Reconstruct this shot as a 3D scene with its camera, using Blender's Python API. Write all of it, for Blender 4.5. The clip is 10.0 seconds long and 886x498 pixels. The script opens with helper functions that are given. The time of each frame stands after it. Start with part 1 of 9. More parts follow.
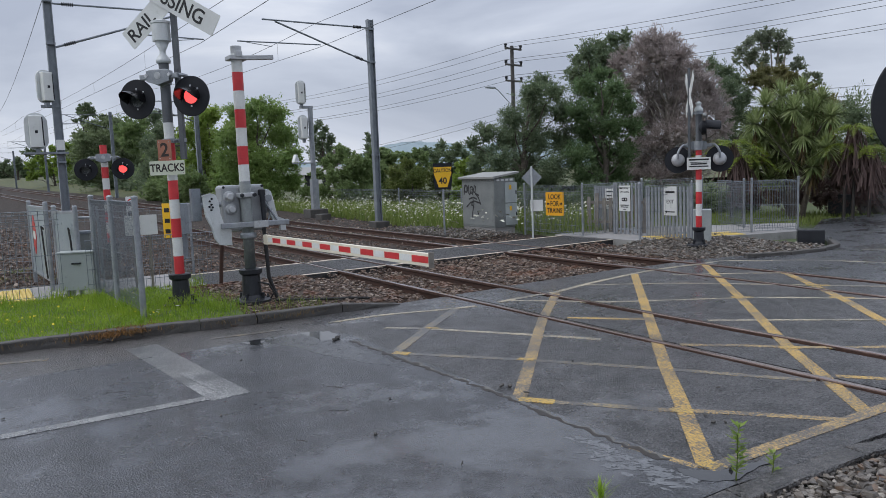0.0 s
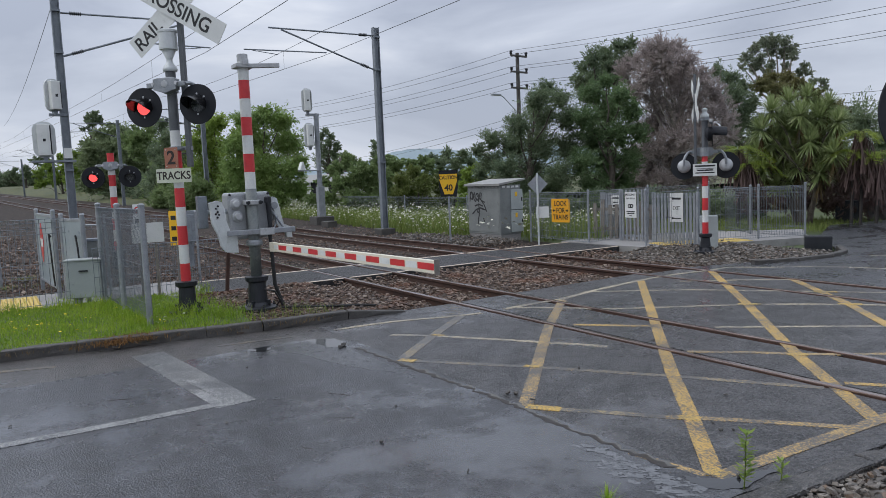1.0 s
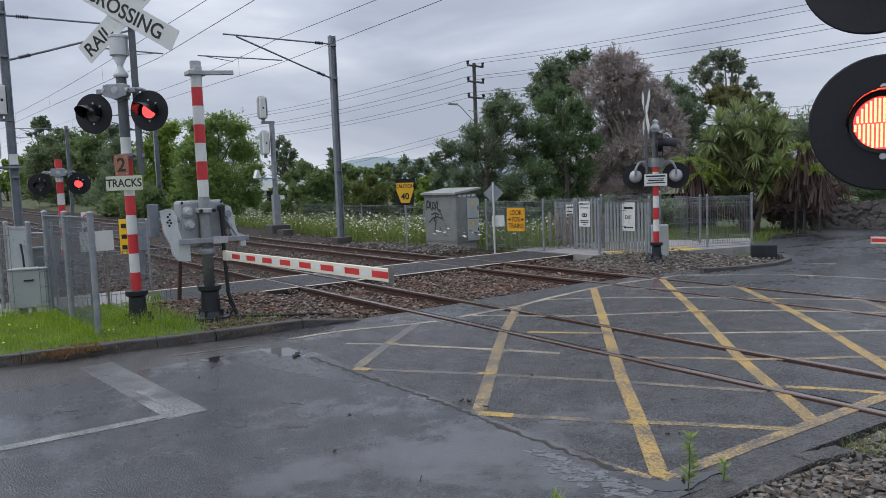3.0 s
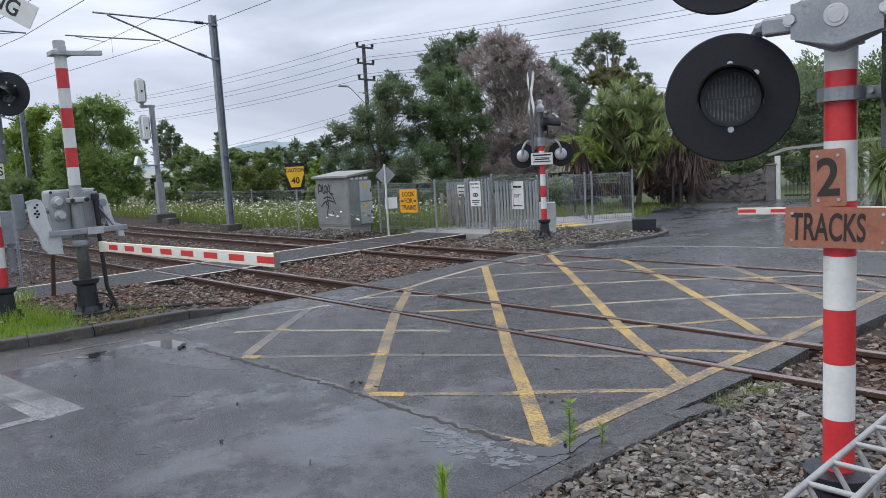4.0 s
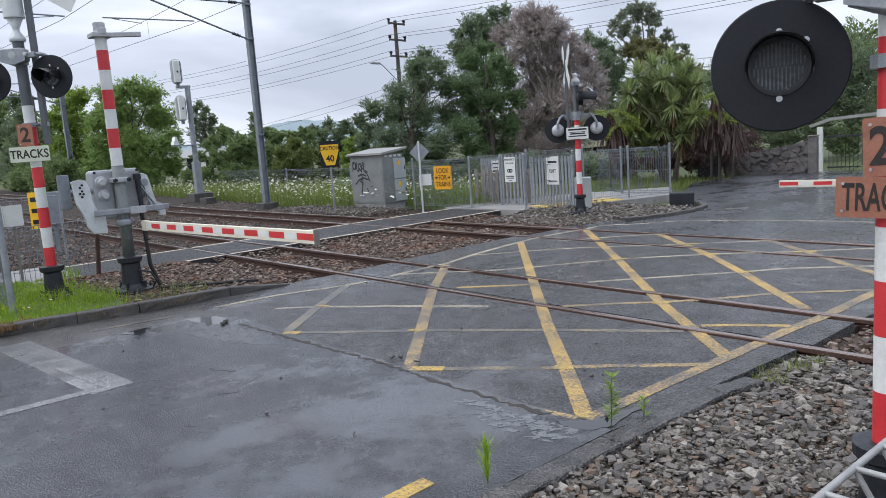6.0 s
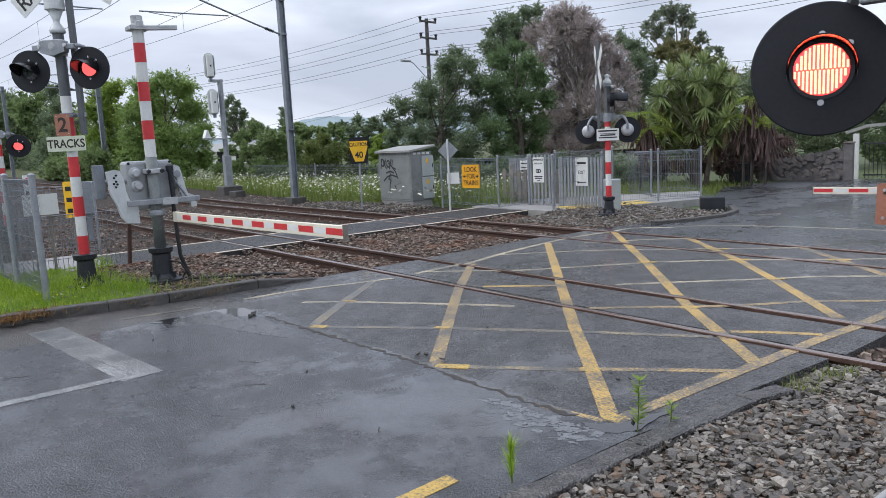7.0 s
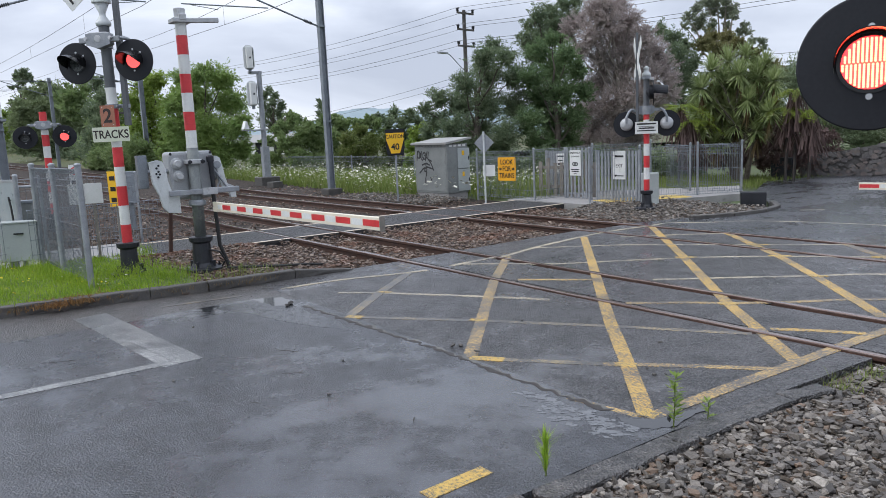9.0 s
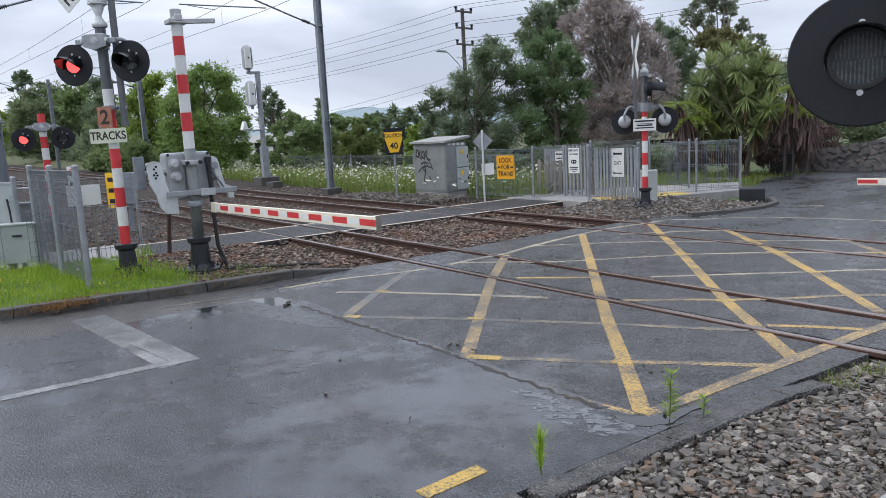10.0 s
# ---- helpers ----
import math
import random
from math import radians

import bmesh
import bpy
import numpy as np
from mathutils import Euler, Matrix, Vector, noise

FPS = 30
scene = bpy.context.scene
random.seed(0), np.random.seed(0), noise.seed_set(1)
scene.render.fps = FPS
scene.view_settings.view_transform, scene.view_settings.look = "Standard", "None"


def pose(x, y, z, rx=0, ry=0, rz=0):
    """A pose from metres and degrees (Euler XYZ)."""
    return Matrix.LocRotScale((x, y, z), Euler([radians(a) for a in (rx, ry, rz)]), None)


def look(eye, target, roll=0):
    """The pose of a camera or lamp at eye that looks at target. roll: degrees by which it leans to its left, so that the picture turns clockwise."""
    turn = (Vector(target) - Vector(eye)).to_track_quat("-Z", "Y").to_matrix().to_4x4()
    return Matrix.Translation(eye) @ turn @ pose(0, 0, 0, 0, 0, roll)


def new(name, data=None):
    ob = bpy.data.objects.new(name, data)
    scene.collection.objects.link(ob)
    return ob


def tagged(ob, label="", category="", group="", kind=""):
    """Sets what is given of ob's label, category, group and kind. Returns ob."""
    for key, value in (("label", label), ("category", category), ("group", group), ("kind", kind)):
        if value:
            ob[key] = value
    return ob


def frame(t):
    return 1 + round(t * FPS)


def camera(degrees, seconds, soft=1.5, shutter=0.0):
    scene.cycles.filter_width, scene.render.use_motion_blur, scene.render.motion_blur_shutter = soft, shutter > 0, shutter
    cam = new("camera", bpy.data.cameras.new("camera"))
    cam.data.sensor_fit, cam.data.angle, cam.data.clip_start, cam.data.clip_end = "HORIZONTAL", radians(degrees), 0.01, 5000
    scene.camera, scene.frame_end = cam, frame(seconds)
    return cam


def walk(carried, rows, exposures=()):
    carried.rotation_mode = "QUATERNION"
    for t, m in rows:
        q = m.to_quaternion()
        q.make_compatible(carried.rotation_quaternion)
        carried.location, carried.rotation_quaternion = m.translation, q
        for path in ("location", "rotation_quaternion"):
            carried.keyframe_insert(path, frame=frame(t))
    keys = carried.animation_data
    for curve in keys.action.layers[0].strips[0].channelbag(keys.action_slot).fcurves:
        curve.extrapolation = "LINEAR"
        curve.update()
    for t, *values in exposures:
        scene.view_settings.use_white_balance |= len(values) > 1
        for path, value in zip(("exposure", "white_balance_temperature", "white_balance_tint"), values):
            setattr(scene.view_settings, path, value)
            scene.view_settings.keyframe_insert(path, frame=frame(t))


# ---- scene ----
# x runs along the tracks, y across them, z up; the rail heads lie at z = 0
cam = camera(62.01, 10.0, 0.8)
# seconds, x, y, z, yaw, pitch, roll
PATH = [
    (0.0, 4.456, -5.459, 1.928, 57.40, -6.09, 2.23),
    (0.5, 4.457, -5.459, 1.928, 57.63, -5.83, 2.31),
    (1.0, 4.453, -5.454, 1.927, 57.85, -5.53, 2.38),
    (1.5, 4.459, -5.462, 1.934, 57.91, -5.32, 2.32),
    (2.0, 4.459, -5.461, 1.931, 57.98, -5.02, 2.33),
    (2.5, 4.459, -5.462, 1.929, 58.04, -4.87, 2.36),
    (2.7, 4.460, -5.462, 1.929, 58.00, -4.87, 2.36),
    (2.8, 4.466, -5.461, 1.929, 57.66, -4.88, 2.33),
    (2.9, 4.488, -5.458, 1.929, 56.30, -4.93, 2.23),
    (3.0, 4.516, -5.455, 1.930, 54.57, -4.99, 2.10),
    (3.1, 4.530, -5.431, 1.929, 52.84, -5.08, 2.09),
    (3.2, 4.545, -5.407, 1.928, 51.12, -5.17, 2.09),
    (4.3, 4.590, -5.385, 1.904, 46.31, -7.05, 3.40),
    (4.5, 4.592, -5.386, 1.908, 46.40, -7.37, 3.53),
    (5.0, 4.589, -5.370, 1.910, 46.88, -7.90, 4.37),
    (5.5, 4.580, -5.404, 1.906, 47.91, -8.19, 4.44),
    (7.0, 4.546, -5.453, 1.894, 51.09, -8.31, 2.84),
    (7.5, 4.547, -5.464, 1.895, 52.34, -8.43, 2.36),
    (8.0, 4.542, -5.460, 1.892, 52.73, -8.61, 2.50),
    (8.5, 4.556, -5.471, 1.899, 53.12, -8.68, 2.53),
    (9.0, 4.551, -5.474, 1.898, 53.84, -8.78, 2.56),
    (9.5, 4.559, -5.471, 1.901, 54.47, -8.88, 2.55),
    (10.0, 4.576, -5.443, 1.900, 53.83, -8.89, 3.00),
]
# the clip's camera opens up by about half a stop once it has turned
LIGHT = [(0.0, 0.0), (2.8, -0.05), (3.2, 0.02), (4.3, 0.38), (5.5, 0.41), (7.0, 0.40), (10.0, 0.41)]
walk(cam, [(t, pose(x, y, z, 90 + pitch, roll, yaw)) for t, x, y, z, yaw, pitch, roll in PATH], LIGHT)

# ---------- light ----------
SUN_TURN, SUN_HEIGHT = 205.0, 52.0
world = bpy.data.worlds.new("overcast")
scene.world = world
world.use_nodes = True


def build_sky():
    nt = world.node_tree
    nt.nodes.clear()
    out = nt.nodes.new("ShaderNodeOutputWorld")
    bg = nt.nodes.new("ShaderNodeBackground")
    sky = nt.nodes.new("ShaderNodeTexSky")
    sky.sky_type, sky.sun_disc = "NISHITA", False
    sky.sun_elevation, sky.sun_rotation = radians(SUN_HEIGHT), radians(SUN_TURN)
    dim = nt.nodes.new("ShaderNodeVectorMath")
    dim.operation = "SCALE"
    dim.inputs["Scale"].default_value = 0.10
    nt.links.new(sky.outputs[0], dim.inputs[0])
    # a closed layer of cloud, stretched towards the horizon
    co = nt.nodes.new("ShaderNodeTexCoord")
    mp = nt.nodes.new("ShaderNodeMapping")
    mp.inputs["Scale"].default_value = (1.0, 1.0, 3.2)
    nt.links.new(co.outputs["Generated"], mp.inputs["Vector"])
    big = nt.nodes.new("ShaderNodeTexNoise")
    big.inputs["Scale"].default_value, big.inputs["Detail"].default_value = 2.3, 6.0
    big.inputs["Roughness"].default_value, big.inputs["Distortion"].default_value = 0.52, 0.35
    nt.links.new(mp.outputs[0], big.inputs["Vector"])
    ramp = nt.nodes.new("ShaderNodeValToRGB")
    e = ramp.color_ramp.elements
    e[0].position, e[0].color = 0.37, (0.43, 0.475, 0.585, 1)
    e[1].position, e[1].color = 0.74, (0.90, 0.93, 1.0, 1)
    m = e.new(0.54)
    m.color = (0.59, 0.64, 0.755, 1)
    nt.links.new(big.outputs["Fac"], ramp.inputs[0])
    mix = nt.nodes.new("ShaderNodeMix")
    mix.data_type = "RGBA"
    mix.inputs[0].default_value = 0.93
    nt.links.new(dim.outputs[0], mix.inputs[6])
    nt.links.new(ramp.outputs[0], mix.inputs[7])
    # an overcast sky is brightest overhead
    axes = nt.nodes.new("ShaderNodeSeparateXYZ")
    nt.links.new(co.outputs["Generated"], axes.inputs[0])
    lift = nt.nodes.new("ShaderNodeMapRange")
    lift.inputs["From Min"].default_value, lift.inputs["From Max"].default_value = 0.15, 1.0
    lift.inputs["To Min"].default_value, lift.inputs["To Max"].default_value = 1.0, 1.95
    nt.links.new(axes.outputs["Z"], lift.inputs["Value"])
    nt.links.new(lift.outputs[0], bg.inputs["Strength"])
    nt.links.new(mix.outputs[2], bg.inputs["Color"])
    nt.links.new(bg.outputs[0], out.inputs["Surface"])


build_sky()
sun_data = bpy.data.lights.new("sun", "SUN")
sun_data.energy, sun_data.angle, sun_data.color = 1.3, radians(60), (1.0, 0.985, 0.96)
sun = new("sun", sun_data)
a, b = radians(SUN_TURN), radians(SUN_HEIGHT)
sun.matrix_world = look(Vector((math.sin(a) * math.cos(b), math.cos(a) * math.cos(b), math.sin(b))) * 50, (0, 0, 0))
scene.view_settings.exposure = 0.0

# ---------- materials ----------


class Nodes:
    def __init__(self, name):
        self.mat = bpy.data.materials.new(name)
        self.mat.use_nodes = True
        self.nt = self.mat.node_tree
        self.nt.nodes.clear()
        self.out = self.nt.nodes.new("ShaderNodeOutputMaterial")
        self.bsdf = self.nt.nodes.new("ShaderNodeBsdfPrincipled")
        self.nt.links.new(self.bsdf.outputs[0], self.out.inputs["Surface"])
        self.co = self.nt.nodes.new("ShaderNodeTexCoord").outputs["Object"]

    def put(self, socket, value):
        if isinstance(value, bpy.types.NodeSocket):
            self.nt.links.new(value, socket)
        else:
            socket.default_value = value

    def set(self, **kw):
        names = dict(color="Base Color", rough="Roughness", metal="Metallic", normal="Normal", spec="Specular IOR Level",
                     coat="Coat Weight", trans="Transmission Weight", ior="IOR", sub="Subsurface Weight",
                     glow="Emission Color", power="Emission Strength", alpha="Alpha", coatrough="Coat Roughness")
        for k, v in kw.items():
            if k in ("color", "glow") and not isinstance(v, bpy.types.NodeSocket):
                v = (*v, 1)
            self.put(self.bsdf.inputs[names[k]], v)
        return self

    def noise(self, scale, detail=4.0, rough=0.55, stretch=None, distort=0.0, co=None):
        n = self.nt.nodes.new("ShaderNodeTexNoise")
        n.inputs["Scale"].default_value, n.inputs["Detail"].default_value = scale, detail
        n.inputs["Roughness"].default_value, n.inputs["Distortion"].default_value = rough, distort
        co = co or self.co
        if stretch:
            m = self.nt.nodes.new("ShaderNodeMapping")
            m.inputs["Scale"].default_value = stretch
            self.nt.links.new(co, m.inputs["Vector"])
            co = m.outputs[0]
        self.nt.links.new(co, n.inputs["Vector"])
        return n.outputs["Fac"]

    def cells(self, scale, feature="F1", out="Distance", randomness=1.0):
        n = self.nt.nodes.new("ShaderNodeTexVoronoi")
        n.feature = feature
        n.inputs["Scale"].default_value, n.inputs["Randomness"].default_value = scale, randomness
        self.nt.links.new(self.co, n.inputs["Vector"])
        return n.outputs[out]

    def band(self, value, lo, hi, a=0.0, b=1.0):
        n = self.nt.nodes.new("ShaderNodeMapRange")
        n.interpolation_type = "SMOOTHSTEP"
        for k, v in zip(("Value", "From Min", "From Max", "To Min", "To Max"), (value, lo, hi, a, b)):
            self.put(n.inputs[k], v)
        return n.outputs[0]

    def math(self, op, a, b=0.0):
        n = self.nt.nodes.new("ShaderNodeMath")
        n.operation = op
        self.put(n.inputs[0], a)
        self.put(n.inputs[1], b)
        return n.outputs[0]

    def mix(self, fac, a, b):
        n = self.nt.nodes.new("ShaderNodeMix")
        n.data_type = "RGBA"
        self.put(n.inputs[0], fac)
        for i, v in ((6, a), (7, b)):
            self.put(n.inputs[i], v if isinstance(v, bpy.types.NodeSocket) else (*v, 1))
        return n.outputs[2]

    def bump(self, height, strength=0.3, distance=0.01):
        n = self.nt.nodes.new("ShaderNodeBump")
        n.inputs["Strength"].default_value, n.inputs["Distance"].default_value = strength, distance
        self.nt.links.new(height, n.inputs["Height"])
        return n.outputs[0]

    def island(self):
        return self.nt.nodes.new("ShaderNodeNewGeometry").outputs["Random Per Island"]

    def each(self):
        return self.nt.nodes.new("ShaderNodeObjectInfo").outputs["Random"]


def plain(name, c1, c2, coarse=3.0, fine=60.0, rough=(0.4, 0.6), metal=0.0, relief=0.15, dirt=None, dirt_at=(0.58, 0.75), spec=0.5):
    """A surface that varies between two colours at a coarse and a fine scale, with relief and, if given, patches of dirt."""
    n = Nodes(name)
    big, small = n.noise(coarse, 5), n.noise(fine, 3)
    both = n.math("ADD", n.math("MULTIPLY", big, 0.65), n.math("MULTIPLY", small, 0.35))
    color = n.mix(n.band(both, 0.35, 0.65), c1, c2)
    if dirt:
        color = n.mix(n.band(n.noise(coarse * 2.3, 7, 0.65), *dirt_at), color, dirt)
    n.set(color=color, rough=n.band(big, 0.3, 0.7, *rough), metal=metal, spec=spec)
    if relief:
        n.set(normal=n.bump(small, relief, 0.004))
    return n.mat


def make_asphalt(name, dark, light, chip, wet_lo, wet_hi, relief, smear=0.5, gloss=1.0):
    n = Nodes(name)
    grain = n.cells(chip, "F1", "Distance")
    speck = n.noise(chip * 0.8, 3, 0.7)
    blot = n.noise(chip * 0.13, 4, 0.65)
    drag = n.noise(1.0, 5, 0.6, (0.7, 7.0, 1.0), 0.5)
    big = n.noise(0.55, 6, 0.6, (1.0, 0.55, 1.0), 0.4)
    mid = n.noise(3.1, 5, 0.6)
    wet = n.band(n.math("ADD", n.math("MULTIPLY", big, 0.75), n.math("MULTIPLY", mid, 0.25)), wet_lo, wet_hi)
    tone = n.mix(n.band(n.math("ADD", n.math("MULTIPLY", speck, 0.6), n.math("MULTIPLY", mid, 0.4)), 0.44, 0.53), dark, light)
    tone = n.mix(n.band(blot, 0.42, 0.66, 0.0, 0.42), tone, (dark[0] * 0.6, dark[1] * 0.6, dark[2] * 0.62))
    tone = n.mix(n.band(drag, 0.54, 0.70, 0.0, smear), tone, (dark[0] * 0.6, dark[1] * 0.6, dark[2] * 0.65))
    tone = n.mix(n.band(n.noise(chip * 0.42, 3, 0.7), 0.55, 0.66, 0.0, 0.75), tone, tuple(c * 0.4 for c in dark))
    tone = n.mix(n.band(n.noise(chip * 0.55, 2), 0.62, 0.70, 0.0, 0.9), tone, tuple(c * 1.7 for c in light))
    tone = n.mix(n.math("MULTIPLY", wet, 0.45), tone, (dark[0] * 0.55, dark[1] * 0.55, dark[2] * 0.6))
    tone = n.mix(n.math("MULTIPLY", n.band(n.cells(3.6), 0.030, 0.060, 0.9, 0.0), n.band(mid, 0.45, 0.55)), tone, (0.006, 0.006, 0.007))
    crack = n.band(n.cells(0.42, "DISTANCE_TO_EDGE"), 0.0, 0.006, 1.0, 0.0)
    crack = n.math("MULTIPLY", crack, n.band(mid, 0.56, 0.66))
    tone = n.mix(crack, tone, (0.012, 0.012, 0.013))
    n.set(color=tone, rough=n.math("ADD", n.band(wet, 0.0, 1.0, 0.36 + 0.3 * (1 - gloss), 0.14), n.band(blot, 0.35, 0.65, 0.06, -0.05)), spec=0.8 * gloss, coat=n.band(wet, 0.0, 1.0, 0.12 * gloss, 0.62 * gloss), coatrough=0.17)
    n.set(normal=n.bump(n.math("MULTIPLY", n.math("ADD", grain, n.math("MULTIPLY", speck, 1.2)), n.band(wet, 0, 1, 1.0, 0.22)), relief, 0.014))
    return n.mat


def make_marking(name, color, under, left_on, patchy=0.25, grain=36.0, edge=0.034):
    """Road paint worn off in flecks down to the stones; left_on: about how much of it is left."""
    n = Nodes(name)
    big, mid, fine = n.noise(2.4, 4), n.noise(grain, 4, 0.65, (1.0, 1.6, 1.0), 0.6), n.noise(grain * 3.6, 3, 0.7)
    wear = n.math("ADD", n.math("ADD", n.math("MULTIPLY", big, patchy), n.math("MULTIPLY", mid, 0.72 - patchy)), n.math("MULTIPLY", fine, 0.28))
    mark = 0.5 + (left_on - 0.5) * 0.17
    worn = n.band(wear, mark - edge, mark + edge)
    shade = n.mix(n.band(mid, 0.35, 0.65), color, tuple(c * 0.70 for c in color))
    n.set(color=n.mix(worn, shade, under), rough=n.band(worn, 0, 1, 0.5, 0.28), normal=n.bump(fine, 0.45, 0.004))
    return n.mat


def make_stone(name, tones, rust=None):
    n = Nodes(name)
    r = n.island()
    ramp = n.nt.nodes.new("ShaderNodeValToRGB")
    ramp.color_ramp.interpolation = "CONSTANT"
    e = ramp.color_ramp.elements
    while len(e) < len(tones):
        e.new(0.5)
    for k, c in enumerate(tones):
        e[k].position, e[k].color = k / len(tones), (*c, 1)
    n.nt.links.new(r, ramp.inputs[0])
    fine = n.noise(70, 4, 0.65)
    color = n.mix(n.band(fine, 0.3, 0.75, 0.0, 0.55), ramp.outputs[0], (0.045, 0.04, 0.037))
    if rust:
        color = n.mix(n.band(n.noise(1.3, 4), 0.5, 0.68, 0.0, 0.55), color, rust)
    n.set(color=color, rough=n.band(fine, 0.3, 0.7, 0.42, 0.7), normal=n.bump(fine, 0.4, 0.004))
    return n.mat


def make_leaf(name, c1, c2, c3, patch=0.6, shine=0.5):
    """Foliage: each leaf varies, and clumps drift between two colours."""
    n = Nodes(name)
    r = n.island()
    clump = n.noise(patch, 3)
    color = n.mix(n.band(clump, 0.35, 0.65), c1, c2)
    color = n.mix(n.band(r, 0.55, 1.0, 0.0, 0.7), color, c3)
    color = n.mix(n.band(r, 0.0, 0.3, 0.35, 0.0), color, tuple(c * 0.45 for c in c1))
    n.set(color=color, rough=shine, spec=0.3)
    dif = n.bsdf
    tr = n.nt.nodes.new("ShaderNodeBsdfTranslucent")
    n.put(tr.inputs["Color"], color)
    add = n.nt.nodes.new("ShaderNodeMixShader")
    add.inputs[0].default_value = 0.46
    n.nt.links.new(dif.outputs[0], add.inputs[1])
    n.nt.links.new(tr.outputs[0], add.inputs[2])
    n.nt.links.new(add.outputs[0], n.out.inputs["Surface"])
    return n.mat


def make_glow(name, color, power):
    n = Nodes(name)
    n.set(color=(0.3, 0.02, 0.02), glow=color, power=power, rough=0.4)
    return n.mat


def make_rail_top():
    n = Nodes("rail_top_steel")
    rub = n.noise(6, 4, 0.6, (0.2, 8, 1))
    n.set(color=n.mix(n.band(rub, 0.35, 0.7), (0.34, 0.265, 0.235), (0.15, 0.10, 0.083)), metal=0.9, rough=n.band(rub, 0.3, 0.7, 0.12, 0.27))
    return n.mat


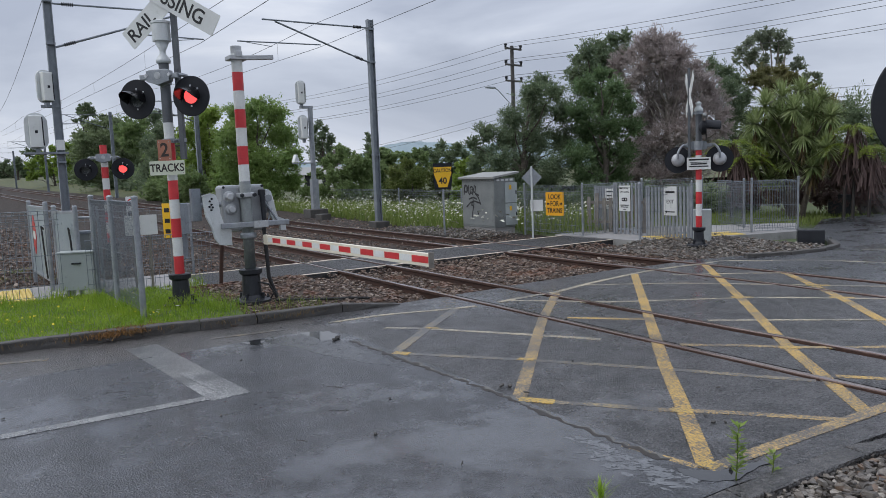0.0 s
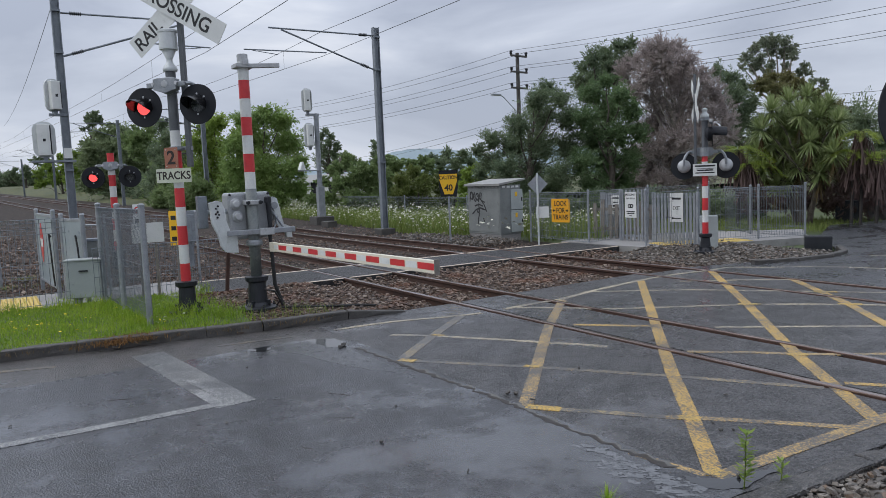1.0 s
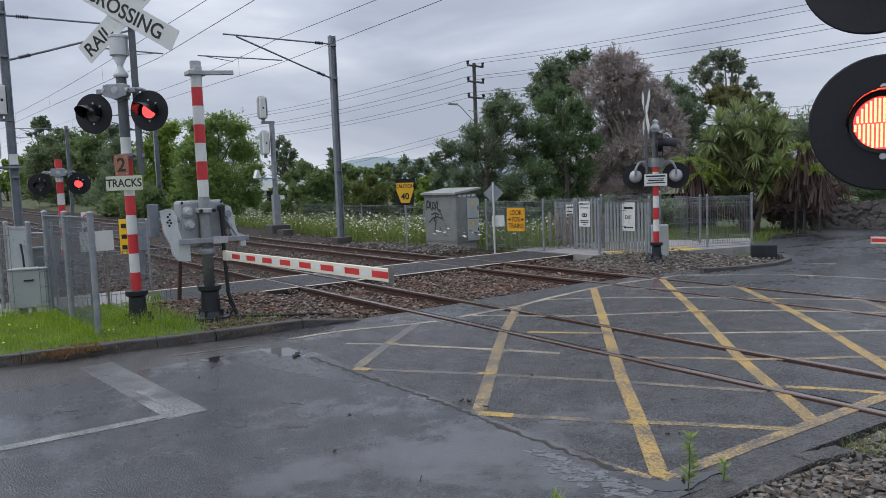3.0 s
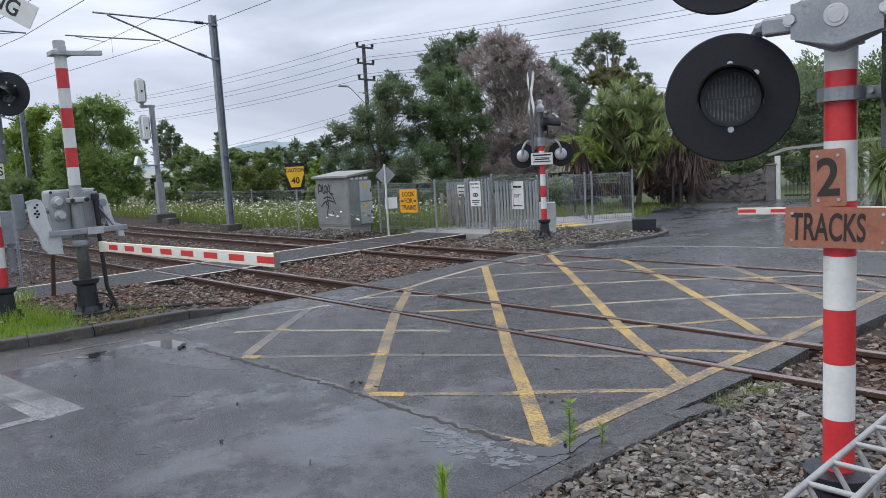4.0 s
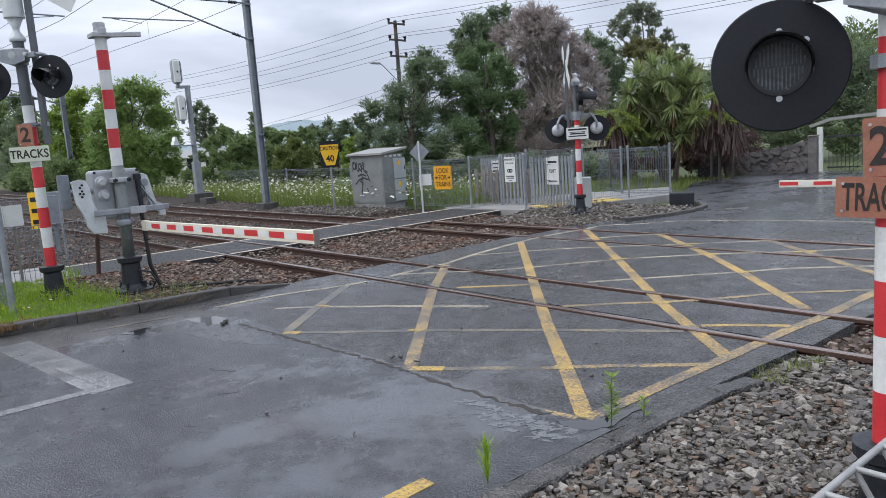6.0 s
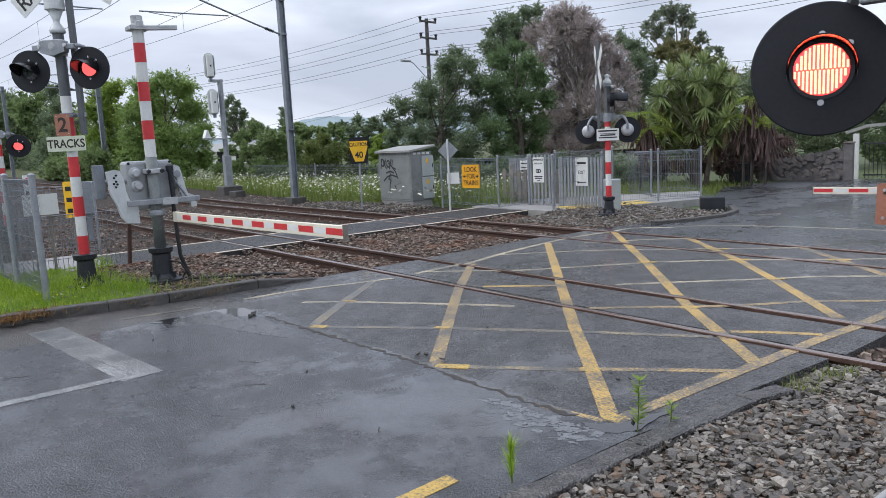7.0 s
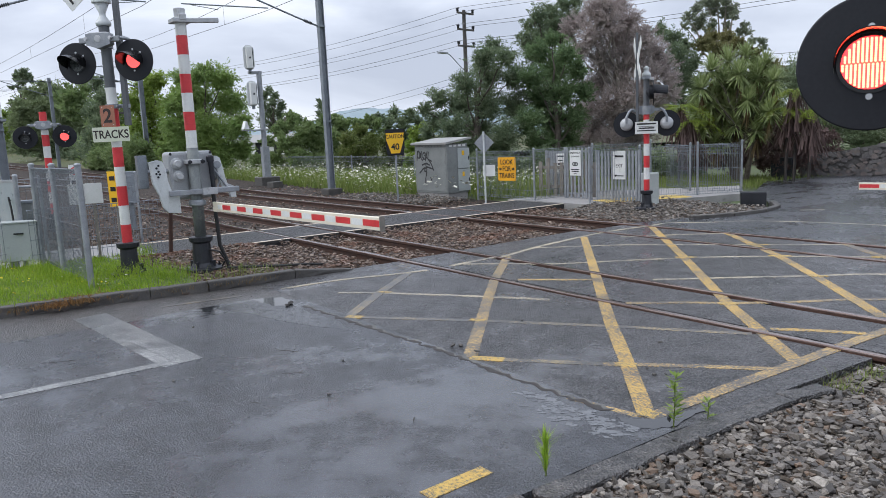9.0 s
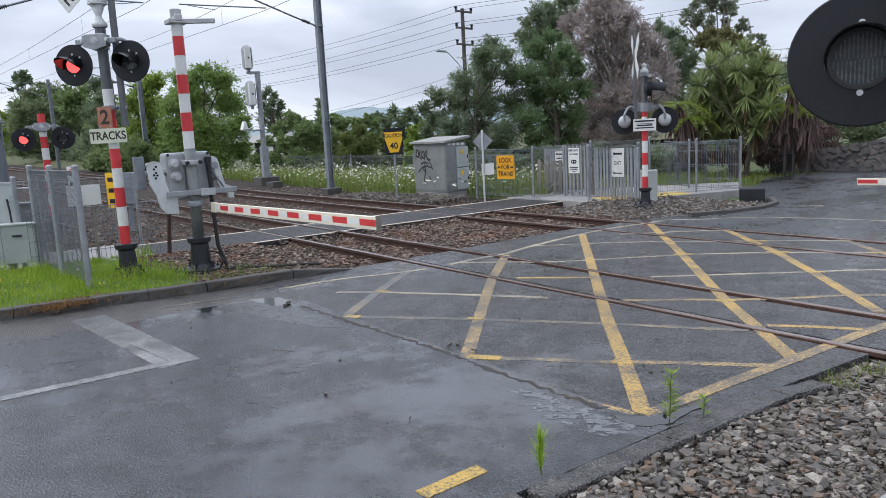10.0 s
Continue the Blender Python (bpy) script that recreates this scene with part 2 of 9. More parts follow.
M = dict(
    asphalt=make_asphalt("wet_asphalt", (0.012, 0.013, 0.016), (0.054, 0.057, 0.066), 70, 0.42, 0.60, 0.60, 0.35),
    chip=make_asphalt("chip_asphalt", (0.009, 0.009, 0.010), (0.092, 0.089, 0.092), 50, 0.46, 0.68, 1.5, 0.10, 0.92),
    # sky reflected in puddles, put into a pale base colour
    puddle_sheen=plain("painted_puddle_sheen", (0.075, 0.079, 0.085), (0.135, 0.14, 0.147), 14.0, 60, (0.10, 0.24), 0, 0.25, (0.06, 0.062, 0.066), (0.50, 0.62), 0.7),
    old_asphalt=make_asphalt("old_kerbside_asphalt", (0.024, 0.022, 0.021), (0.082, 0.075, 0.070), 55, 0.50, 0.70, 1.0, 0.2),
    path_asphalt=make_asphalt("path_asphalt", (0.020, 0.020, 0.022), (0.046, 0.044, 0.045), 110, 0.5, 0.72, 0.7, 0.4, 0.45),
    yellow=make_marking("worn_yellow_paint", (0.55, 0.35, 0.09), (0.062, 0.060, 0.058), 0.56),
    yellow_thin=make_marking("thin_yellow_paint", (0.50, 0.335, 0.125), (0.062, 0.060, 0.058), 0.42),
    yellow_fresh=make_marking("yellow_paint", (0.55, 0.36, 0.085), (0.09, 0.08, 0.055), 0.66),
    yellow_faint=make_marking("faded_yellow_paint", (0.42, 0.32, 0.17), (0.070, 0.069, 0.068), 0.26),
    cream=make_marking("faded_cream_paint", (0.50, 0.42, 0.29), (0.075, 0.073, 0.072), 0.46),
    white_worn=make_marking("thin_white_paint", (0.37, 0.37, 0.35), (0.055, 0.058, 0.062), 0.31, 0.22, 44.0, 0.05),
    white_line=make_marking("worn_white_paint", (0.40, 0.40, 0.39), (0.055, 0.058, 0.062), 0.44, 0.16, 48.0, 0.045),
    edge_line=make_marking("path_edge_paint", (0.64, 0.54, 0.43), (0.30, 0.19, 0.11), 0.80),
    concrete=plain("concrete", (0.22, 0.215, 0.21), (0.31, 0.30, 0.29), 2.0, 45, (0.6, 0.8), 0, 0.3, (0.17, 0.16, 0.15)),
    lip=plain("broken_asphalt_edge", (0.075, 0.074, 0.070), (0.15, 0.147, 0.135), 9.0, 70, (0.5, 0.8), 0, 1.0, (0.05, 0.05, 0.048)),
    kerb=plain("dark_kerb_concrete", (0.042, 0.039, 0.036), (0.085, 0.079, 0.072), 5.0, 55, (0.5, 0.8), 0, 1.0, (0.028, 0.03, 0.024)),
    bank_grass=plain("rough_bank_grass", (0.042, 0.056, 0.018), (0.105, 0.108, 0.042), 0.5, 6, (0.8, 0.95), 0, 0.5, (0.045, 0.06, 0.02)),
    earth=plain("earth_and_grass", (0.050, 0.075, 0.022), (0.085, 0.10, 0.035), 0.5, 8, (0.8, 0.95), 0, 0.5, (0.10, 0.08, 0.05)),
    verge=plain("verge_soil", (0.055, 0.085, 0.02), (0.09, 0.13, 0.03), 1.5, 30, (0.8, 0.95), 0, 0.5, (0.09, 0.07, 0.045)),
    far_ballast=plain("distant_ballast", (0.008, 0.007, 0.006), (0.082, 0.067, 0.058), 5.0, 11, (0.8, 0.95), 0, 1.0, (0.042, 0.028, 0.020), (0.52, 0.66), 0.15),
    bed=plain("ballast_bed", (0.048, 0.037, 0.030), (0.105, 0.082, 0.067), 1.0, 55, (0.8, 0.95), 0, 1.0, (0.075, 0.042, 0.027), (0.58, 0.75), 0.15),
    gravel=make_stone("grey_gravel", [(0.152, 0.133, 0.114), (0.092, 0.081, 0.071), (0.196, 0.171, 0.144), (0.118, 0.101, 0.083), (0.248, 0.220, 0.187), (0.141, 0.115, 0.090), (0.078, 0.071, 0.064),
                                      (0.170, 0.150, 0.128), (0.111, 0.099, 0.088), (0.178, 0.119, 0.078), (0.340, 0.306, 0.262), (0.100, 0.088, 0.075)]),
    ballast=make_stone("brown_ballast", [(0.155, 0.098, 0.066), (0.080, 0.049, 0.034), (0.20, 0.14, 0.10), (0.105, 0.064, 0.044), (0.30, 0.235, 0.18), (0.13, 0.082, 0.057), (0.065, 0.045, 0.035)],
                       (0.17, 0.072, 0.038)),
    groove=plain("groove_dirt", (0.018, 0.015, 0.013), (0.040, 0.033, 0.028), 5, 60, (0.5, 0.8), 0, 0.6),
    rust=plain("rail_rust", (0.042, 0.021, 0.015), (0.080, 0.040, 0.027), 8, 90, (0.65, 0.85), 0.1, 0.4, (0.05, 0.035, 0.03)),
    rail_top=make_rail_top(),
    galv=plain("galvanised_steel", (0.23, 0.248, 0.268), (0.335, 0.352, 0.37), 6, 80, (0.40, 0.58), 0.45, 0.12, (0.18, 0.192, 0.205)),
    mast=plain("mast_steel", (0.17, 0.19, 0.215), (0.25, 0.275, 0.30), 3, 60, (0.45, 0.6), 0.35, 0.1, (0.13, 0.14, 0.155)),
    gate_steel=plain("blue_grey_gate_steel", (0.24, 0.285, 0.31), (0.31, 0.35, 0.375), 3, 50, (0.4, 0.55), 0.2, 0.1, (0.12, 0.145, 0.16)),
    post_dark=plain("dark_post_paint", (0.085, 0.092, 0.10), (0.125, 0.134, 0.145), 4, 60, (0.45, 0.6), 0.1, 0.1, (0.065, 0.07, 0.078)),
    mesh=plain("fence_wire", (0.15, 0.168, 0.19), (0.22, 0.243, 0.27), 5, 40, (0.4, 0.55), 0.5, 0.0),
    thick_wire=plain("thick_zinc_wire", (0.27, 0.27, 0.265), (0.36, 0.36, 0.35), 12, 90, (0.5, 0.65), 0.15, 0.1, (0.22, 0.215, 0.21)),
    box_grey=plain("grey_cabinet_paint", (0.33, 0.36, 0.355), (0.40, 0.43, 0.42), 2.0, 50, (0.35, 0.5), 0, 0.1, (0.24, 0.255, 0.25)),
    cabinet=plain("weathered_cabinet_steel", (0.17, 0.182, 0.18), (0.235, 0.248, 0.24), 2.2, 40, (0.4, 0.6), 0.15, 0.12, (0.15, 0.155, 0.15)),
    roof=plain("cabinet_roof", (0.24, 0.24, 0.23), (0.31, 0.31, 0.29), 2.5, 45, (0.5, 0.7), 0, 0.15, (0.24, 0.23, 0.21)),
    alloy=plain("cast_alloy", (0.38, 0.39, 0.40), (0.50, 0.51, 0.52), 5, 70, (0.4, 0.6), 0.25, 0.2, (0.29, 0.295, 0.30)),
    case=plain("cast_case", (0.30, 0.315, 0.325), (0.40, 0.41, 0.42), 5, 60, (0.45, 0.65), 0.2, 0.2, (0.23, 0.24, 0.245)),
    weathered=plain("weathered_tube", (0.13, 0.145, 0.145), (0.21, 0.225, 0.22), 7, 45, (0.5, 0.7), 0.2, 0.2, (0.28, 0.28, 0.25)),
    pale_plate=plain("pale_painted_plate", (0.50, 0.53, 0.53), (0.60, 0.62, 0.62), 3, 60, (0.4, 0.6), 0.1, 0.1, (0.40, 0.42, 0.42)),
    red=plain("red_reflective_band", (0.50, 0.028, 0.035), (0.60, 0.04, 0.045), 5, 50, (0.3, 0.45), 0, 0.05, (0.40, 0.03, 0.035)),
    white=plain("white_reflective_band", (0.60, 0.61, 0.59), (0.70, 0.71, 0.69), 5, 50, (0.35, 0.5), 0, 0.05, (0.50, 0.50, 0.47)),
    boom_white=plain("boom_cream_white", (0.66, 0.61, 0.49), (0.73, 0.68, 0.56), 4, 60, (0.35, 0.5), 0, 0.06, (0.60, 0.56, 0.48)),
    black=plain("black_enamel", (0.008, 0.009, 0.013), (0.014, 0.016, 0.021), 3, 50, (0.5, 0.65), 0, 0.08, None, (0.58, 0.75), 0.35),
    black_iron=plain("black_cast_iron", (0.010, 0.012, 0.016), (0.022, 0.024, 0.030), 6, 60, (0.35, 0.6), 0.1, 0.3, (0.035, 0.033, 0.03)),
    hood=plain("gloss_black_hood", (0.006, 0.006, 0.007), (0.010, 0.010, 0.011), 6, 60, (0.16, 0.26), 0, 0.02),
    rubber=plain("black_rubber", (0.012, 0.012, 0.012), (0.02, 0.02, 0.02), 9, 60, (0.5, 0.7), 0, 0.1),
    sign_white=plain("sign_white", (0.62, 0.63, 0.61), (0.70, 0.71, 0.69), 3, 60, (0.3, 0.45), 0, 0.03, (0.52, 0.53, 0.50)),
    sign_pale=plain("pale_green_white_sign", (0.50, 0.53, 0.42), (0.58, 0.60, 0.49), 5, 60, (0.35, 0.5), 0, 0.03, (0.42, 0.43, 0.34)),
    sign_rust=plain("faded_brown_sign", (0.30, 0.115, 0.070), (0.38, 0.165, 0.105), 6, 70, (0.45, 0.65), 0, 0.1, (0.23, 0.085, 0.055)),
    sign_yellow=plain("sign_yellow", (0.78, 0.43, 0.010), (0.82, 0.48, 0.02), 4, 60, (0.35, 0.5), 0, 0.03),
    sign_orange=plain("sign_orange_yellow", (0.72, 0.33, 0.008), (0.78, 0.38, 0.012), 4, 60, (0.35, 0.5), 0, 0.03),
    letter=plain("black_lettering", (0.008, 0.008, 0.009), (0.016, 0.016, 0.017), 20, 80, (0.4, 0.6), 0, 0.0),
    letter_brown=plain("dark_lettering", (0.018, 0.014, 0.012), (0.035, 0.026, 0.022), 20, 80, (0.5, 0.7), 0, 0.0),
    timber=plain("grey_timber", (0.16, 0.145, 0.125), (0.25, 0.23, 0.20), 4, 40, (0.7, 0.9), 0, 0.5, (0.10, 0.09, 0.08)),
    pole_wood=plain("dark_pole_wood", (0.055, 0.05, 0.047), (0.10, 0.092, 0.085), 3, 40, (0.7, 0.9), 0, 0.4),
    bark=plain("bark", (0.065, 0.052, 0.042), (0.13, 0.108, 0.09), 5, 30, (0.8, 0.95), 0, 0.8),
    pale_bark=plain("pale_bark", (0.20, 0.175, 0.15), (0.32, 0.285, 0.25), 5, 30, (0.8, 0.95), 0, 0.6),
    tactile=plain("yellow_tactile_paving", (0.58, 0.42, 0.10), (0.66, 0.49, 0.15), 4, 60, (0.5, 0.7), 0, 0.2, (0.46, 0.35, 0.13)),
    wire=plain("overhead_wire", (0.10, 0.105, 0.115), (0.15, 0.155, 0.165), 9, 30, (0.5, 0.6), 0.3, 0.0),
    lens=plain("smoked_lens", (0.030, 0.034, 0.038), (0.055, 0.06, 0.066), 30, 160, (0.15, 0.3), 0, 0.3),
    lens_rib=plain("lens_rib", (0.10, 0.115, 0.12), (0.17, 0.19, 0.195), 30, 120, (0.2, 0.35), 0, 0.1),
    chrome=plain("zinc_bolt", (0.45, 0.46, 0.47), (0.6, 0.6, 0.61), 20, 90, (0.25, 0.4), 0.8, 0.1),
    house=plain("white_house_wall", (0.62, 0.62, 0.60), (0.72, 0.72, 0.70), 1, 20, (0.6, 0.8), 0, 0.05),
    # no air is modelled: the haze of distance sits in this colour
    hill=plain("haze_tinted_hill", (0.20, 0.26, 0.29), (0.27, 0.33, 0.35), 0.02, 0.3, (0.9, 1.0), 0, 0.0),
    stone_a=plain("wall_stone_grey", (0.095, 0.088, 0.088), (0.17, 0.158, 0.155), 4, 30, (0.7, 0.9), 0, 0.7, (0.10, 0.10, 0.085)),
    stone_b=plain("wall_stone_brown", (0.11, 0.092, 0.085), (0.19, 0.16, 0.148), 4, 30, (0.7, 0.9), 0, 0.7, (0.12, 0.11, 0.10)),
    mortar=plain("wall_mortar", (0.075, 0.07, 0.067), (0.11, 0.105, 0.10), 6, 40, (0.8, 0.95), 0, 0.6),
    led_near=make_glow("red_led_bright", (1.0, 0.074, 0.030), 20.0),
    led_back=make_glow("red_led_field", (1.0, 0.045, 0.055), 2.2),
    led_far=make_glow("red_led", (1.0, 0.085, 0.085), 1.5),
    grass=make_leaf("grass_blades", (0.17, 0.29, 0.020), (0.26, 0.38, 0.03), (0.38, 0.46, 0.09), 1.6, 0.6),
    dandelion=plain("dandelion_yellow", (0.75, 0.55, 0.02), (0.8, 0.6, 0.03), 9, 30, (0.6, 0.8), 0, 0.0),
    umbel=plain("white_umbels", (0.52, 0.52, 0.42), (0.64, 0.63, 0.52), 9, 30, (0.7, 0.9), 0, 0.0),
    plume=make_leaf("bright_plume_leaves", (0.28, 0.44, 0.04), (0.36, 0.52, 0.06), (0.46, 0.60, 0.12), 3.0, 0.5),
    straw=make_leaf("dry_grass", (0.17, 0.115, 0.055), (0.13, 0.095, 0.05), (0.24, 0.18, 0.095), 2.0, 0.8),
    russet=make_leaf("russet_dead_weeds", (0.22, 0.115, 0.045), (0.17, 0.10, 0.045), (0.30, 0.19, 0.08), 2.0, 0.8),
    rank=make_leaf("tall_grass", (0.15, 0.21, 0.05), (0.205, 0.26, 0.065), (0.28, 0.30, 0.12), 0.6, 0.7),
    leaf_dark=make_leaf("dark_foliage", (0.142, 0.192, 0.112), (0.186, 0.238, 0.134), (0.265, 0.315, 0.19), 0.45),
    leaf_mid=make_leaf("mid_foliage", (0.165, 0.235, 0.095), (0.215, 0.290, 0.115), (0.29, 0.35, 0.17), 0.45),
    leaf_willow=make_leaf("willow_foliage", (0.19, 0.29, 0.085), (0.25, 0.355, 0.10), (0.34, 0.43, 0.16), 0.35),
    leaf_lime=make_leaf("lime_foliage", (0.20, 0.30, 0.055), (0.27, 0.37, 0.07), (0.36, 0.44, 0.13), 0.4),
    leaf_grey=make_leaf("grey_brown_foliage", (0.34, 0.285, 0.27), (0.43, 0.375, 0.355), (0.54, 0.48, 0.455), 0.5, 0.8),
    leaf_gum=make_leaf("gum_foliage", (0.20, 0.235, 0.165), (0.26, 0.295, 0.20), (0.37, 0.39, 0.28), 0.5),
    leaf_strap=make_leaf("strap_leaves", (0.21, 0.27, 0.105), (0.28, 0.34, 0.14), (0.41, 0.45, 0.24), 0.7, 0.45),
    leaf_fern=make_leaf("fern_fronds", (0.15, 0.21, 0.025), (0.21, 0.27, 0.035), (0.30, 0.36, 0.06), 0.7, 0.5),
    leaf_wine=make_leaf("wine_dark_foliage", (0.115, 0.078, 0.072), (0.16, 0.105, 0.096), (0.22, 0.155, 0.14), 0.6, 0.7),
)
water = Nodes("rain_water")
water.set(color=(0.022, 0.023, 0.025), rough=0.06, spec=0.55)
water.set(normal=water.bump(water.noise(5, 2), 0.02, 0.01))
M["water"] = water.mat

# ---------- builders ----------


def link_mesh(name, bm, material, parent=None, smooth=False):
    me = bpy.data.meshes.new(name)
    bm.normal_update()
    bm.to_mesh(me)
    bm.free()
    me.materials.append(material)
    if smooth:
        me.shade_smooth()
    ob = new(name, me)
    ob.parent = parent
    return ob


def part(name, bm, material, parent, label="", smooth=False):
    """Links a bmesh as one mesh under a thing or under a part."""
    return tagged(link_mesh(name, bm, material, parent, smooth), label)


def single(name, bm, material, label, category="", group="", kind="", m=None, smooth=False):
    ob = tagged(link_mesh(name, bm, material, None, smooth), label, category, group, kind)
    if m is not None:
        ob.matrix_world = m
    return ob


def thing(name, label, category, m=None, group="", kind=""):
    ob = tagged(new(name), label, category, group, kind)
    ob.empty_display_size = 0.2
    if m is not None:
        ob.matrix_basis = m
    return ob


def box(bm, x0, x1, y0, y1, z0, z1, soft=0.0, m=None):
    vs = [bm.verts.new((x, y, z)) for x in (x0, x1) for y in (y0, y1) for z in (z0, z1)]
    fs = [bm.faces.new([vs[i] for i in f]) for f in ((0, 1, 3, 2), (4, 6, 7, 5), (0, 4, 5, 1), (2, 3, 7, 6), (0, 2, 6, 4), (1, 5, 7, 3))]
    if soft:
        edges = list({e for f in fs for e in f.edges})
        out = bmesh.ops.bevel(bm, geom=edges, offset=soft, segments=2, profile=0.5, affect="EDGES")
        vs = [v for v in vs if v.is_valid] + [v for v in out["verts"] if v.is_valid]
    if m is not None:
        for v in set(vs):
            v.co = m @ v.co
    return vs


def ring(bm, c, ax, up, r, seg, turn=0.0):
    side = ax.cross(up)
    return [bm.verts.new(c + (up * math.cos(turn + 2 * math.pi * k / seg) + side * math.sin(turn + 2 * math.pi * k / seg)) * r) for k in range(seg)]


def rod(bm, p, q, r, r2=None, seg=10):
    p, q = Vector(p), Vector(q)
    ax = (q - p).normalized()
    up = ax.orthogonal().normalized()
    a, b = ring(bm, p, ax, up, r, seg), ring(bm, q, ax, up, r if r2 is None else r2, seg)
    for k in range(seg):
        bm.faces.new((a[k - 1], a[k], b[k], b[k - 1]))
    bm.faces.new(a[::-1]), bm.faces.new(b)
    bmesh.ops.recalc_face_normals(bm, faces=list({f for v in a + b for f in v.link_faces}))


def lathe(bm, profile, seg=24, c=(0, 0, 0), ax=(0, 0, 1), hollow=False):
    """Turns a profile of (radius, height) round an axis through c; hollow: the profile closes on itself as a ring."""
    c, ax = Vector(c), Vector(ax).normalized()
    up = Vector((0, 0, 1)) if abs(ax.z) < 0.9 else Vector((1, 0, 0))
    up = (up - ax * up.dot(ax)).normalized()
    rows = [ring(bm, c + ax * h, ax, up, max(r, 1e-4), seg) for r, h in profile]
    faces = []
    for a, b in zip(rows, rows[1:] + rows[:1] if hollow else rows[1:]):
        for k in range(seg):
            faces.append(bm.faces.new((a[k - 1], a[k], b[k], b[k - 1])))
    if not hollow:
        faces += [bm.faces.new(rows[0][::-1]), bm.faces.new(rows[-1])]
    bmesh.ops.recalc_face_normals(bm, faces=faces)


def sweep(bm, pts, r, seg=6, r2=None):
    """A tube along a line of points, tapering from r to r2."""
    pts = [Vector(p) for p in pts]
    rows, up = [], None
    for k, p in enumerate(pts):
        ax = (pts[min(k + 1, len(pts) - 1)] - pts[max(k - 1, 0)]).normalized()
        up = ax.orthogonal().normalized() if up is None else (up - ax * up.dot(ax)).normalized()
        rr = r if r2 is None else r + (r2 - r) * k / (len(pts) - 1)
        rows.append(ring(bm, p, ax, up, rr, seg))
    for a, b in zip(rows, rows[1:]):
        for k in range(seg):
            bm.faces.new((a[k], a[k - 1], b[k - 1], b[k]))
    bm.faces.new(rows[0]), bm.faces.new(rows[-1][::-1])


def slab(bm, outline, z0, z1, m=None):
    """A flat plate: an outline in x and y between two heights."""
    lo = [bm.verts.new((x, y, z0)) for x, y in outline]
    hi = [bm.verts.new((x, y, z1)) for x, y in outline]
    faces = [bm.faces.new(lo[::-1]), bm.faces.new(hi)]
    for k in range(len(lo)):
        faces.append(bm.faces.new((lo[k - 1], lo[k], hi[k], hi[k - 1])))
    bmesh.ops.recalc_face_normals(bm, faces=faces)
    if m is not None:
        for v in lo + hi:
            v.co = m @ v.co
    return faces


def round_rect(w, h, r, seg=4):
    pts = []
    for cx, cy, a in ((w / 2 - r, h / 2 - r, 0), (-w / 2 + r, h / 2 - r, 90), (-w / 2 + r, -h / 2 + r, 180), (w / 2 - r, -h / 2 + r, 270)):
        pts += [(cx + r * math.cos(radians(a + 90 * k / seg)), cy + r * math.sin(radians(a + 90 * k / seg))) for k in range(seg + 1)]
    return pts


def upright(m):
    """Turns a plate drawn in x and y to stand in the plane x (across) and z (up), facing -y, at the pose m."""
    return m @ pose(0, 0, 0, 90, 0, 0)


def words(text, size, material, parent, m, name="lettering", wide=1.0, bold=0.0):
    """Raised letters of the built-in font as a mesh, standing at the pose m: they face its -y."""
    cu = bpy.data.curves.new("letters", "FONT")
    cu.body, cu.size, cu.align_x, cu.align_y, cu.extrude, cu.offset = text, size, "CENTER", "CENTER", 0.0012, bold
    ob = bpy.data.objects.new("letters", cu)
    scene.collection.objects.link(ob)
    me = bpy.data.meshes.new_from_object(ob.evaluated_get(bpy.context.evaluated_depsgraph_get()))
    bpy.data.objects.remove(ob)
    bpy.data.curves.remove(cu)
    me.transform(upright(m) @ Matrix.Diagonal((wide, 1, 1, 1)))
    me.materials.clear()
    me.materials.append(material)
    out = new(name, me)
    out.parent = parent
    return out


def cloud_mesh(name, verts, material, parent=None):
    """A mesh of many loose faces from an array: verts (n, k, 3), one k-sided face each."""
    verts = np.asarray(verts, dtype=np.float32)
    count, k = verts.shape[0], verts.shape[1]
    me = bpy.data.meshes.new(name)
    me.vertices.add(count * k)
    me.vertices.foreach_set("co", verts.reshape(-1))
    me.loops.add(count * k)
    me.loops.foreach_set("vertex_index", np.arange(count * k, dtype=np.int32))
    me.polygons.add(count)
    me.polygons.foreach_set("loop_start", np.arange(0, count * k, k, dtype=np.int32))
    me.polygons.foreach_set("loop_total", np.full(count, k, dtype=np.int32))
    me.update(calc_edges=True)
    me.materials.append(material)
    ob = new(name, me)
    ob.parent = parent
    return ob


def tri_mesh(name, verts, tris, material, parent=None, flat=True):
    me = bpy.data.meshes.new(name)
    verts, tris = np.asarray(verts, np.float32), np.asarray(tris, np.int32)
    me.vertices.add(len(verts))
    me.vertices.foreach_set("co", verts.reshape(-1))
    me.loops.add(len(tris) * 3)
    me.loops.foreach_set("vertex_index", tris.reshape(-1))
    me.polygons.add(len(tris))
    me.polygons.foreach_set("loop_start", np.arange(0, len(tris) * 3, 3, dtype=np.int32))
    me.polygons.foreach_set("loop_total", np.full(len(tris), 3, dtype=np.int32))
    me.update(calc_edges=True)
    if flat:
        me.shade_flat()
    me.materials.append(material)
    ob = new(name, me)
    ob.parent = parent
    return ob


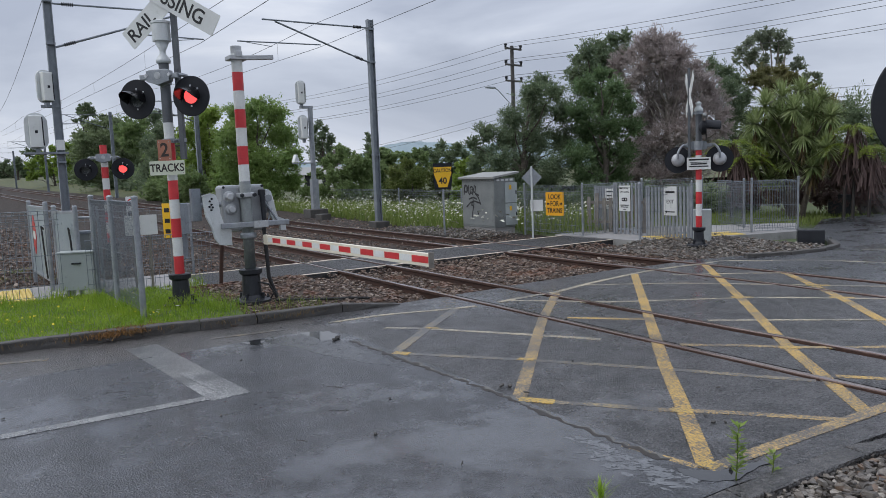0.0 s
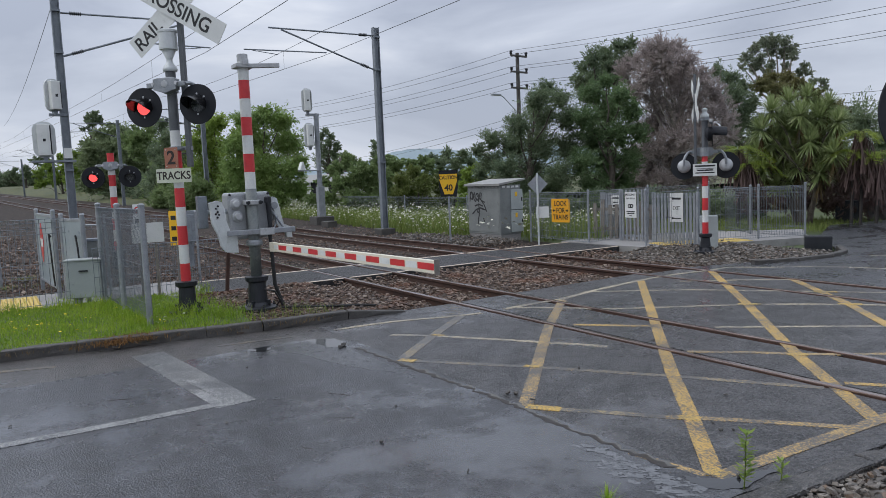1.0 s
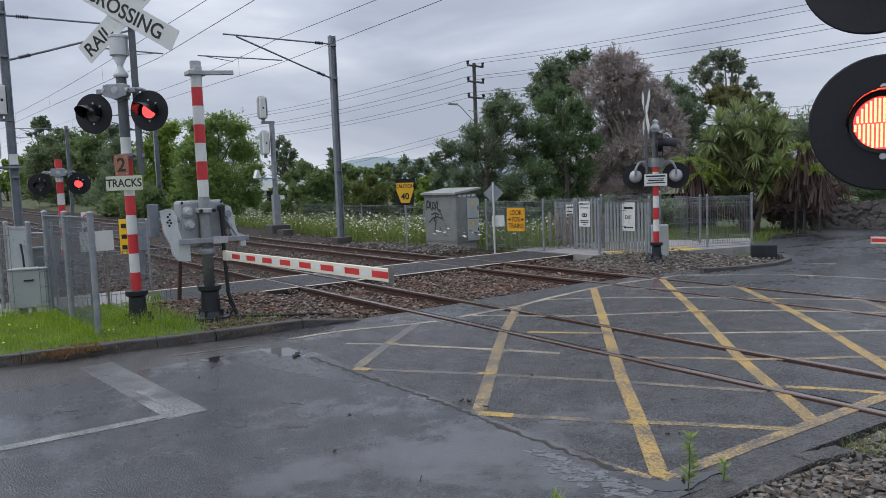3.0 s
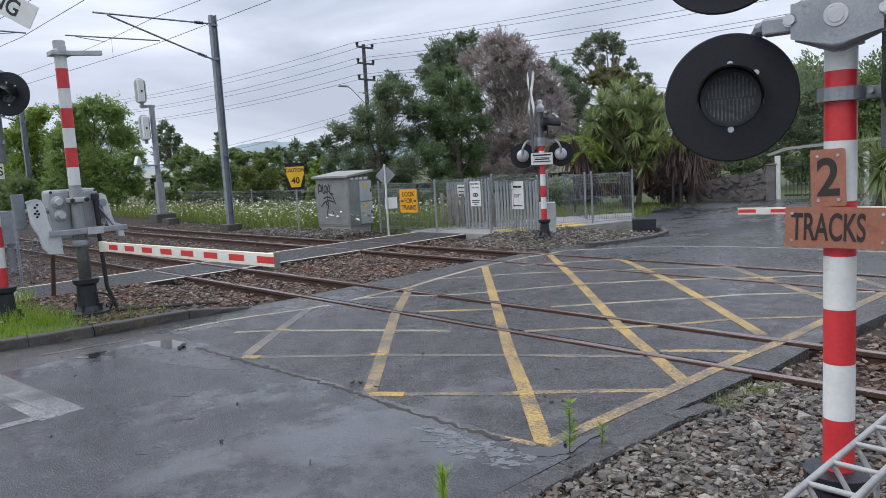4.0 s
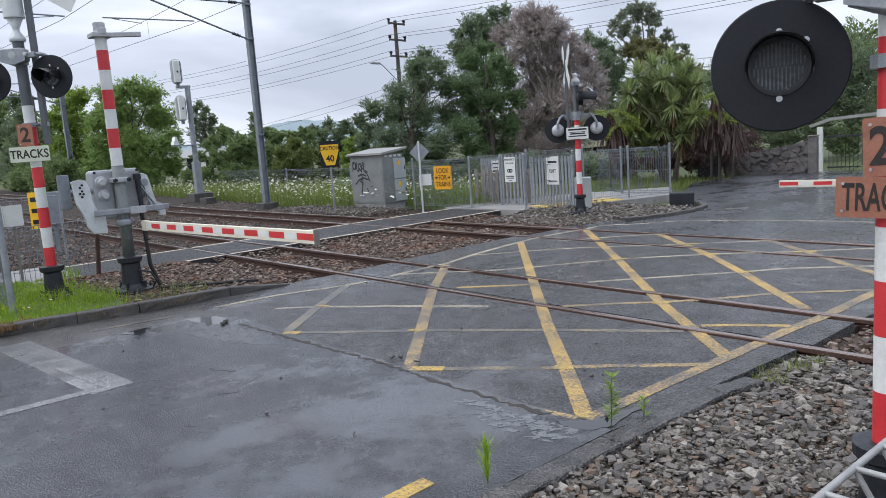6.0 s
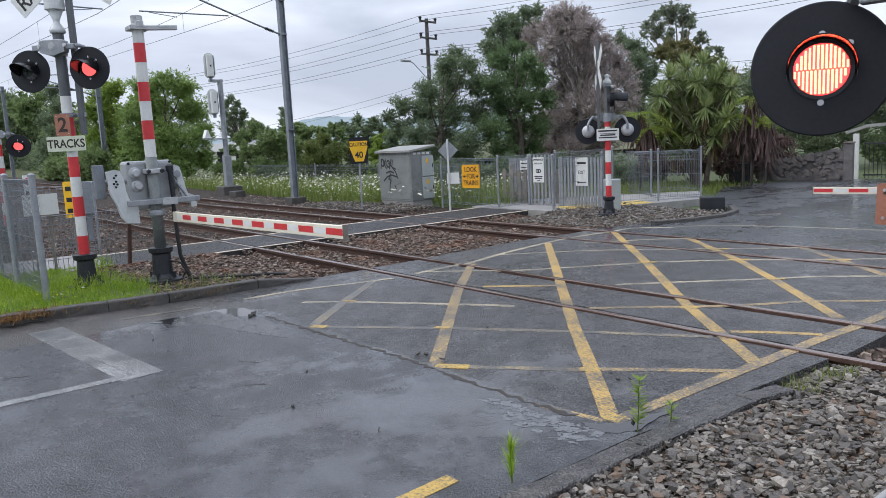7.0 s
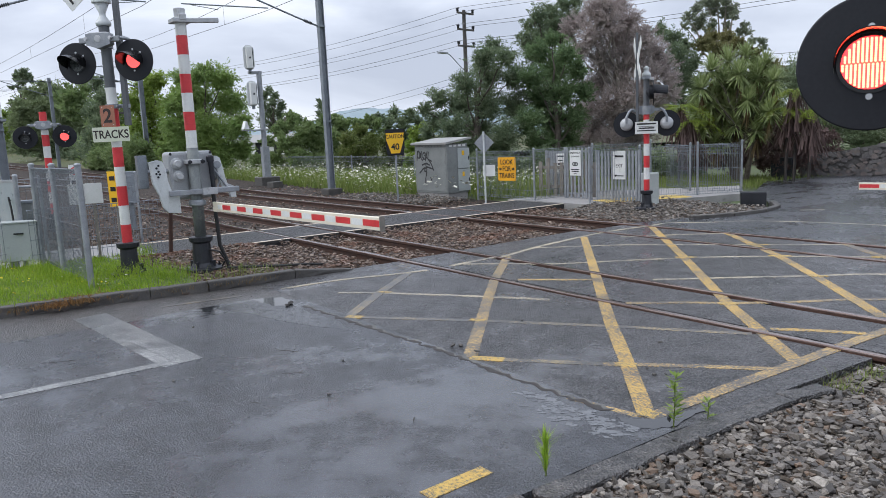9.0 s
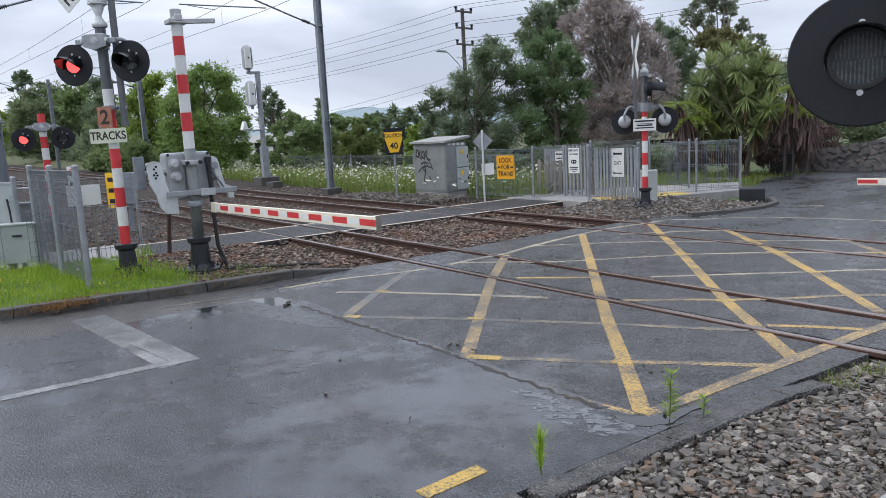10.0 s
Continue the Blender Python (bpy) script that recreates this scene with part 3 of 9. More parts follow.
def stone_shapes(rng, count=14, points=11):
    """A few broken-stone hulls of unit size: blocks knocked out of square, some with a corner gone."""
    shapes = []
    for _ in range(count):
        bm = bmesh.new()
        wide, thick, skew = rng.uniform(0.5, 0.85), rng.uniform(0.28, 0.58), rng.uniform(-0.35, 0.35, 3)
        for k in range(max(points - 1, 6)):
            if k < 8:
                p = np.array([1 if k & 1 else -1, 1 if k & 2 else -1, 1 if k & 4 else -1]) * rng.uniform(0.45, 1.0, 3)
            else:
                p = rng.normal(size=3)
                p = p / np.linalg.norm(p) * 1.15
            p = p * (0.86, 0.86 * wide, 0.86 * thick)
            bm.verts.new((p[0] + skew[0] * p[2], p[1] + skew[1] * p[0], p[2] + skew[2] * 0.5 * p[0]))
        bmesh.ops.convex_hull(bm, input=bm.verts[:])
        loose = [v for v in bm.verts if not v.link_faces]
        bmesh.ops.delete(bm, geom=loose, context="VERTS")
        bmesh.ops.triangulate(bm, faces=bm.faces[:])
        bm.verts.index_update()
        shapes.append((np.array([v.co[:] for v in bm.verts]), np.array([[v.index for v in f.verts] for f in bm.faces])))
        bm.free()
    return shapes


def scatter_stones(name, places, sizes, material, label, rng, points=11):
    """Loose stones lying at the places, each turned and sized at random."""
    shapes = stone_shapes(rng, 14, points)
    pick = rng.integers(0, len(shapes), len(places))
    vs, ts, base = [], [], 0
    for k, (v, t) in enumerate(shapes):
        at = np.where(pick == k)[0]
        if not len(at):
            continue
        yaw, tilt = rng.uniform(0, 2 * np.pi, len(at)), rng.normal(0, 0.35, len(at))
        cy, sy, ct, st_ = np.cos(yaw), np.sin(yaw), np.cos(tilt), np.sin(tilt)
        x, y, z = v[None, :, 0], v[None, :, 1], v[None, :, 2]
        y2, z2 = y * ct[:, None] - z * st_[:, None], y * st_[:, None] + z * ct[:, None]
        w = np.stack([x * cy[:, None] - y2 * sy[:, None], x * sy[:, None] + y2 * cy[:, None], z2 + 0 * x], -1)
        w = w * sizes[at][:, None, None] + places[at][:, None, :]
        vs.append(w.reshape(-1, 3))
        ts.append((t[None] + (base + np.arange(len(at)) * len(v))[:, None, None]).reshape(-1, 3))
        base += len(at) * len(v)
    ob = tri_mesh(name, np.concatenate(vs), np.concatenate(ts), material)
    return tagged(ob, label, "gravel", kind="stuff")

# ---------- ground, road, tracks ----------
RAILS = (0.62, 1.757, 4.787, 5.924)          # y of the rail heads
HEAD = 0.036


def rise(x):
    """The line climbs gently away from the crossing."""
    return 0.0155 * max(0.0, -x - 22.0)


def bend(x):
    """The line swings aside as it leaves the crossing."""
    return -0.06 * (math.hypot(max(0.0, -x - 22.0), 8.0) - 8.0)


def ground_sheet():
    bm = bmesh.new()
    box(bm, -900, 900, -900, 900, -0.6, -0.16)
    return single("ground", bm, M["earth"], "grassy earth around the level crossing", kind="structure")


ground_sheet()

road = thing("road", "wet dark asphalt road over a level crossing", "road", kind="structure")


def road_piece(name, outline, material, z1=0.0, label=""):
    bm = bmesh.new()
    slab(bm, outline, -0.16, z1)
    return part(name, bm, material, road, label)


ROAD_L, ROAD_R = -4.9, 1.93
SEAM = -1.75
# the newer seal stops short of the kerb in a ragged edge; the old surface shows beside it
ragged = np.random.default_rng(61)
edge = [(float(np.interp(y, [-9.0, -5.0, -3.66, -2.9, -2.3, -2.0, SEAM], [-4.2, -4.06, -4.02, -4.10, -4.12, -3.92, -3.62]) + ragged.normal(0, 0.012)), float(y)) for y in np.linspace(SEAM, -9.0, 90)]
road_piece("approach_surface", [(-4.2, -40), (30, -40), (30, -9), (1.78, -5.2), (1.80, SEAM)] + edge, M["asphalt"], 0.0, "smooth wet asphalt")
road_piece("kerbside_surface", [(-5.62, -40), (-3.5, -40), (-3.5, SEAM), (-5.05, SEAM), (-5.55, -5.6)], M["old_asphalt"], -0.007, "rough older asphalt")
road_piece("crossing_surface", [(-5.05, SEAM), (1.80, SEAM), (1.95, RAILS[0] - HEAD - 0.03), (-5.0, RAILS[0] - HEAD - 0.03)], M["chip"], -0.004, "coarse chip asphalt")
for r0, r1 in ((RAILS[0], RAILS[1]), (RAILS[2], RAILS[3])):
    road_piece("rail_infill", [(-5.05, r0 + HEAD + 0.085), (2.0, r0 + HEAD + 0.085), (2.0, r1 - HEAD - 0.085), (-5.05, r1 - HEAD - 0.085)], M["chip"], -0.004)
    for y0, y1 in ((r0 + HEAD + 0.002, r0 + HEAD + 0.084), (r1 - HEAD - 0.084, r1 - HEAD - 0.002), (r0 - HEAD - 0.029, r0 - HEAD - 0.002), (r1 + HEAD + 0.002, r1 + HEAD + 0.029)):
        road_piece("flange_groove", [(-5.05, y0), (2.0, y0), (2.0, y1), (-5.05, y1)], M["groove"], -0.050)
road_piece("track_infill", [(-5.1, RAILS[1] + HEAD + 0.03), (2.0, RAILS[1] + HEAD + 0.03), (2.2, RAILS[2] - HEAD - 0.03), (-5.2, RAILS[2] - HEAD - 0.03)], M["chip"], -0.004)
road_piece("far_surface", [(-5.1, RAILS[3] + HEAD + 0.03), (2.3, RAILS[3] + HEAD + 0.03), (3.0, 9), (16, 12), (40, 22), (40, 60), (8, 34), (-5.2, 20.6), (-7.9, 19.6),
                           (-8.3, 16.4), (-6.6, 13.0), (-5.0, 10.9), (-4.25, 9.9), (-4.1, 9.0), (-4.75, 7.2)], M["asphalt"], 0.0)


def line(name, pts, width, material, z=0.0, parent=road):
    """A painted line: flat strips along the points, lying 3 mm proud."""
    bm = bmesh.new()
    left, right = [], []
    for k, p in enumerate(pts):
        a, b = Vector(pts[max(k - 1, 0)]), Vector(pts[min(k + 1, len(pts) - 1)])
        d = (b - a).normalized()
        nrm = Vector((-d.y, d.x)) * width / 2
        left.append(Vector(p) + nrm)
        right.append(Vector(p) - nrm)
    slab(bm, [v[:] for v in left] + [v[:] for v in right[::-1]], z - 0.006, z + 0.003)
    return part(name, bm, material, parent)


def glide(pts, n=6):
    """A smooth run of points through the given ones."""
    out = []
    for k in range(len(pts) - 1):
        p = [Vector(pts[min(max(k + j, 0), len(pts) - 1)]) for j in (-1, 0, 1, 2)]
        for j in range(n):
            t = j / n
            q = 0.5 * (2 * p[1] + (p[2] - p[0]) * t + (2 * p[0] - 5 * p[1] + 4 * p[2] - p[3]) * t * t + (3 * p[1] - p[0] - 3 * p[2] + p[3]) * t ** 3)
            out.append((q.x, q.y))
    return out + [tuple(pts[-1])]


def markings():
    # box of crossed diagonals; the bold set leans one way, the thin set, hand-drawn and wavering, the other
    for pts, mat in (([(-4.05, 0.10), (-3.25, -0.84), (-2.40, -1.78)], "yellow_faint"), ([(-3.99, 1.90), (-2.70, 0.54), (-1.71, -0.41), (-0.31, -1.74)], "yellow_thin"),
                     ([(-4.53, 4.17), (-2.75, 2.43), (-0.27, 0.00), (0.57, -0.78), (1.54, -1.70)], "yellow"), ([(-4.41, 5.90), (-1.95, 3.50), (0.10, 1.43), (1.61, 0.05)], "yellow"),
                     ([(-3.98, 6.92), (-2.13, 5.34), (-1.01, 4.38), (0.06, 3.33), (1.45, 1.90)], "yellow"), ([(-3.30, 7.66), (-1.60, 6.58), (0.03, 5.15), (1.50, 3.85)], "yellow_thin"),
                     ([(-1.95, 8.10), (-0.35, 7.05), (0.63, 6.10), (1.70, 5.05)], "yellow_thin")):
        line("box_diagonal", pts, 0.125, M[mat], -0.0035)
    for pts, mat in (([(-0.24, -1.72), (0.20, -1.36), (0.59, -1.07)], "yellow_faint"), ([(0.59, -1.07), (0.95, -0.74), (1.56, -0.24)], "yellow_thin"), ([(-2.30, -1.70), (-1.27, -0.91), (-0.22, -0.18), (0.92, 0.54)], "yellow_faint"),
                     ([(-3.62, -1.24), (-3.15, -0.84), (-1.99, -0.08), (-1.40, 0.28)], "cream"), ([(-0.68, 0.72), (-0.21, 1.18), (0.11, 1.45), (0.55, 1.93), (0.95, 2.45), (1.67, 3.06)], "yellow_thin"),
                     ([(0.95, 0.80), (1.25, 1.02), (1.60, 1.22)], "yellow"), ([(-2.54, 0.81), (-1.77, 1.46)], "yellow"), ([(-1.26, 1.92), (-0.68, 2.58), (0.04, 3.36), (0.49, 3.88), (1.65, 4.72)], "cream"),
                     ([(-4.02, 1.05), (-3.48, 1.54), (-2.92, 2.02), (-1.87, 3.50), (-0.98, 4.36), (0.00, 5.08), (0.70, 5.66), (1.40, 6.25)], "cream"),
                     ([(-4.34, 2.70), (-3.44, 3.80), (-2.80, 4.35), (-1.05, 5.66), (0.35, 6.85), (1.2, 7.5)], "cream"), ([(-4.0, 4.55), (-3.07, 5.66), (-2.34, 6.22), (-0.96, 7.14), (0.4, 8.1)], "cream")):
        line("box_diagonal", glide(pts), 0.085, M[mat], -0.0045)
    # fresh touch-up dabs
    for x, y, dx, dy, w in ((-0.30, -1.74, 0.24, 0.17, 0.11), (-2.42, -1.78, 0.16, 0.10, 0.11), (-3.27, -0.86, 0.14, 0.09, 0.08), (-1.34, -0.93, 0.14, 0.09, 0.08), (0.66, -1.00, 0.14, 0.09, 0.10), (1.46, -1.66, 0.12, 0.02, 0.12),
                            (-2.02, 3.40, 0.22, 0.20, 0.10), (-1.12, 4.30, 0.24, 0.18, 0.10), (-1.90, 5.02, 0.26, 0.18, 0.10), (-0.05, 5.02, 0.25, 0.18, 0.10), (0.0, 3.30, 0.16, 0.14, 0.09), (0.05, 1.36, 0.14, 0.12, 0.09)):
        line("paint_dab", [(x, y), (x + dx, y + dy)], w, M["yellow_fresh"], -0.0015)
    # edges of the box
    line("box_edge", glide([(1.56, -1.72), (1.58, -0.90), (1.62, 0.10), (1.65, 1.10), (1.70, 1.75), (1.72, 3.06), (1.76, 4.6), (1.85, 8.0)]), 0.115, M["yellow_thin"], -0.0025)
    line("box_edge", [(-4.98, -5.5), (-4.78, -4.9)], 0.09, M["yellow_faint"], -0.006)
    line("box_edge", [(-5.3, -9.5), (-5.1, -6.8)], 0.09, M["yellow_faint"], -0.006)
    line("box_edge", [(-4.56, -3.15), (-4.42, -2.2)], 0.08, M["yellow_faint"], -0.006)
    line("box_edge", glide([(-4.42, -1.65), (-4.37, -0.85), (-4.12, -0.05), (-4.02, 0.42)]), 0.08, M["cream"], -0.0025)
    line("box_edge", glide([(-4.04, 0.85), (-4.10, 1.59), (-4.09, 1.97), (-4.33, 2.86), (-4.56, 4.15), (-4.62, 5.06), (-4.52, 6.03), (-4.48, 6.55), (-3.93, 7.01), (-3.31, 7.66), (-1.89, 8.13), (-0.15, 8.35), (1.4, 8.3)]), 0.10, M["cream"], -0.0025)
    line("box_edge", [(0.95, -1.83), (1.5, -1.74)], 0.06, M["yellow_thin"], -0.0025)
    # white centre line and limit line
    line("limit_line", [(-1.98, -3.67), (-2.60, -3.73)], 0.36, M["white_line"], 0.0)
    line("limit_line", [(-2.60, -3.73), (-3.2, -3.79), (-4.02, -3.865)], 0.36, M["white_worn"], 0.0)
    line("limit_line", [(-4.03, -3.865), (-4.70, -3.925)], 0.36, M["white_worn"], -0.006)
    line("limit_line", [(-2.02, -3.69), (-3.1, -3.83)], 0.07, M["white_line"], 0.003)
    line("centre_line", [(-2.06, -3.6), (-2.08, -4.6), (-2.10, -5.5), (-2.12, -7.5), (-2.15, -12.0)], 0.125, M["white_line"], 0.002)
    # kerbside dashes
    line("edge_dash", [(1.47, -3.44), (1.445, -3.0)], 0.11, M["yellow_fresh"], 0.001)
    line("edge_dash", [(1.60, -5.2), (1.54, -4.5)], 0.13, M["yellow_fresh"], 0.001)
    line("edge_dash", [(-3.55, 9.7), (-3.2, 10.0)], 0.09, M["cream"], 0.001)


markings()


def puddle(pts, seed):
    out = []
    for k in range(len(pts)):
        a, b = Vector(pts[k]), Vector(pts[(k + 1) % len(pts)])
        for j in range(9):
            p = a.lerp(b, j / 9)
            d = Vector(noise.noise_vector(Vector((p.x * 7, p.y * 7, seed)))) * 0.05 + Vector(noise.noise_vector(Vector((p.x * 31, p.y * 31, seed)))) * 0.022
            out.append((p.x + d.x, p.y + d.y))
    bm = bmesh.new()
    slab(bm, out, -0.004, 0.0008 + 0.0005 * seed)
    bmesh.ops.recalc_face_normals(bm, faces=bm.faces[:])
    return single("puddle", bm, M["water"], "shallow puddle of rain water on the asphalt", "puddle", "puddles", "structure")


puddle([(-4.10, -2.22), (-4.02, -1.98), (-3.88, -1.86), (-3.55, -1.90), (-3.38, -1.97), (-3.55, -2.14), (-3.82, -2.18)], 1)
puddle([(-4.02, -2.62), (-3.92, -2.68), (-3.80, -2.82), (-4.02, -2.95), (-4.10, -2.82)], 5)
def sheen_patches():
    """Thin ragged wet patches round the corner of the box; puddle reflection painted as pale colour."""
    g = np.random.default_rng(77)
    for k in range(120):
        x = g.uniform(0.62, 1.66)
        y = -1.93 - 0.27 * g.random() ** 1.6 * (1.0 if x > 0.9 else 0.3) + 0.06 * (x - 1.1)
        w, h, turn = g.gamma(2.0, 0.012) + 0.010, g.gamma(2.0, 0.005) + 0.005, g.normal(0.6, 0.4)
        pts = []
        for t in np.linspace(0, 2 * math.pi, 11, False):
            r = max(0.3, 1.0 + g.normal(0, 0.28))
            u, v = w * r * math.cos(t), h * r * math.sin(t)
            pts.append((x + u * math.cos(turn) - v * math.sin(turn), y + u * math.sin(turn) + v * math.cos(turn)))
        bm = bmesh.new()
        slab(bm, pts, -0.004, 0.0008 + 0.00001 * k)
        part("silt_patch", bm, M["puddle_sheen"], road)


sheen_patches()
puddle([(1.44, -1.86), (1.60, -1.72), (1.70, -1.25), (1.76, -1.70), (1.66, -1.90)], 3)

film = Nodes("wet_film")
film.set(color=(0.020, 0.021, 0.024), rough=film.band(film.noise(9, 4), 0.35, 0.65, 0.15, 0.28), spec=0.55, normal=film.bump(film.noise(60, 3, 0.6), 0.22, 0.008))
M["film"] = film.mat
sheet = puddle([(-3.97, -2.75), (-4.0, -2.25), (-3.75, -2.0), (-2.75, -1.97), (-1.75, -1.97), (-2.45, -2.30), (-3.4, -2.52)], 0.4)
sheet.data.materials[0] = M["film"]

CRACKS = ((-1.05, -3.15, 40, 0.22), (-1.75, -2.9, 30, 0.30), (-0.6, -3.6, 20, 0.15), (-2.9, -4.6, 60, 0.25), (-3.4, -5.6, 15, 0.2))


def seam_crack():
    """The broken joint between the two surfaces: a jagged dark groove with crumbled edges."""
    g = np.random.default_rng(51)
    xs = np.arange(-3.25, 1.35, 0.055)
    mid = np.interp(xs, [-3.3, -1.8, -0.7, 0.7, 1.4], [-1.90, -1.85, -1.80, -1.84, -1.80]) + g.normal(0, 0.012, len(xs))
    wide = np.abs(g.normal(0.014, 0.009, len(xs))) + 0.004
    bm = bmesh.new()
    slab(bm, [(x, m + w) for x, m, w in zip(xs, mid, wide)] + [(x, m - w) for x, m, w in zip(xs, mid, wide)][::-1], -0.006, 0.002)
    part("joint_crack", bm, M["groove"], road, "crumbled dark joint")
    bm = bmesh.new()
    lip = np.abs(g.normal(0.0, 0.022, len(xs))) + 0.003
    slab(bm, [(x, m + w + e) for x, m, w, e in zip(xs, mid, wide, lip)] + [(x, m + w * 0.6) for x, m, w in zip(xs, mid, wide)][::-1], -0.006, 0.0012)
    part("joint_lip", bm, M["lip"], road, "pale broken edge of the older surface")
    # short cracks and nicks in the approach
    for x, y, turn, length in CRACKS:
        bm = bmesh.new()
        k = int(length / 0.035)
        m = np.cumsum(g.normal(0, 0.008, k))
        w = np.abs(g.normal(0.004, 0.003, k)) + 0.0015
        c, sn = math.cos(radians(turn)), math.sin(radians(turn))
        pts = [(0.035 * i, m[i] + w[i]) for i in range(k)] + [(0.035 * i, m[i] - w[i]) for i in range(k)][::-1]
        slab(bm, [(x + c * u - sn * v, y + sn * u + c * v) for u, v in pts], -0.006, 0.0015)
        part("crack", bm, M["groove"], road)


seam_crack()


def kerb(name, pts, width, height, label, taper=False, mat="kerb"):
    """A run of kerb stones along the points, each stone a piece of its own."""
    run = thing(name, label, "kerb", kind="structure")
    for k, (a, b) in enumerate(zip(pts, pts[1:])):
        a, b = Vector(a), Vector(b)
        count = max(1, round((b - a).length / 0.9))
        for j in range(count):
            p, q = a.lerp(b, j / count), a.lerp(b, (j + 1) / count)
            d = (q - p).normalized() * 0.004
            nrm = Vector((-d.y, d.x)).normalized() * width / 2
            p, q = p + d, q - d
            bm = bmesh.new()
            slab(bm, [(p + nrm)[:], (p - nrm)[:], (q - nrm)[:], (q + nrm)[:]], -0.16, height)
            if taper and k == len(pts) - 2 and j == count - 1:
                for v in bm.verts:
                    if v.co.z > 0 and (v.co.xy - q).length < (v.co.xy - p).length:
                        v.co.z = 0.012
            top = [e for e in bm.edges if all(v.co.z > 0.0 for v in e.verts)]
            bmesh.ops.bevel(bm, geom=top, offset=0.018, segments=2, profile=0.5, affect="EDGES")
            bmesh.ops.subdivide_edges(bm, edges=[e for e in bm.edges if e.calc_length() > 0.12], cuts=6, use_grid_fill=True)
            for v in bm.verts:
                if v.co.z > -0.1:
                    v.co += Vector(noise.noise_vector(v.co * 5.0)) * 0.010 + Vector(noise.noise_vector(v.co * 19.0)) * 0.011
            part("kerb_stone", bm, M[mat], run)
    return run


kerb("kerb", [(-5.95, -12.0), (-5.65, -7.2), (-5.56, -5.4), (-5.36, -3.8), (-5.1, -2.4), (-5.02, -1.2), (-4.98, -0.30)], 0.15, 0.12, "low dark concrete kerb beside the grass verge", True)
kerb("kerb", [(1.86, -6.0), (1.84, -3.05)], 0.15, 0.012, "worn dark flush kerb beside the gravel", mat="old_asphalt")
kerb("kerb", [(1.89, -2.98), (1.90, -1.9), (1.95, -0.75), (2.04, -0.35)], 0.17, 0.014, "worn dark flush kerb beside the gravel", mat="old_asphalt")
kerb("kerb", [(-4.50, 7.25), (-4.12, 8.1), (-3.98, 9.0), (-4.15, 9.85), (-4.7, 10.6)], 0.13, 0.07, "curved concrete kerb round a gravel island")


def strip(name, x0, x1, y0, y1, z1, material, label):
    bm = bmesh.new()
    slab(bm, [(x0, y0), (x1, y0), (x1, y1), (x0, y1)], -0.165, z1)
    return single(name, bm, material, label, kind="structure")


strip("ballast_bed", -9.0, -4.95, -2.2, 7.6, -0.125, M["bed"], "brown ballast bed beside the crossing")
strip("ballast_bed", 1.85, 40, 0.40, 8.6, -0.115, M["bed"], "brown ballast bed under the rails")
strip("gravel_bed", 1.94, 12, -14, 0.40, -0.055, M["bed"], "grey gravel bed beside the road")


def far_bed():
    """The ballast under the line, climbing away from the crossing."""
    bm = bmesh.new()
    xs = [-8.9 - 6 * k for k in range(60)]
    rows = []
    for x in xs:
        z = rise(x)
        rows.append([bm.verts.new((x, y + bend(x), h)) for y, h in ((-5.4 - 3 * z, -0.16), (-2.2, z - 0.14), (8.0, z - 0.14), (9.6, z - 0.17))])
    for a, b in zip(rows, rows[1:]):
        for k in range(3):
            bm.faces.new((a[k], a[k + 1], b[k + 1], b[k]))
    return single("ballast_bed", bm, M["far_ballast"], "long brown ballast bed under two tracks", kind="structure")


far_bed()


def far_bank():
    """The grassy ground behind the line, a little higher than the rails."""
    bm = bmesh.new()
    rows = []
    for k in range(60):
        x = -40.0 - 6 * k
        z, y = rise(x), bend(x)
        rows.append([bm.verts.new(p) for p in ((x, y + 8.4, z - 0.19), (x, y + 10.5, z * 1.12 - 0.05), (x, y + 13.5, z * 1.3), (x, y + 95.0, z * 1.3 - 0.16))])
    for a, b in zip(rows, rows[1:]):
        for k in range(3):
            bm.faces.new((a[k], a[k + 1], b[k + 1], b[k]))
    return single("grass_bank", bm, M["bank_grass"], "rough yellow-green grass bank behind the railway", kind="structure")


far_bank()


def rail(y):
    """A rail: foot, web and worn bright head, in one run."""
    whole = thing("rail", "rust-brown steel rail with a worn bright head", "rail", group="rails", kind="structure")
    profile = [(-0.065, -0.158), (0.065, -0.158), (0.065, -0.148), (0.012, -0.13), (0.009, -0.055), (HEAD, -0.035), (HEAD, -0.004), (-HEAD, -0.004), (-HEAD, -0.035),
               (-0.009, -0.055), (-0.012, -0.13), (-0.065, -0.148)]
    xs = [45, 2, -5, -11, -22] + [-22 - 8 * k for k in range(1, 46)]
    for nm, prof, mat in (("web_and_foot", profile, M["rust"]),
                          ("head", [(-HEAD, -0.004), (HEAD, -0.004), (HEAD - 0.001, 0.004), (HEAD - 0.010, 0.010), (-HEAD + 0.010, 0.010), (-HEAD + 0.001, 0.004)], M["rail_top"])):
        bm = bmesh.new()
        rows = [[bm.verts.new((x, y + a + bend(x), b + 0.006 + rise(x))) for a, b in prof] for x in xs]
        for a, b in zip(rows, rows[1:]):
            for k in range(len(prof)):
                bm.faces.new((a[k - 1], a[k], b[k], b[k - 1]))
        bm.faces.new(rows[0]), bm.faces.new(rows[-1][::-1])
        bmesh.ops.recalc_face_normals(bm, faces=bm.faces[:])
        part(nm, bm, mat, whole)


for y in RAILS:
    rail(y)


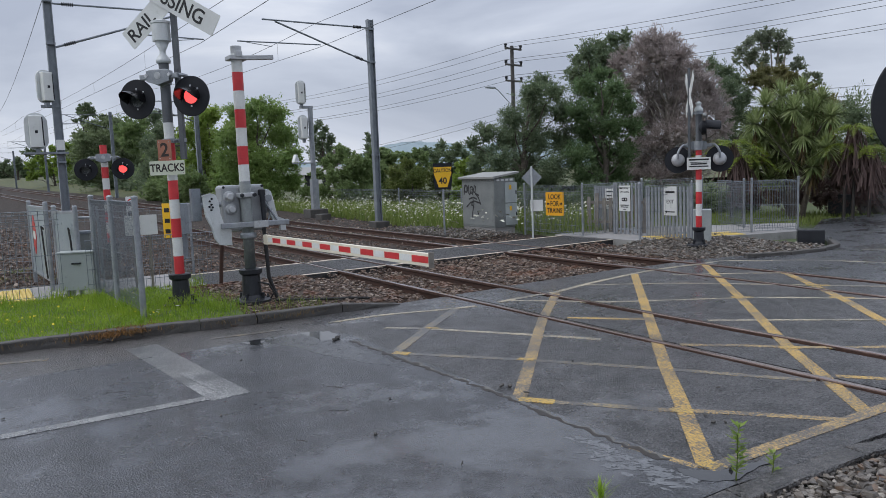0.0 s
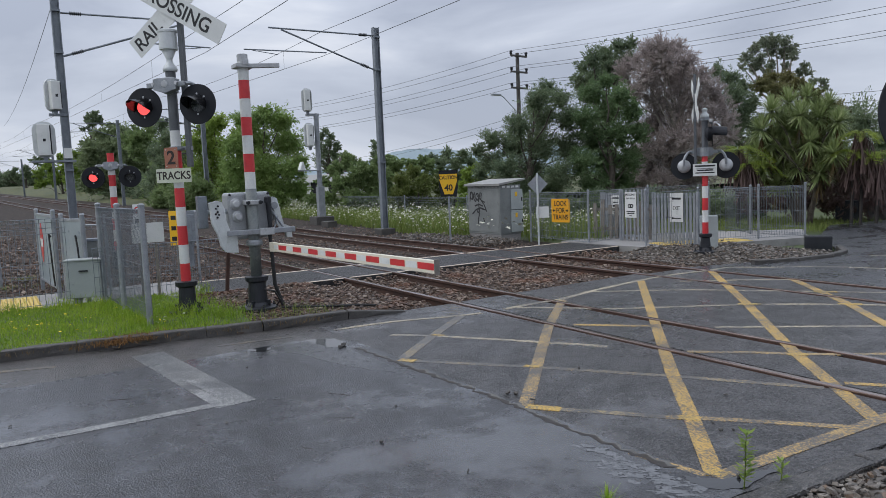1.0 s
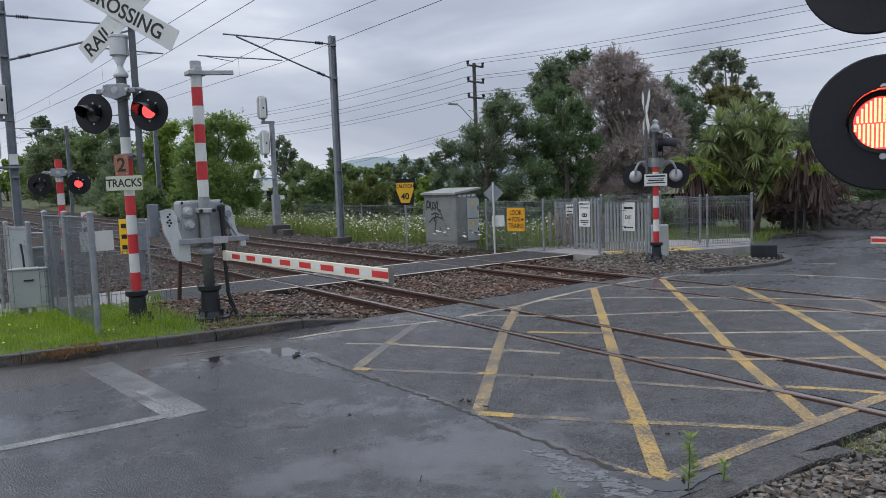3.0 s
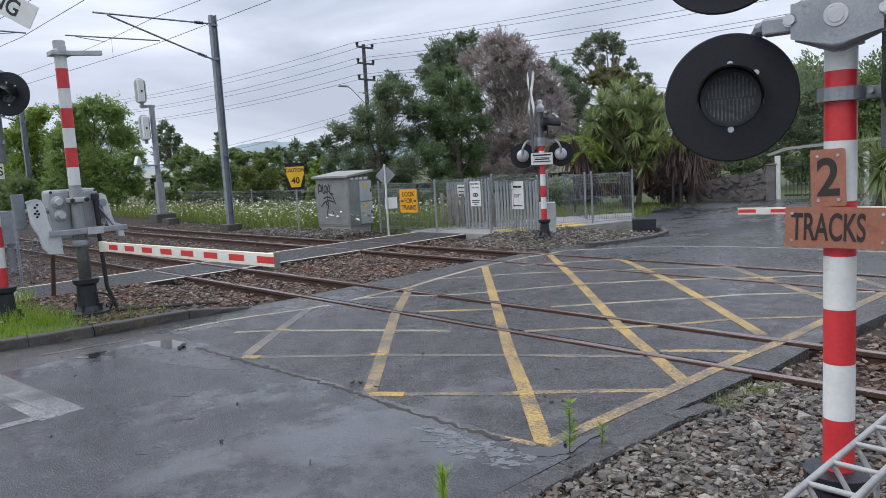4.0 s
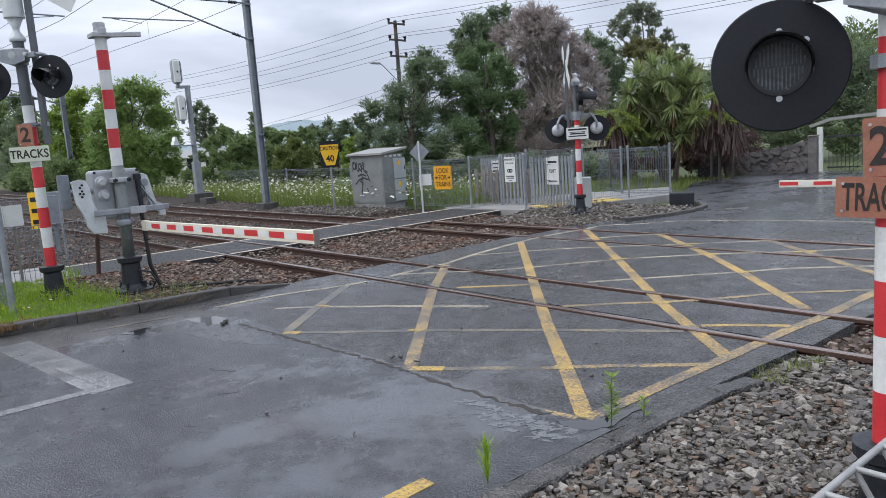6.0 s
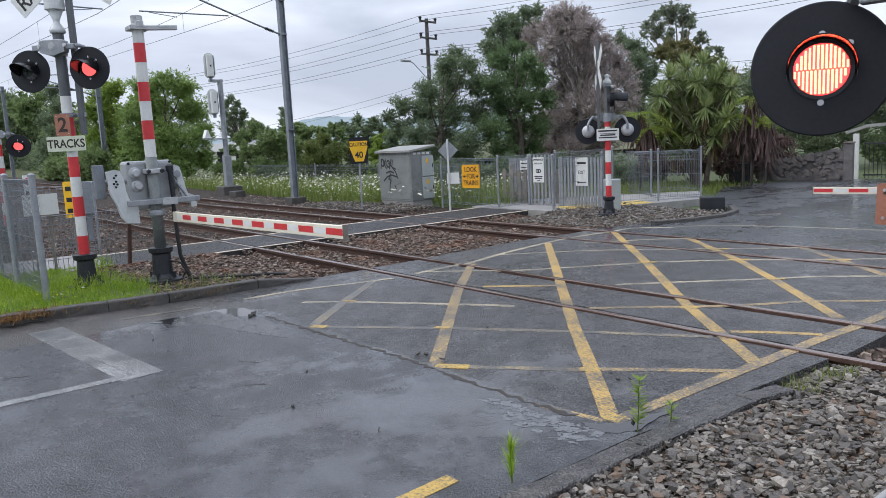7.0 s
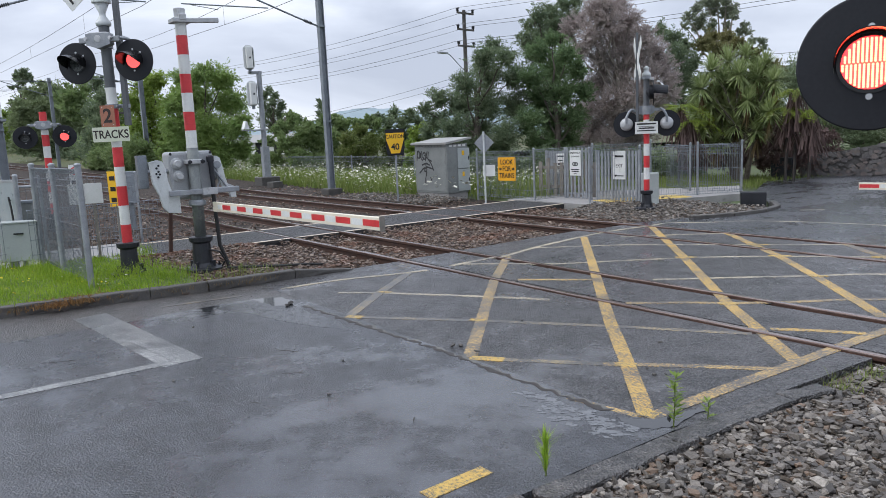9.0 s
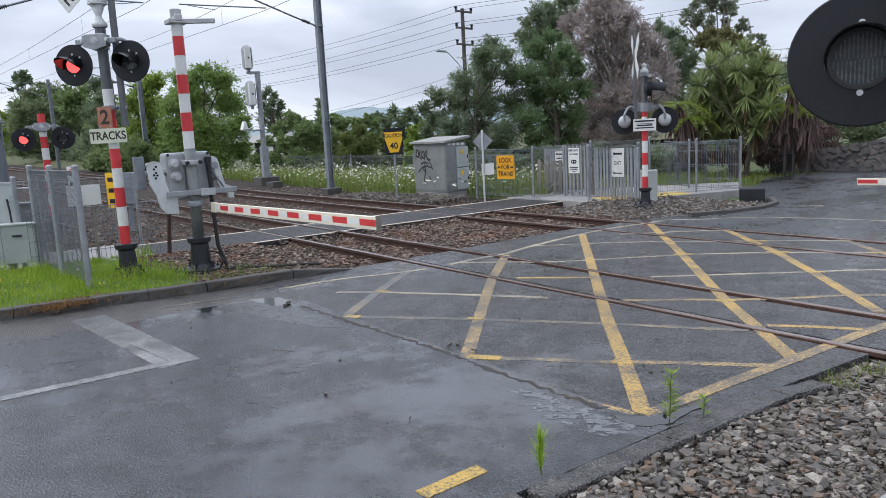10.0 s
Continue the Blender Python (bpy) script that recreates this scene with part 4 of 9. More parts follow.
def ped_path():
    """The footpath over the tracks, with painted edges."""
    path = thing("footpath", "asphalt footpath over the rails with painted edges", "path", kind="structure")
    x0, x1 = -11.0, -9.0
    cuts = [-2.0, RAILS[0] - 0.05, RAILS[0] + 0.1, RAILS[1] - 0.1, RAILS[1] + 0.05, RAILS[2] - 0.05, RAILS[2] + 0.1, RAILS[3] - 0.1, RAILS[3] + 0.05, 8.2]
    for a, b in zip(cuts[::2], cuts[1::2]):
        bm = bmesh.new()
        slab(bm, [(x0, a), (x1, a), (x1, b), (x0, b)], -0.15, 0.004)
        part("path_surface", bm, M["path_asphalt"], path)
        for x in (x0 + 0.05, x1 - 0.05):
            line("edge_line", [(x, a), (x, b)], 0.10, M["edge_line"], 0.006, path)
    bm = bmesh.new()
    slab(bm, [(-11.6, -14), (-9.1, -14), (-9.1, -2.0), (-11.3, -2.0)], -0.16, 0.03)
    part("concrete_apron", bm, M["concrete"], path, "pale concrete path")
    bm = bmesh.new()
    slab(bm, [(-11.2, 8.2), (-8.2, 8.2), (-7.4, 9.4), (-6.5, 12.4), (-8.0, 14.5), (-11.0, 11.0)], -0.16, 0.03)
    part("concrete_apron", bm, M["concrete"], path, "pale concrete path")
    return path


ped_path()


def tactile_pavers(x0, y0, nx, ny, turn=0.0):
    """Yellow warning pavers with round studs."""
    whole = thing("tactile_paving", "yellow studded tactile paving set in the footpath", "paving", pose(x0, y0, 0.031, 0, 0, turn), kind="structure")
    bm = bmesh.new()
    box(bm, 0.004, 0.396, 0.004, 0.396, -0.01, 0.012)
    for i in range(6):
        for j in range(6):
            lathe(bm, [(0.017, 0.010), (0.013, 0.018)], 6, (0.035 + 0.066 * i, 0.035 + 0.066 * j, 0))
    first = part("paver", bm, M["tactile"], whole)
    for i in range(nx):
        for j in range(ny):
            ob = first if i == j == 0 else new("paver", first.data)
            ob.parent, ob.location = whole, (0.4 * i, 0.4 * j, 0)


tactile_pavers(-11.15, -6.7, 4, 5)
tactile_pavers(-8.75, 9.0, 2, 6, -24)


def verge():
    bm = bmesh.new()
    slab(bm, [(-9.1, -14), (-6.05, -14), (-5.72, -7.2), (-5.63, -5.4), (-5.43, -3.8), (-5.17, -2.5), (-6.2, -2.35), (-7.5, -2.6), (-9.1, -2.9)], -0.16, 0.09)
    return single("grass_verge", bm, M["verge"], "grassy verge soil behind the kerb", kind="structure")


verge()
strip("gravel_shoulder", -9.0, -5.07, -2.75, -0.25, 0.02, M["bed"], "gravel shoulder behind the kerb")
strip("gravel_island", -8.1, -4.2, 7.2, 10.2, -0.06, M["bed"], "gravel island between kerb and footpath")

# ---------- crossing signals ----------
LAMPS = []          # (moving array, which of the two phases)


def banded_pole(parent, r, bands, seg=22):
    """A pole in rings of colour: (z0, z1, material, name)."""
    for z0, z1, mat, nm in bands:
        bm = bmesh.new()
        lathe(bm, [(r, z0 + 0.0005), (r, z1 - 0.0005)], seg)
        part(nm, bm, mat, parent, "", True).data.set_sharp_from_angle(angle=radians(40))


def cast_base(parent, h, r=0.17):
    """The black cast-iron socket of a post, bolted through a flange."""
    bm = bmesh.new()
    lathe(bm, [(r + 0.13, -0.03), (r + 0.13, 0.025), (r + 0.02, 0.04), (r - 0.015, 0.10), (r - 0.03, h - 0.10), (r + 0.01, h - 0.07), (r + 0.015, h - 0.01), (r - 0.03, h), (0.06, h)], 20)
    for k in range(4):
        t = math.pi / 4 + k * math.pi / 2
        box(bm, -0.012, 0.012, 0, 0.07, 0.0, 0.11, 0, Matrix.Rotation(t, 4, "Z") @ pose(0, r - 0.03, 0.02))
    part("base", bm, M["black_iron"], parent, "black cast-iron post base")
    for k in range(4):
        t = k * math.pi / 2
        c = Vector((math.cos(t), math.sin(t), 0)) * (r + 0.085)
        bm = bmesh.new()
        lathe(bm, [(0.022, 0.02), (0.022, 0.05), (0.012, 0.055), (0.012, 0.085)], 6, c)
        part("bolt", bm, M["black_iron"], parent)


def lamp(parent, x, z, y=0.0, phase=None, near=False, back=False, size=1.0, turn=0.0):
    """A flashing light facing -y: round black board, hood, ribbed lens and the red light array behind it."""
    bm = bmesh.new()
    lathe(bm, [(0.150, -0.002), (0.326, -0.002), (0.333, 0.004), (0.333, 0.012), (0.150, 0.012)], 56, (x, y, z), (0, 1, 0), True)
    board = part("lamp", bm, M["black"], parent, "round black lamp board")
    bm = bmesh.new()
    lathe(bm, [(0.145, 0.0125), (0.16, 0.02), (0.165, 0.07), (0.15, 0.13), (0.10, 0.17), (0.03, 0.185)], 28, (x, y, z), (0, 1, 0))
    part("housing", bm, M["alloy"] if back else M["black"], board, "", True)
    bm = bmesh.new()
    lathe(bm, [(0.150, -0.012), (0.150, 0.012), (0.134, 0.012), (0.134, -0.012)], 40, (x, y, z), (0, 1, 0), True)
    part("rim", bm, M["hood"] if near else M["black"], board)
    # lens: a smoked disc with upright ribs
    bm = bmesh.new()
    lathe(bm, [(0.001, 0.004), (0.136, 0.006), (0.136, 0.012)], 40, (x, y, z), (0, 1, 0))
    lens = part("lens", bm, M["lens"], board, "dark ribbed lens")
    bm = bmesh.new()
    for k in range(-6, 7):
        w = 0.019 * k
        h = math.sqrt(max(0.0, 0.122 ** 2 - w * w))
        for s in (-1, 1):
            box(bm, x + w - 0.0035 + 0.005 * s, x + w + 0.0035 + 0.005 * s, y - 0.001, y + 0.004, z + (0.004 if s > 0 else -h), z + (h if s > 0 else -0.004))
    part("rib", bm, M["lens_rib"], board)
    # hood: a tapering half shell over the lens
    bm = bmesh.new()
    rows = []
    for ro in (0.163, 0.157):
        for d in (0.0, -0.32 if near else -0.40):
            rows.append([bm.verts.new((x + ro * math.cos(radians(a)), y + (d if a == 90 else d * max(0.12, math.sin(radians(a)) ** 0.5 if 0 < a < 180 else 0.12)),
                                       z + ro * math.sin(radians(a)) + (0.05 if near else 0.17) * d)) for a in range(-10, 191, 10)])
    o0, o1, i0, i1 = rows
    for a, b in ((o0, o1), (i1, i0), (o1, i1), (i0, o0)):
        for k in range(len(a) - 1):
            bm.faces.new((a[k], a[k + 1], b[k + 1], b[k]))
    bmesh.ops.recalc_face_normals(bm, faces=bm.faces[:])
    part("hood", bm, M["hood"], board)
    for dx, dz in ((0.0, 0.175), (0.125, 0.12), (0.0, -0.165)):
        bm = bmesh.new()
        lathe(bm, [(0.016, -0.005), (0.016, 0.0), (0.001, 0.0)][::-1], 12, (x + dx, y, z + dz), (0, 1, 0))
        lathe(bm, [(0.010, -0.016), (0.010, -0.004)], 6, (x + dx, y, z + dz), (0, 1, 0))
        part("bolt", bm, M["chrome"], board)
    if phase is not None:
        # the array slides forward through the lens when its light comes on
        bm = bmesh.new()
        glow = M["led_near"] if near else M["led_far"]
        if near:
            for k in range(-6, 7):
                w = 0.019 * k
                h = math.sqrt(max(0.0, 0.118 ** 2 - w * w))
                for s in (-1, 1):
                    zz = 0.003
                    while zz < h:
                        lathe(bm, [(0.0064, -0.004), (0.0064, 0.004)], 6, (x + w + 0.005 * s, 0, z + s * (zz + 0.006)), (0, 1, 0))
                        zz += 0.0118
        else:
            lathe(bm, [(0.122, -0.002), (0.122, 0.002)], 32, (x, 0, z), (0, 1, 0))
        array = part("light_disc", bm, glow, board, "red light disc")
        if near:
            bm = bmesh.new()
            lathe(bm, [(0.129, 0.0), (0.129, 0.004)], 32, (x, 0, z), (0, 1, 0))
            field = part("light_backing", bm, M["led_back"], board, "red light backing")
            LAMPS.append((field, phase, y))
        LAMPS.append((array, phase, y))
    for ob in [board] + list(board.children):
        c = Vector((x, 0.0 if ob.name.startswith("light_") else y, z))
        ob.data.transform(Matrix.Translation(c) @ Matrix.Rotation(radians(turn), 4, "Z") @ Matrix.Scale(size, 4) @ Matrix.Translation(-c))
    return board


def lamp_arms(parent, z, reach, y=-0.13):
    """The cast box on the pole that carries the lamps on two arms."""
    bm = bmesh.new()
    slab(bm, [(-0.165, 0.09), (-0.13, 0.115), (0.13, 0.115), (0.165, 0.09), (0.165, -0.045), (0.02, -0.105), (-0.02, -0.105), (-0.165, -0.045)], -0.055, 0.055, upright(pose(0, y, z)))
    bmesh.ops.bevel(bm, geom=bm.edges[:], offset=0.012, segments=2, profile=0.5, affect="EDGES")
    hub = part("hub", bm, M["galv"], parent, "grey cast hub")
    bm = bmesh.new()
    lathe(bm, [(0.046, -0.004), (0.05, 0.0), (0.05, 0.006)], 28, (0, y - 0.056, z + 0.025), (0, 1, 0))
    lathe(bm, [(0.030, -0.006), (0.033, 0.0)], 28, (0, y - 0.058, z + 0.025), (0, 1, 0))
    part("maker_ring", bm, M["alloy"], hub)
    bm = bmesh.new()
    lathe(bm, [(0.095, -0.085), (0.095, 0.11)], 22, (0, 0, z))
    box(bm, -0.07, 0.07, y, 0, z - 0.06, z + 0.07)
    part("clamp", bm, M["galv"], parent)
    for s in (-1, 1):
        bm = bmesh.new()
        box(bm, s * 0.16 if s > 0 else -0.30, 0.30 if s > 0 else -0.16, y - 0.035, y + 0.035, z - 0.02, z + 0.055, 0.01)
        sweep(bm, [(s * 0.29, y + 0.01, z + 0.025), (s * 0.325, y + 0.06, z + 0.03), (s * 0.35, y + 0.13, z + 0.015), (s * (reach - 0.04), y + 0.19, z - 0.05), (s * reach, y + 0.21, z - 0.14), (s * reach, y + 0.20, z - 0.27)], 0.028, 8)
        part("arm", bm, M["galv"], parent)
        bm = bmesh.new()
        lathe(bm, [(0.022, -0.012), (0.022, 0.0), (0.03, 0.0), (0.03, 0.006)], 10, (s * 0.18, y - 0.055, z + 0.03), (0, 1, 0))
        part("bolt", bm, M["chrome"], parent)


def sign_plate(name, parent, w, h, z, y, mat, text, size, letter, x=0.0, r=0.012, label="", wide=1.0, bold=0.0, tilt=0.0, shift=0.0):
    bm = bmesh.new()
    m = pose(x, y, z, 0, tilt, 0)
    slab(bm, round_rect(w, h, r), -0.003, 0.003, upright(m))
    plate = part(name, bm, mat, parent, label)
    if text:
        words(text, size, letter, plate, m @ pose(shift, -0.0045, -0.005), "lettering", wide, bold)
    for dx, dz in ((-w / 2 + 0.03, h / 2 - 0.03), (w / 2 - 0.03, h / 2 - 0.03), (-w / 2 + 0.03, -h / 2 + 0.03), (w / 2 - 0.03, -h / 2 + 0.03)):
        bm = bmesh.new()
        lathe(bm, [(0.007, -0.006), (0.008, 0.0)], 8, m @ Vector((dx, -0.003, dz)), m.to_3x3() @ Vector((0, 1, 0)))
        part("rivet", bm, M["chrome"], plate)
    return plate


def crossbuck(parent, z, y, x=0.0, turn=0.0, size=1.0):
    """Two crossed white boards with black words."""
    for k, (ang, text, dy) in enumerate(((-31, "CROSSING", -0.012), (38, "RAIL  WAY", 0.0))):
        m = pose(x, y, z, 0, 0, turn) @ pose(0, dy, 0, 0, -ang, 0) @ Matrix.Scale(size, 4)
        bm = bmesh.new()
        slab(bm, round_rect(1.78, 0.31, 0.012), -0.004, 0.004, upright(m))
        board = part("crossbuck_board", bm, M["sign_white"], parent, "white board with black words")
        if text == "CROSSING":
            words(text, 0.285, M["letter"], board, m @ pose(0, -0.006, -0.01), "lettering", 0.98, 0.004)
        else:
            for t, dx in (("RAIL", -0.58), ("WAY", 0.56)):
                words(t, 0.275, M["letter"], board, m @ pose(dx, -0.006, -0.01), "lettering", 0.92, 0.004)


def bell(parent, z):
    """The crossing bell: a waisted neck under a drum."""
    bm = bmesh.new()
    lathe(bm, [(0.095, z), (0.105, z + 0.03), (0.095, z + 0.06), (0.045, z + 0.13), (0.042, z + 0.17), (0.10, z + 0.30)], 20)
    part("bell_neck", bm, M["pale_plate"], parent, "", True)
    bm = bmesh.new()
    lathe(bm, [(0.10, z + 0.30), (0.128, z + 0.31), (0.125, z + 0.55), (0.135, z + 0.555), (0.135, z + 0.585), (0.10, z + 0.60)], 24)
    part("bell", bm, M["pale_plate"], parent, "pale grey bell drum")


def side_post(parent, x, y, z0, z1, zb, r=0.05):
    """The square tube beside the pole that holds the crossed boards."""
    bm = bmesh.new()
    box(bm, x - r, x + r, y - r, y + r, z0, z1, 0.006)
    part("side_post", bm, M["post_dark"], parent, "dark steel side post")
    bm = bmesh.new()
    lathe(bm, [(0.098, zb - 0.03), (0.098, zb + 0.03)], 20)
    box(bm, 0.05, x + r + 0.02, y - 0.02, y + 0.02, zb - 0.028, zb + 0.028, 0.004)
    rod(bm, (0.125, -0.10, zb), (0.125, 0.03, zb), 0.012, seg=6)
    part("bracket", bm, M["galv"], parent)


def flasher(m, label, arm_z, phases, near=False, base_h=0.47, top=None, r=0.071, rings=None):
    s = thing("crossing_signal", label, "signal", m, "crossing signals")
    cast_base(s, base_h, 0.145 if not near else 0.14)
    bands, z, k = [], base_h - (0.055 if near else 0.02), 0
    stop = arm_z - (0.62 if not near else 0.0)
    while z < stop - 0.05:
        z1 = min(z + 0.279, stop)
        bands.append((z, z1, M["red"] if k % 2 == 0 else M["white"], "red_band" if k % 2 == 0 else "white_band"))
        z, k = z1, k + 1
    bands.append((z, top or arm_z + 0.23, M["post_dark"], "pole"))
    if rings:
        bands = [(a, b, M["red"] if k % 2 == 0 else M["white"], "red_band" if k % 2 == 0 else "white_band") for k, (a, b) in enumerate(zip(rings, rings[1:]))] + [(rings[-1], top, M["post_dark"], "pole")]
    banded_pole(s, r, bands)
    reach = 0.462 if near else 0.43
    lamp_arms(s, arm_z, reach)
    for x, ph in ((-reach, phases[0]), (reach, phases[1])):
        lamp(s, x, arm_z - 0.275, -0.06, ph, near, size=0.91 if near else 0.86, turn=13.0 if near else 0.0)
    return s


# the signal on the grass verge
S1 = flasher(pose(-6.84, -2.95, 0.09, 0, 0, 46), "red and white banded crossing signal with crossed boards on grass", 3.31, (1, 0))
sign_plate("number_plate", S1, 0.215, 0.30, 2.285, -0.115, M["sign_rust"], "2", 0.27, M["letter_brown"], -0.02, label="faded brown plate with a black figure", bold=0.006)
sign_plate("word_plate", S1, 0.56, 0.205, 2.03, -0.115, M["sign_pale"], "TRACKS", 0.160, M["letter_brown"], 0.0, label="pale plate with black letters", wide=0.92, bold=0.003)
bell(S1, 3.53)
side_post(S1, 0.20, 0.02, 2.15, 5.1, 2.42, 0.036)
crossbuck(S1, 4.42, -0.06, 0.17, -4)

# the signal on the gravel close to the near fence
N1 = flasher(pose(3.38, -1.742, -0.06, 0, 0, 12), "red and white banded crossing signal with black lamps in gravel", 2.47, (0, 1), near=True, base_h=0.41, top=3.6, r=0.069,
             rings=(0.40, 0.661, 0.929, 1.188, 1.438, 1.690, 1.964, 2.274, 2.52))
sign_plate("number_plate", N1, 0.142, 0.258, 1.800, -0.092, M["sign_rust"], "2", 0.235, M["letter_brown"], -0.038, label="faded brown plate with a black figure", wide=0.82, bold=0.005, tilt=-1.5)
sign_plate("word_plate", N1, 0.425, 0.185, 1.575, -0.092, M["sign_rust"], "TRACKS", 0.175, M["letter_brown"], -0.005, label="faded brown plate with black letters", shift=-0.034, wide=0.47, bold=0.003, tilt=1.5)
side_post(N1, 0.20, 0.03, 1.92, 4.6, 2.17, 0.042)
lamp_arms(N1, 3.20, 0.49)
for sx in (-0.49, 0.49):
    lamp(N1, sx, 2.925, -0.06, None, True)

# the signal across the footpath
S2 = thing("crossing_signal", "low red and white signal with two lamps beyond the footpath", "signal", pose(-16.04, -2.54, 0.0, 0, 0, 76), "crossing signals")
cast_base(S2, 0.4)
banded_pole(S2, 0.085, [(0.38 + 0.28 * k, 0.38 + 0.28 * (k + 1), M["white" if k % 2 else "red"], "white_band" if k % 2 else "red_band") for k in range(9)])
lamp_arms(S2, 2.56, 0.43)
for sx, ph in ((-0.43, 1), (0.43, 0)):
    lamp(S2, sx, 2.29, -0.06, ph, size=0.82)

# the signal beyond the tracks, seen from behind
F1 = thing("crossing_signal", "red and white crossing signal on the gravel island seen from behind", "signal", pose(-6.41, 8.26, 0.02, 0, 0, 218.5), "crossing signals")
cast_base(F1, 0.42, 0.13)
banded_pole(F1, 0.066, [(0.40 + 0.27 * k, 0.40 + 0.27 * (k + 1), M["white" if k % 2 else "red"], "white_band" if k % 2 else "red_band") for k in range(7)] + [(2.29, 3.0, M["post_dark"], "pole")])
lamp_arms(F1, 2.22, 0.44)
for sx in (-0.44, 0.44):
    lamp(F1, sx, 1.93, -0.10, None, back=True, size=0.88)
bm = bmesh.new()
lathe(bm, [(0.085, 2.98), (0.10, 3.0), (0.09, 3.05), (0.05, 3.09), (0.05, 3.13), (0.07, 3.16), (0.02, 3.2)], 16)
part("finial", bm, M["pale_plate"], F1, "", True)


def turned_lamps(parent, z, turn):
    """A second pair of lamps facing along the road."""
    hold = part("lamp_bracket", bmesh.new(), M["alloy"], parent)
    bm = bmesh.new()
    box(bm, -0.40, 0.40, -0.16, -0.09, z + 0.24, z + 0.30, 0.01)
    bm.to_mesh(hold.data)
    bm.free()
    hold.matrix_basis = pose(0, 0, 0, 0, 0, turn)
    for sx in (-0.28, 0.28):
        lamp_at(hold, sx, z)


def lamp_at(hold, sx, z):
    for nm, prof, mat in (("board", [(0.001, 0.0), (0.27, 0.0), (0.27, 0.012), (0.001, 0.012)], M["black"]), ("housing", [(0.14, 0.012), (0.15, 0.10), (0.05, 0.16)], M["black"])):
        bm = bmesh.new()
        lathe(bm, prof, 32, (sx, -0.16, z), (0, 1, 0))
        part(nm, bm, mat, hold)
    bm = bmesh.new()
    rows = [[bm.verts.new((sx + ro * math.cos(radians(a)), -0.16 + d, z + ro * math.sin(radians(a)) + 0.12 * d)) for a in range(0, 181, 15)] for ro in (0.16, 0.154) for d in (0.0, -0.30)]
    for a, b in ((rows[0], rows[1]), (rows[3], rows[2]), (rows[1], rows[3]), (rows[2], rows[0])):
        for k in range(len(a) - 1):
            bm.faces.new((a[k], a[k + 1], b[k + 1], b[k]))
    bmesh.ops.recalc_face_normals(bm, faces=bm.faces[:])
    part("hood", bm, M["black"], hold)


turned_lamps(F1, 2.62, -90)
side_post(F1, 0.20, -0.05, 1.9, 3.95, 2.95, 0.03)
crossbuck(F1, 3.36, -0.02, 0.20, -82, 0.8)
plate = sign_plate("notice", F1, 0.50, 0.27, 1.84, 0.115, M["sign_white"], "", 0.05, M["letter"], 0.0, label="white notice with small black print")
for zz, w, h in ((1.925, 0.42, 0.035), (1.865, 0.36, 0.012), (1.83, 0.34, 0.03), (1.775, 0.40, 0.025)):
    bm = bmesh.new()
    box(bm, -w / 2, w / 2, 0.1185, 0.121, zz - h / 2, zz + h / 2)
    part("print", bm, M["letter"], plate)

# ---------- barriers ----------


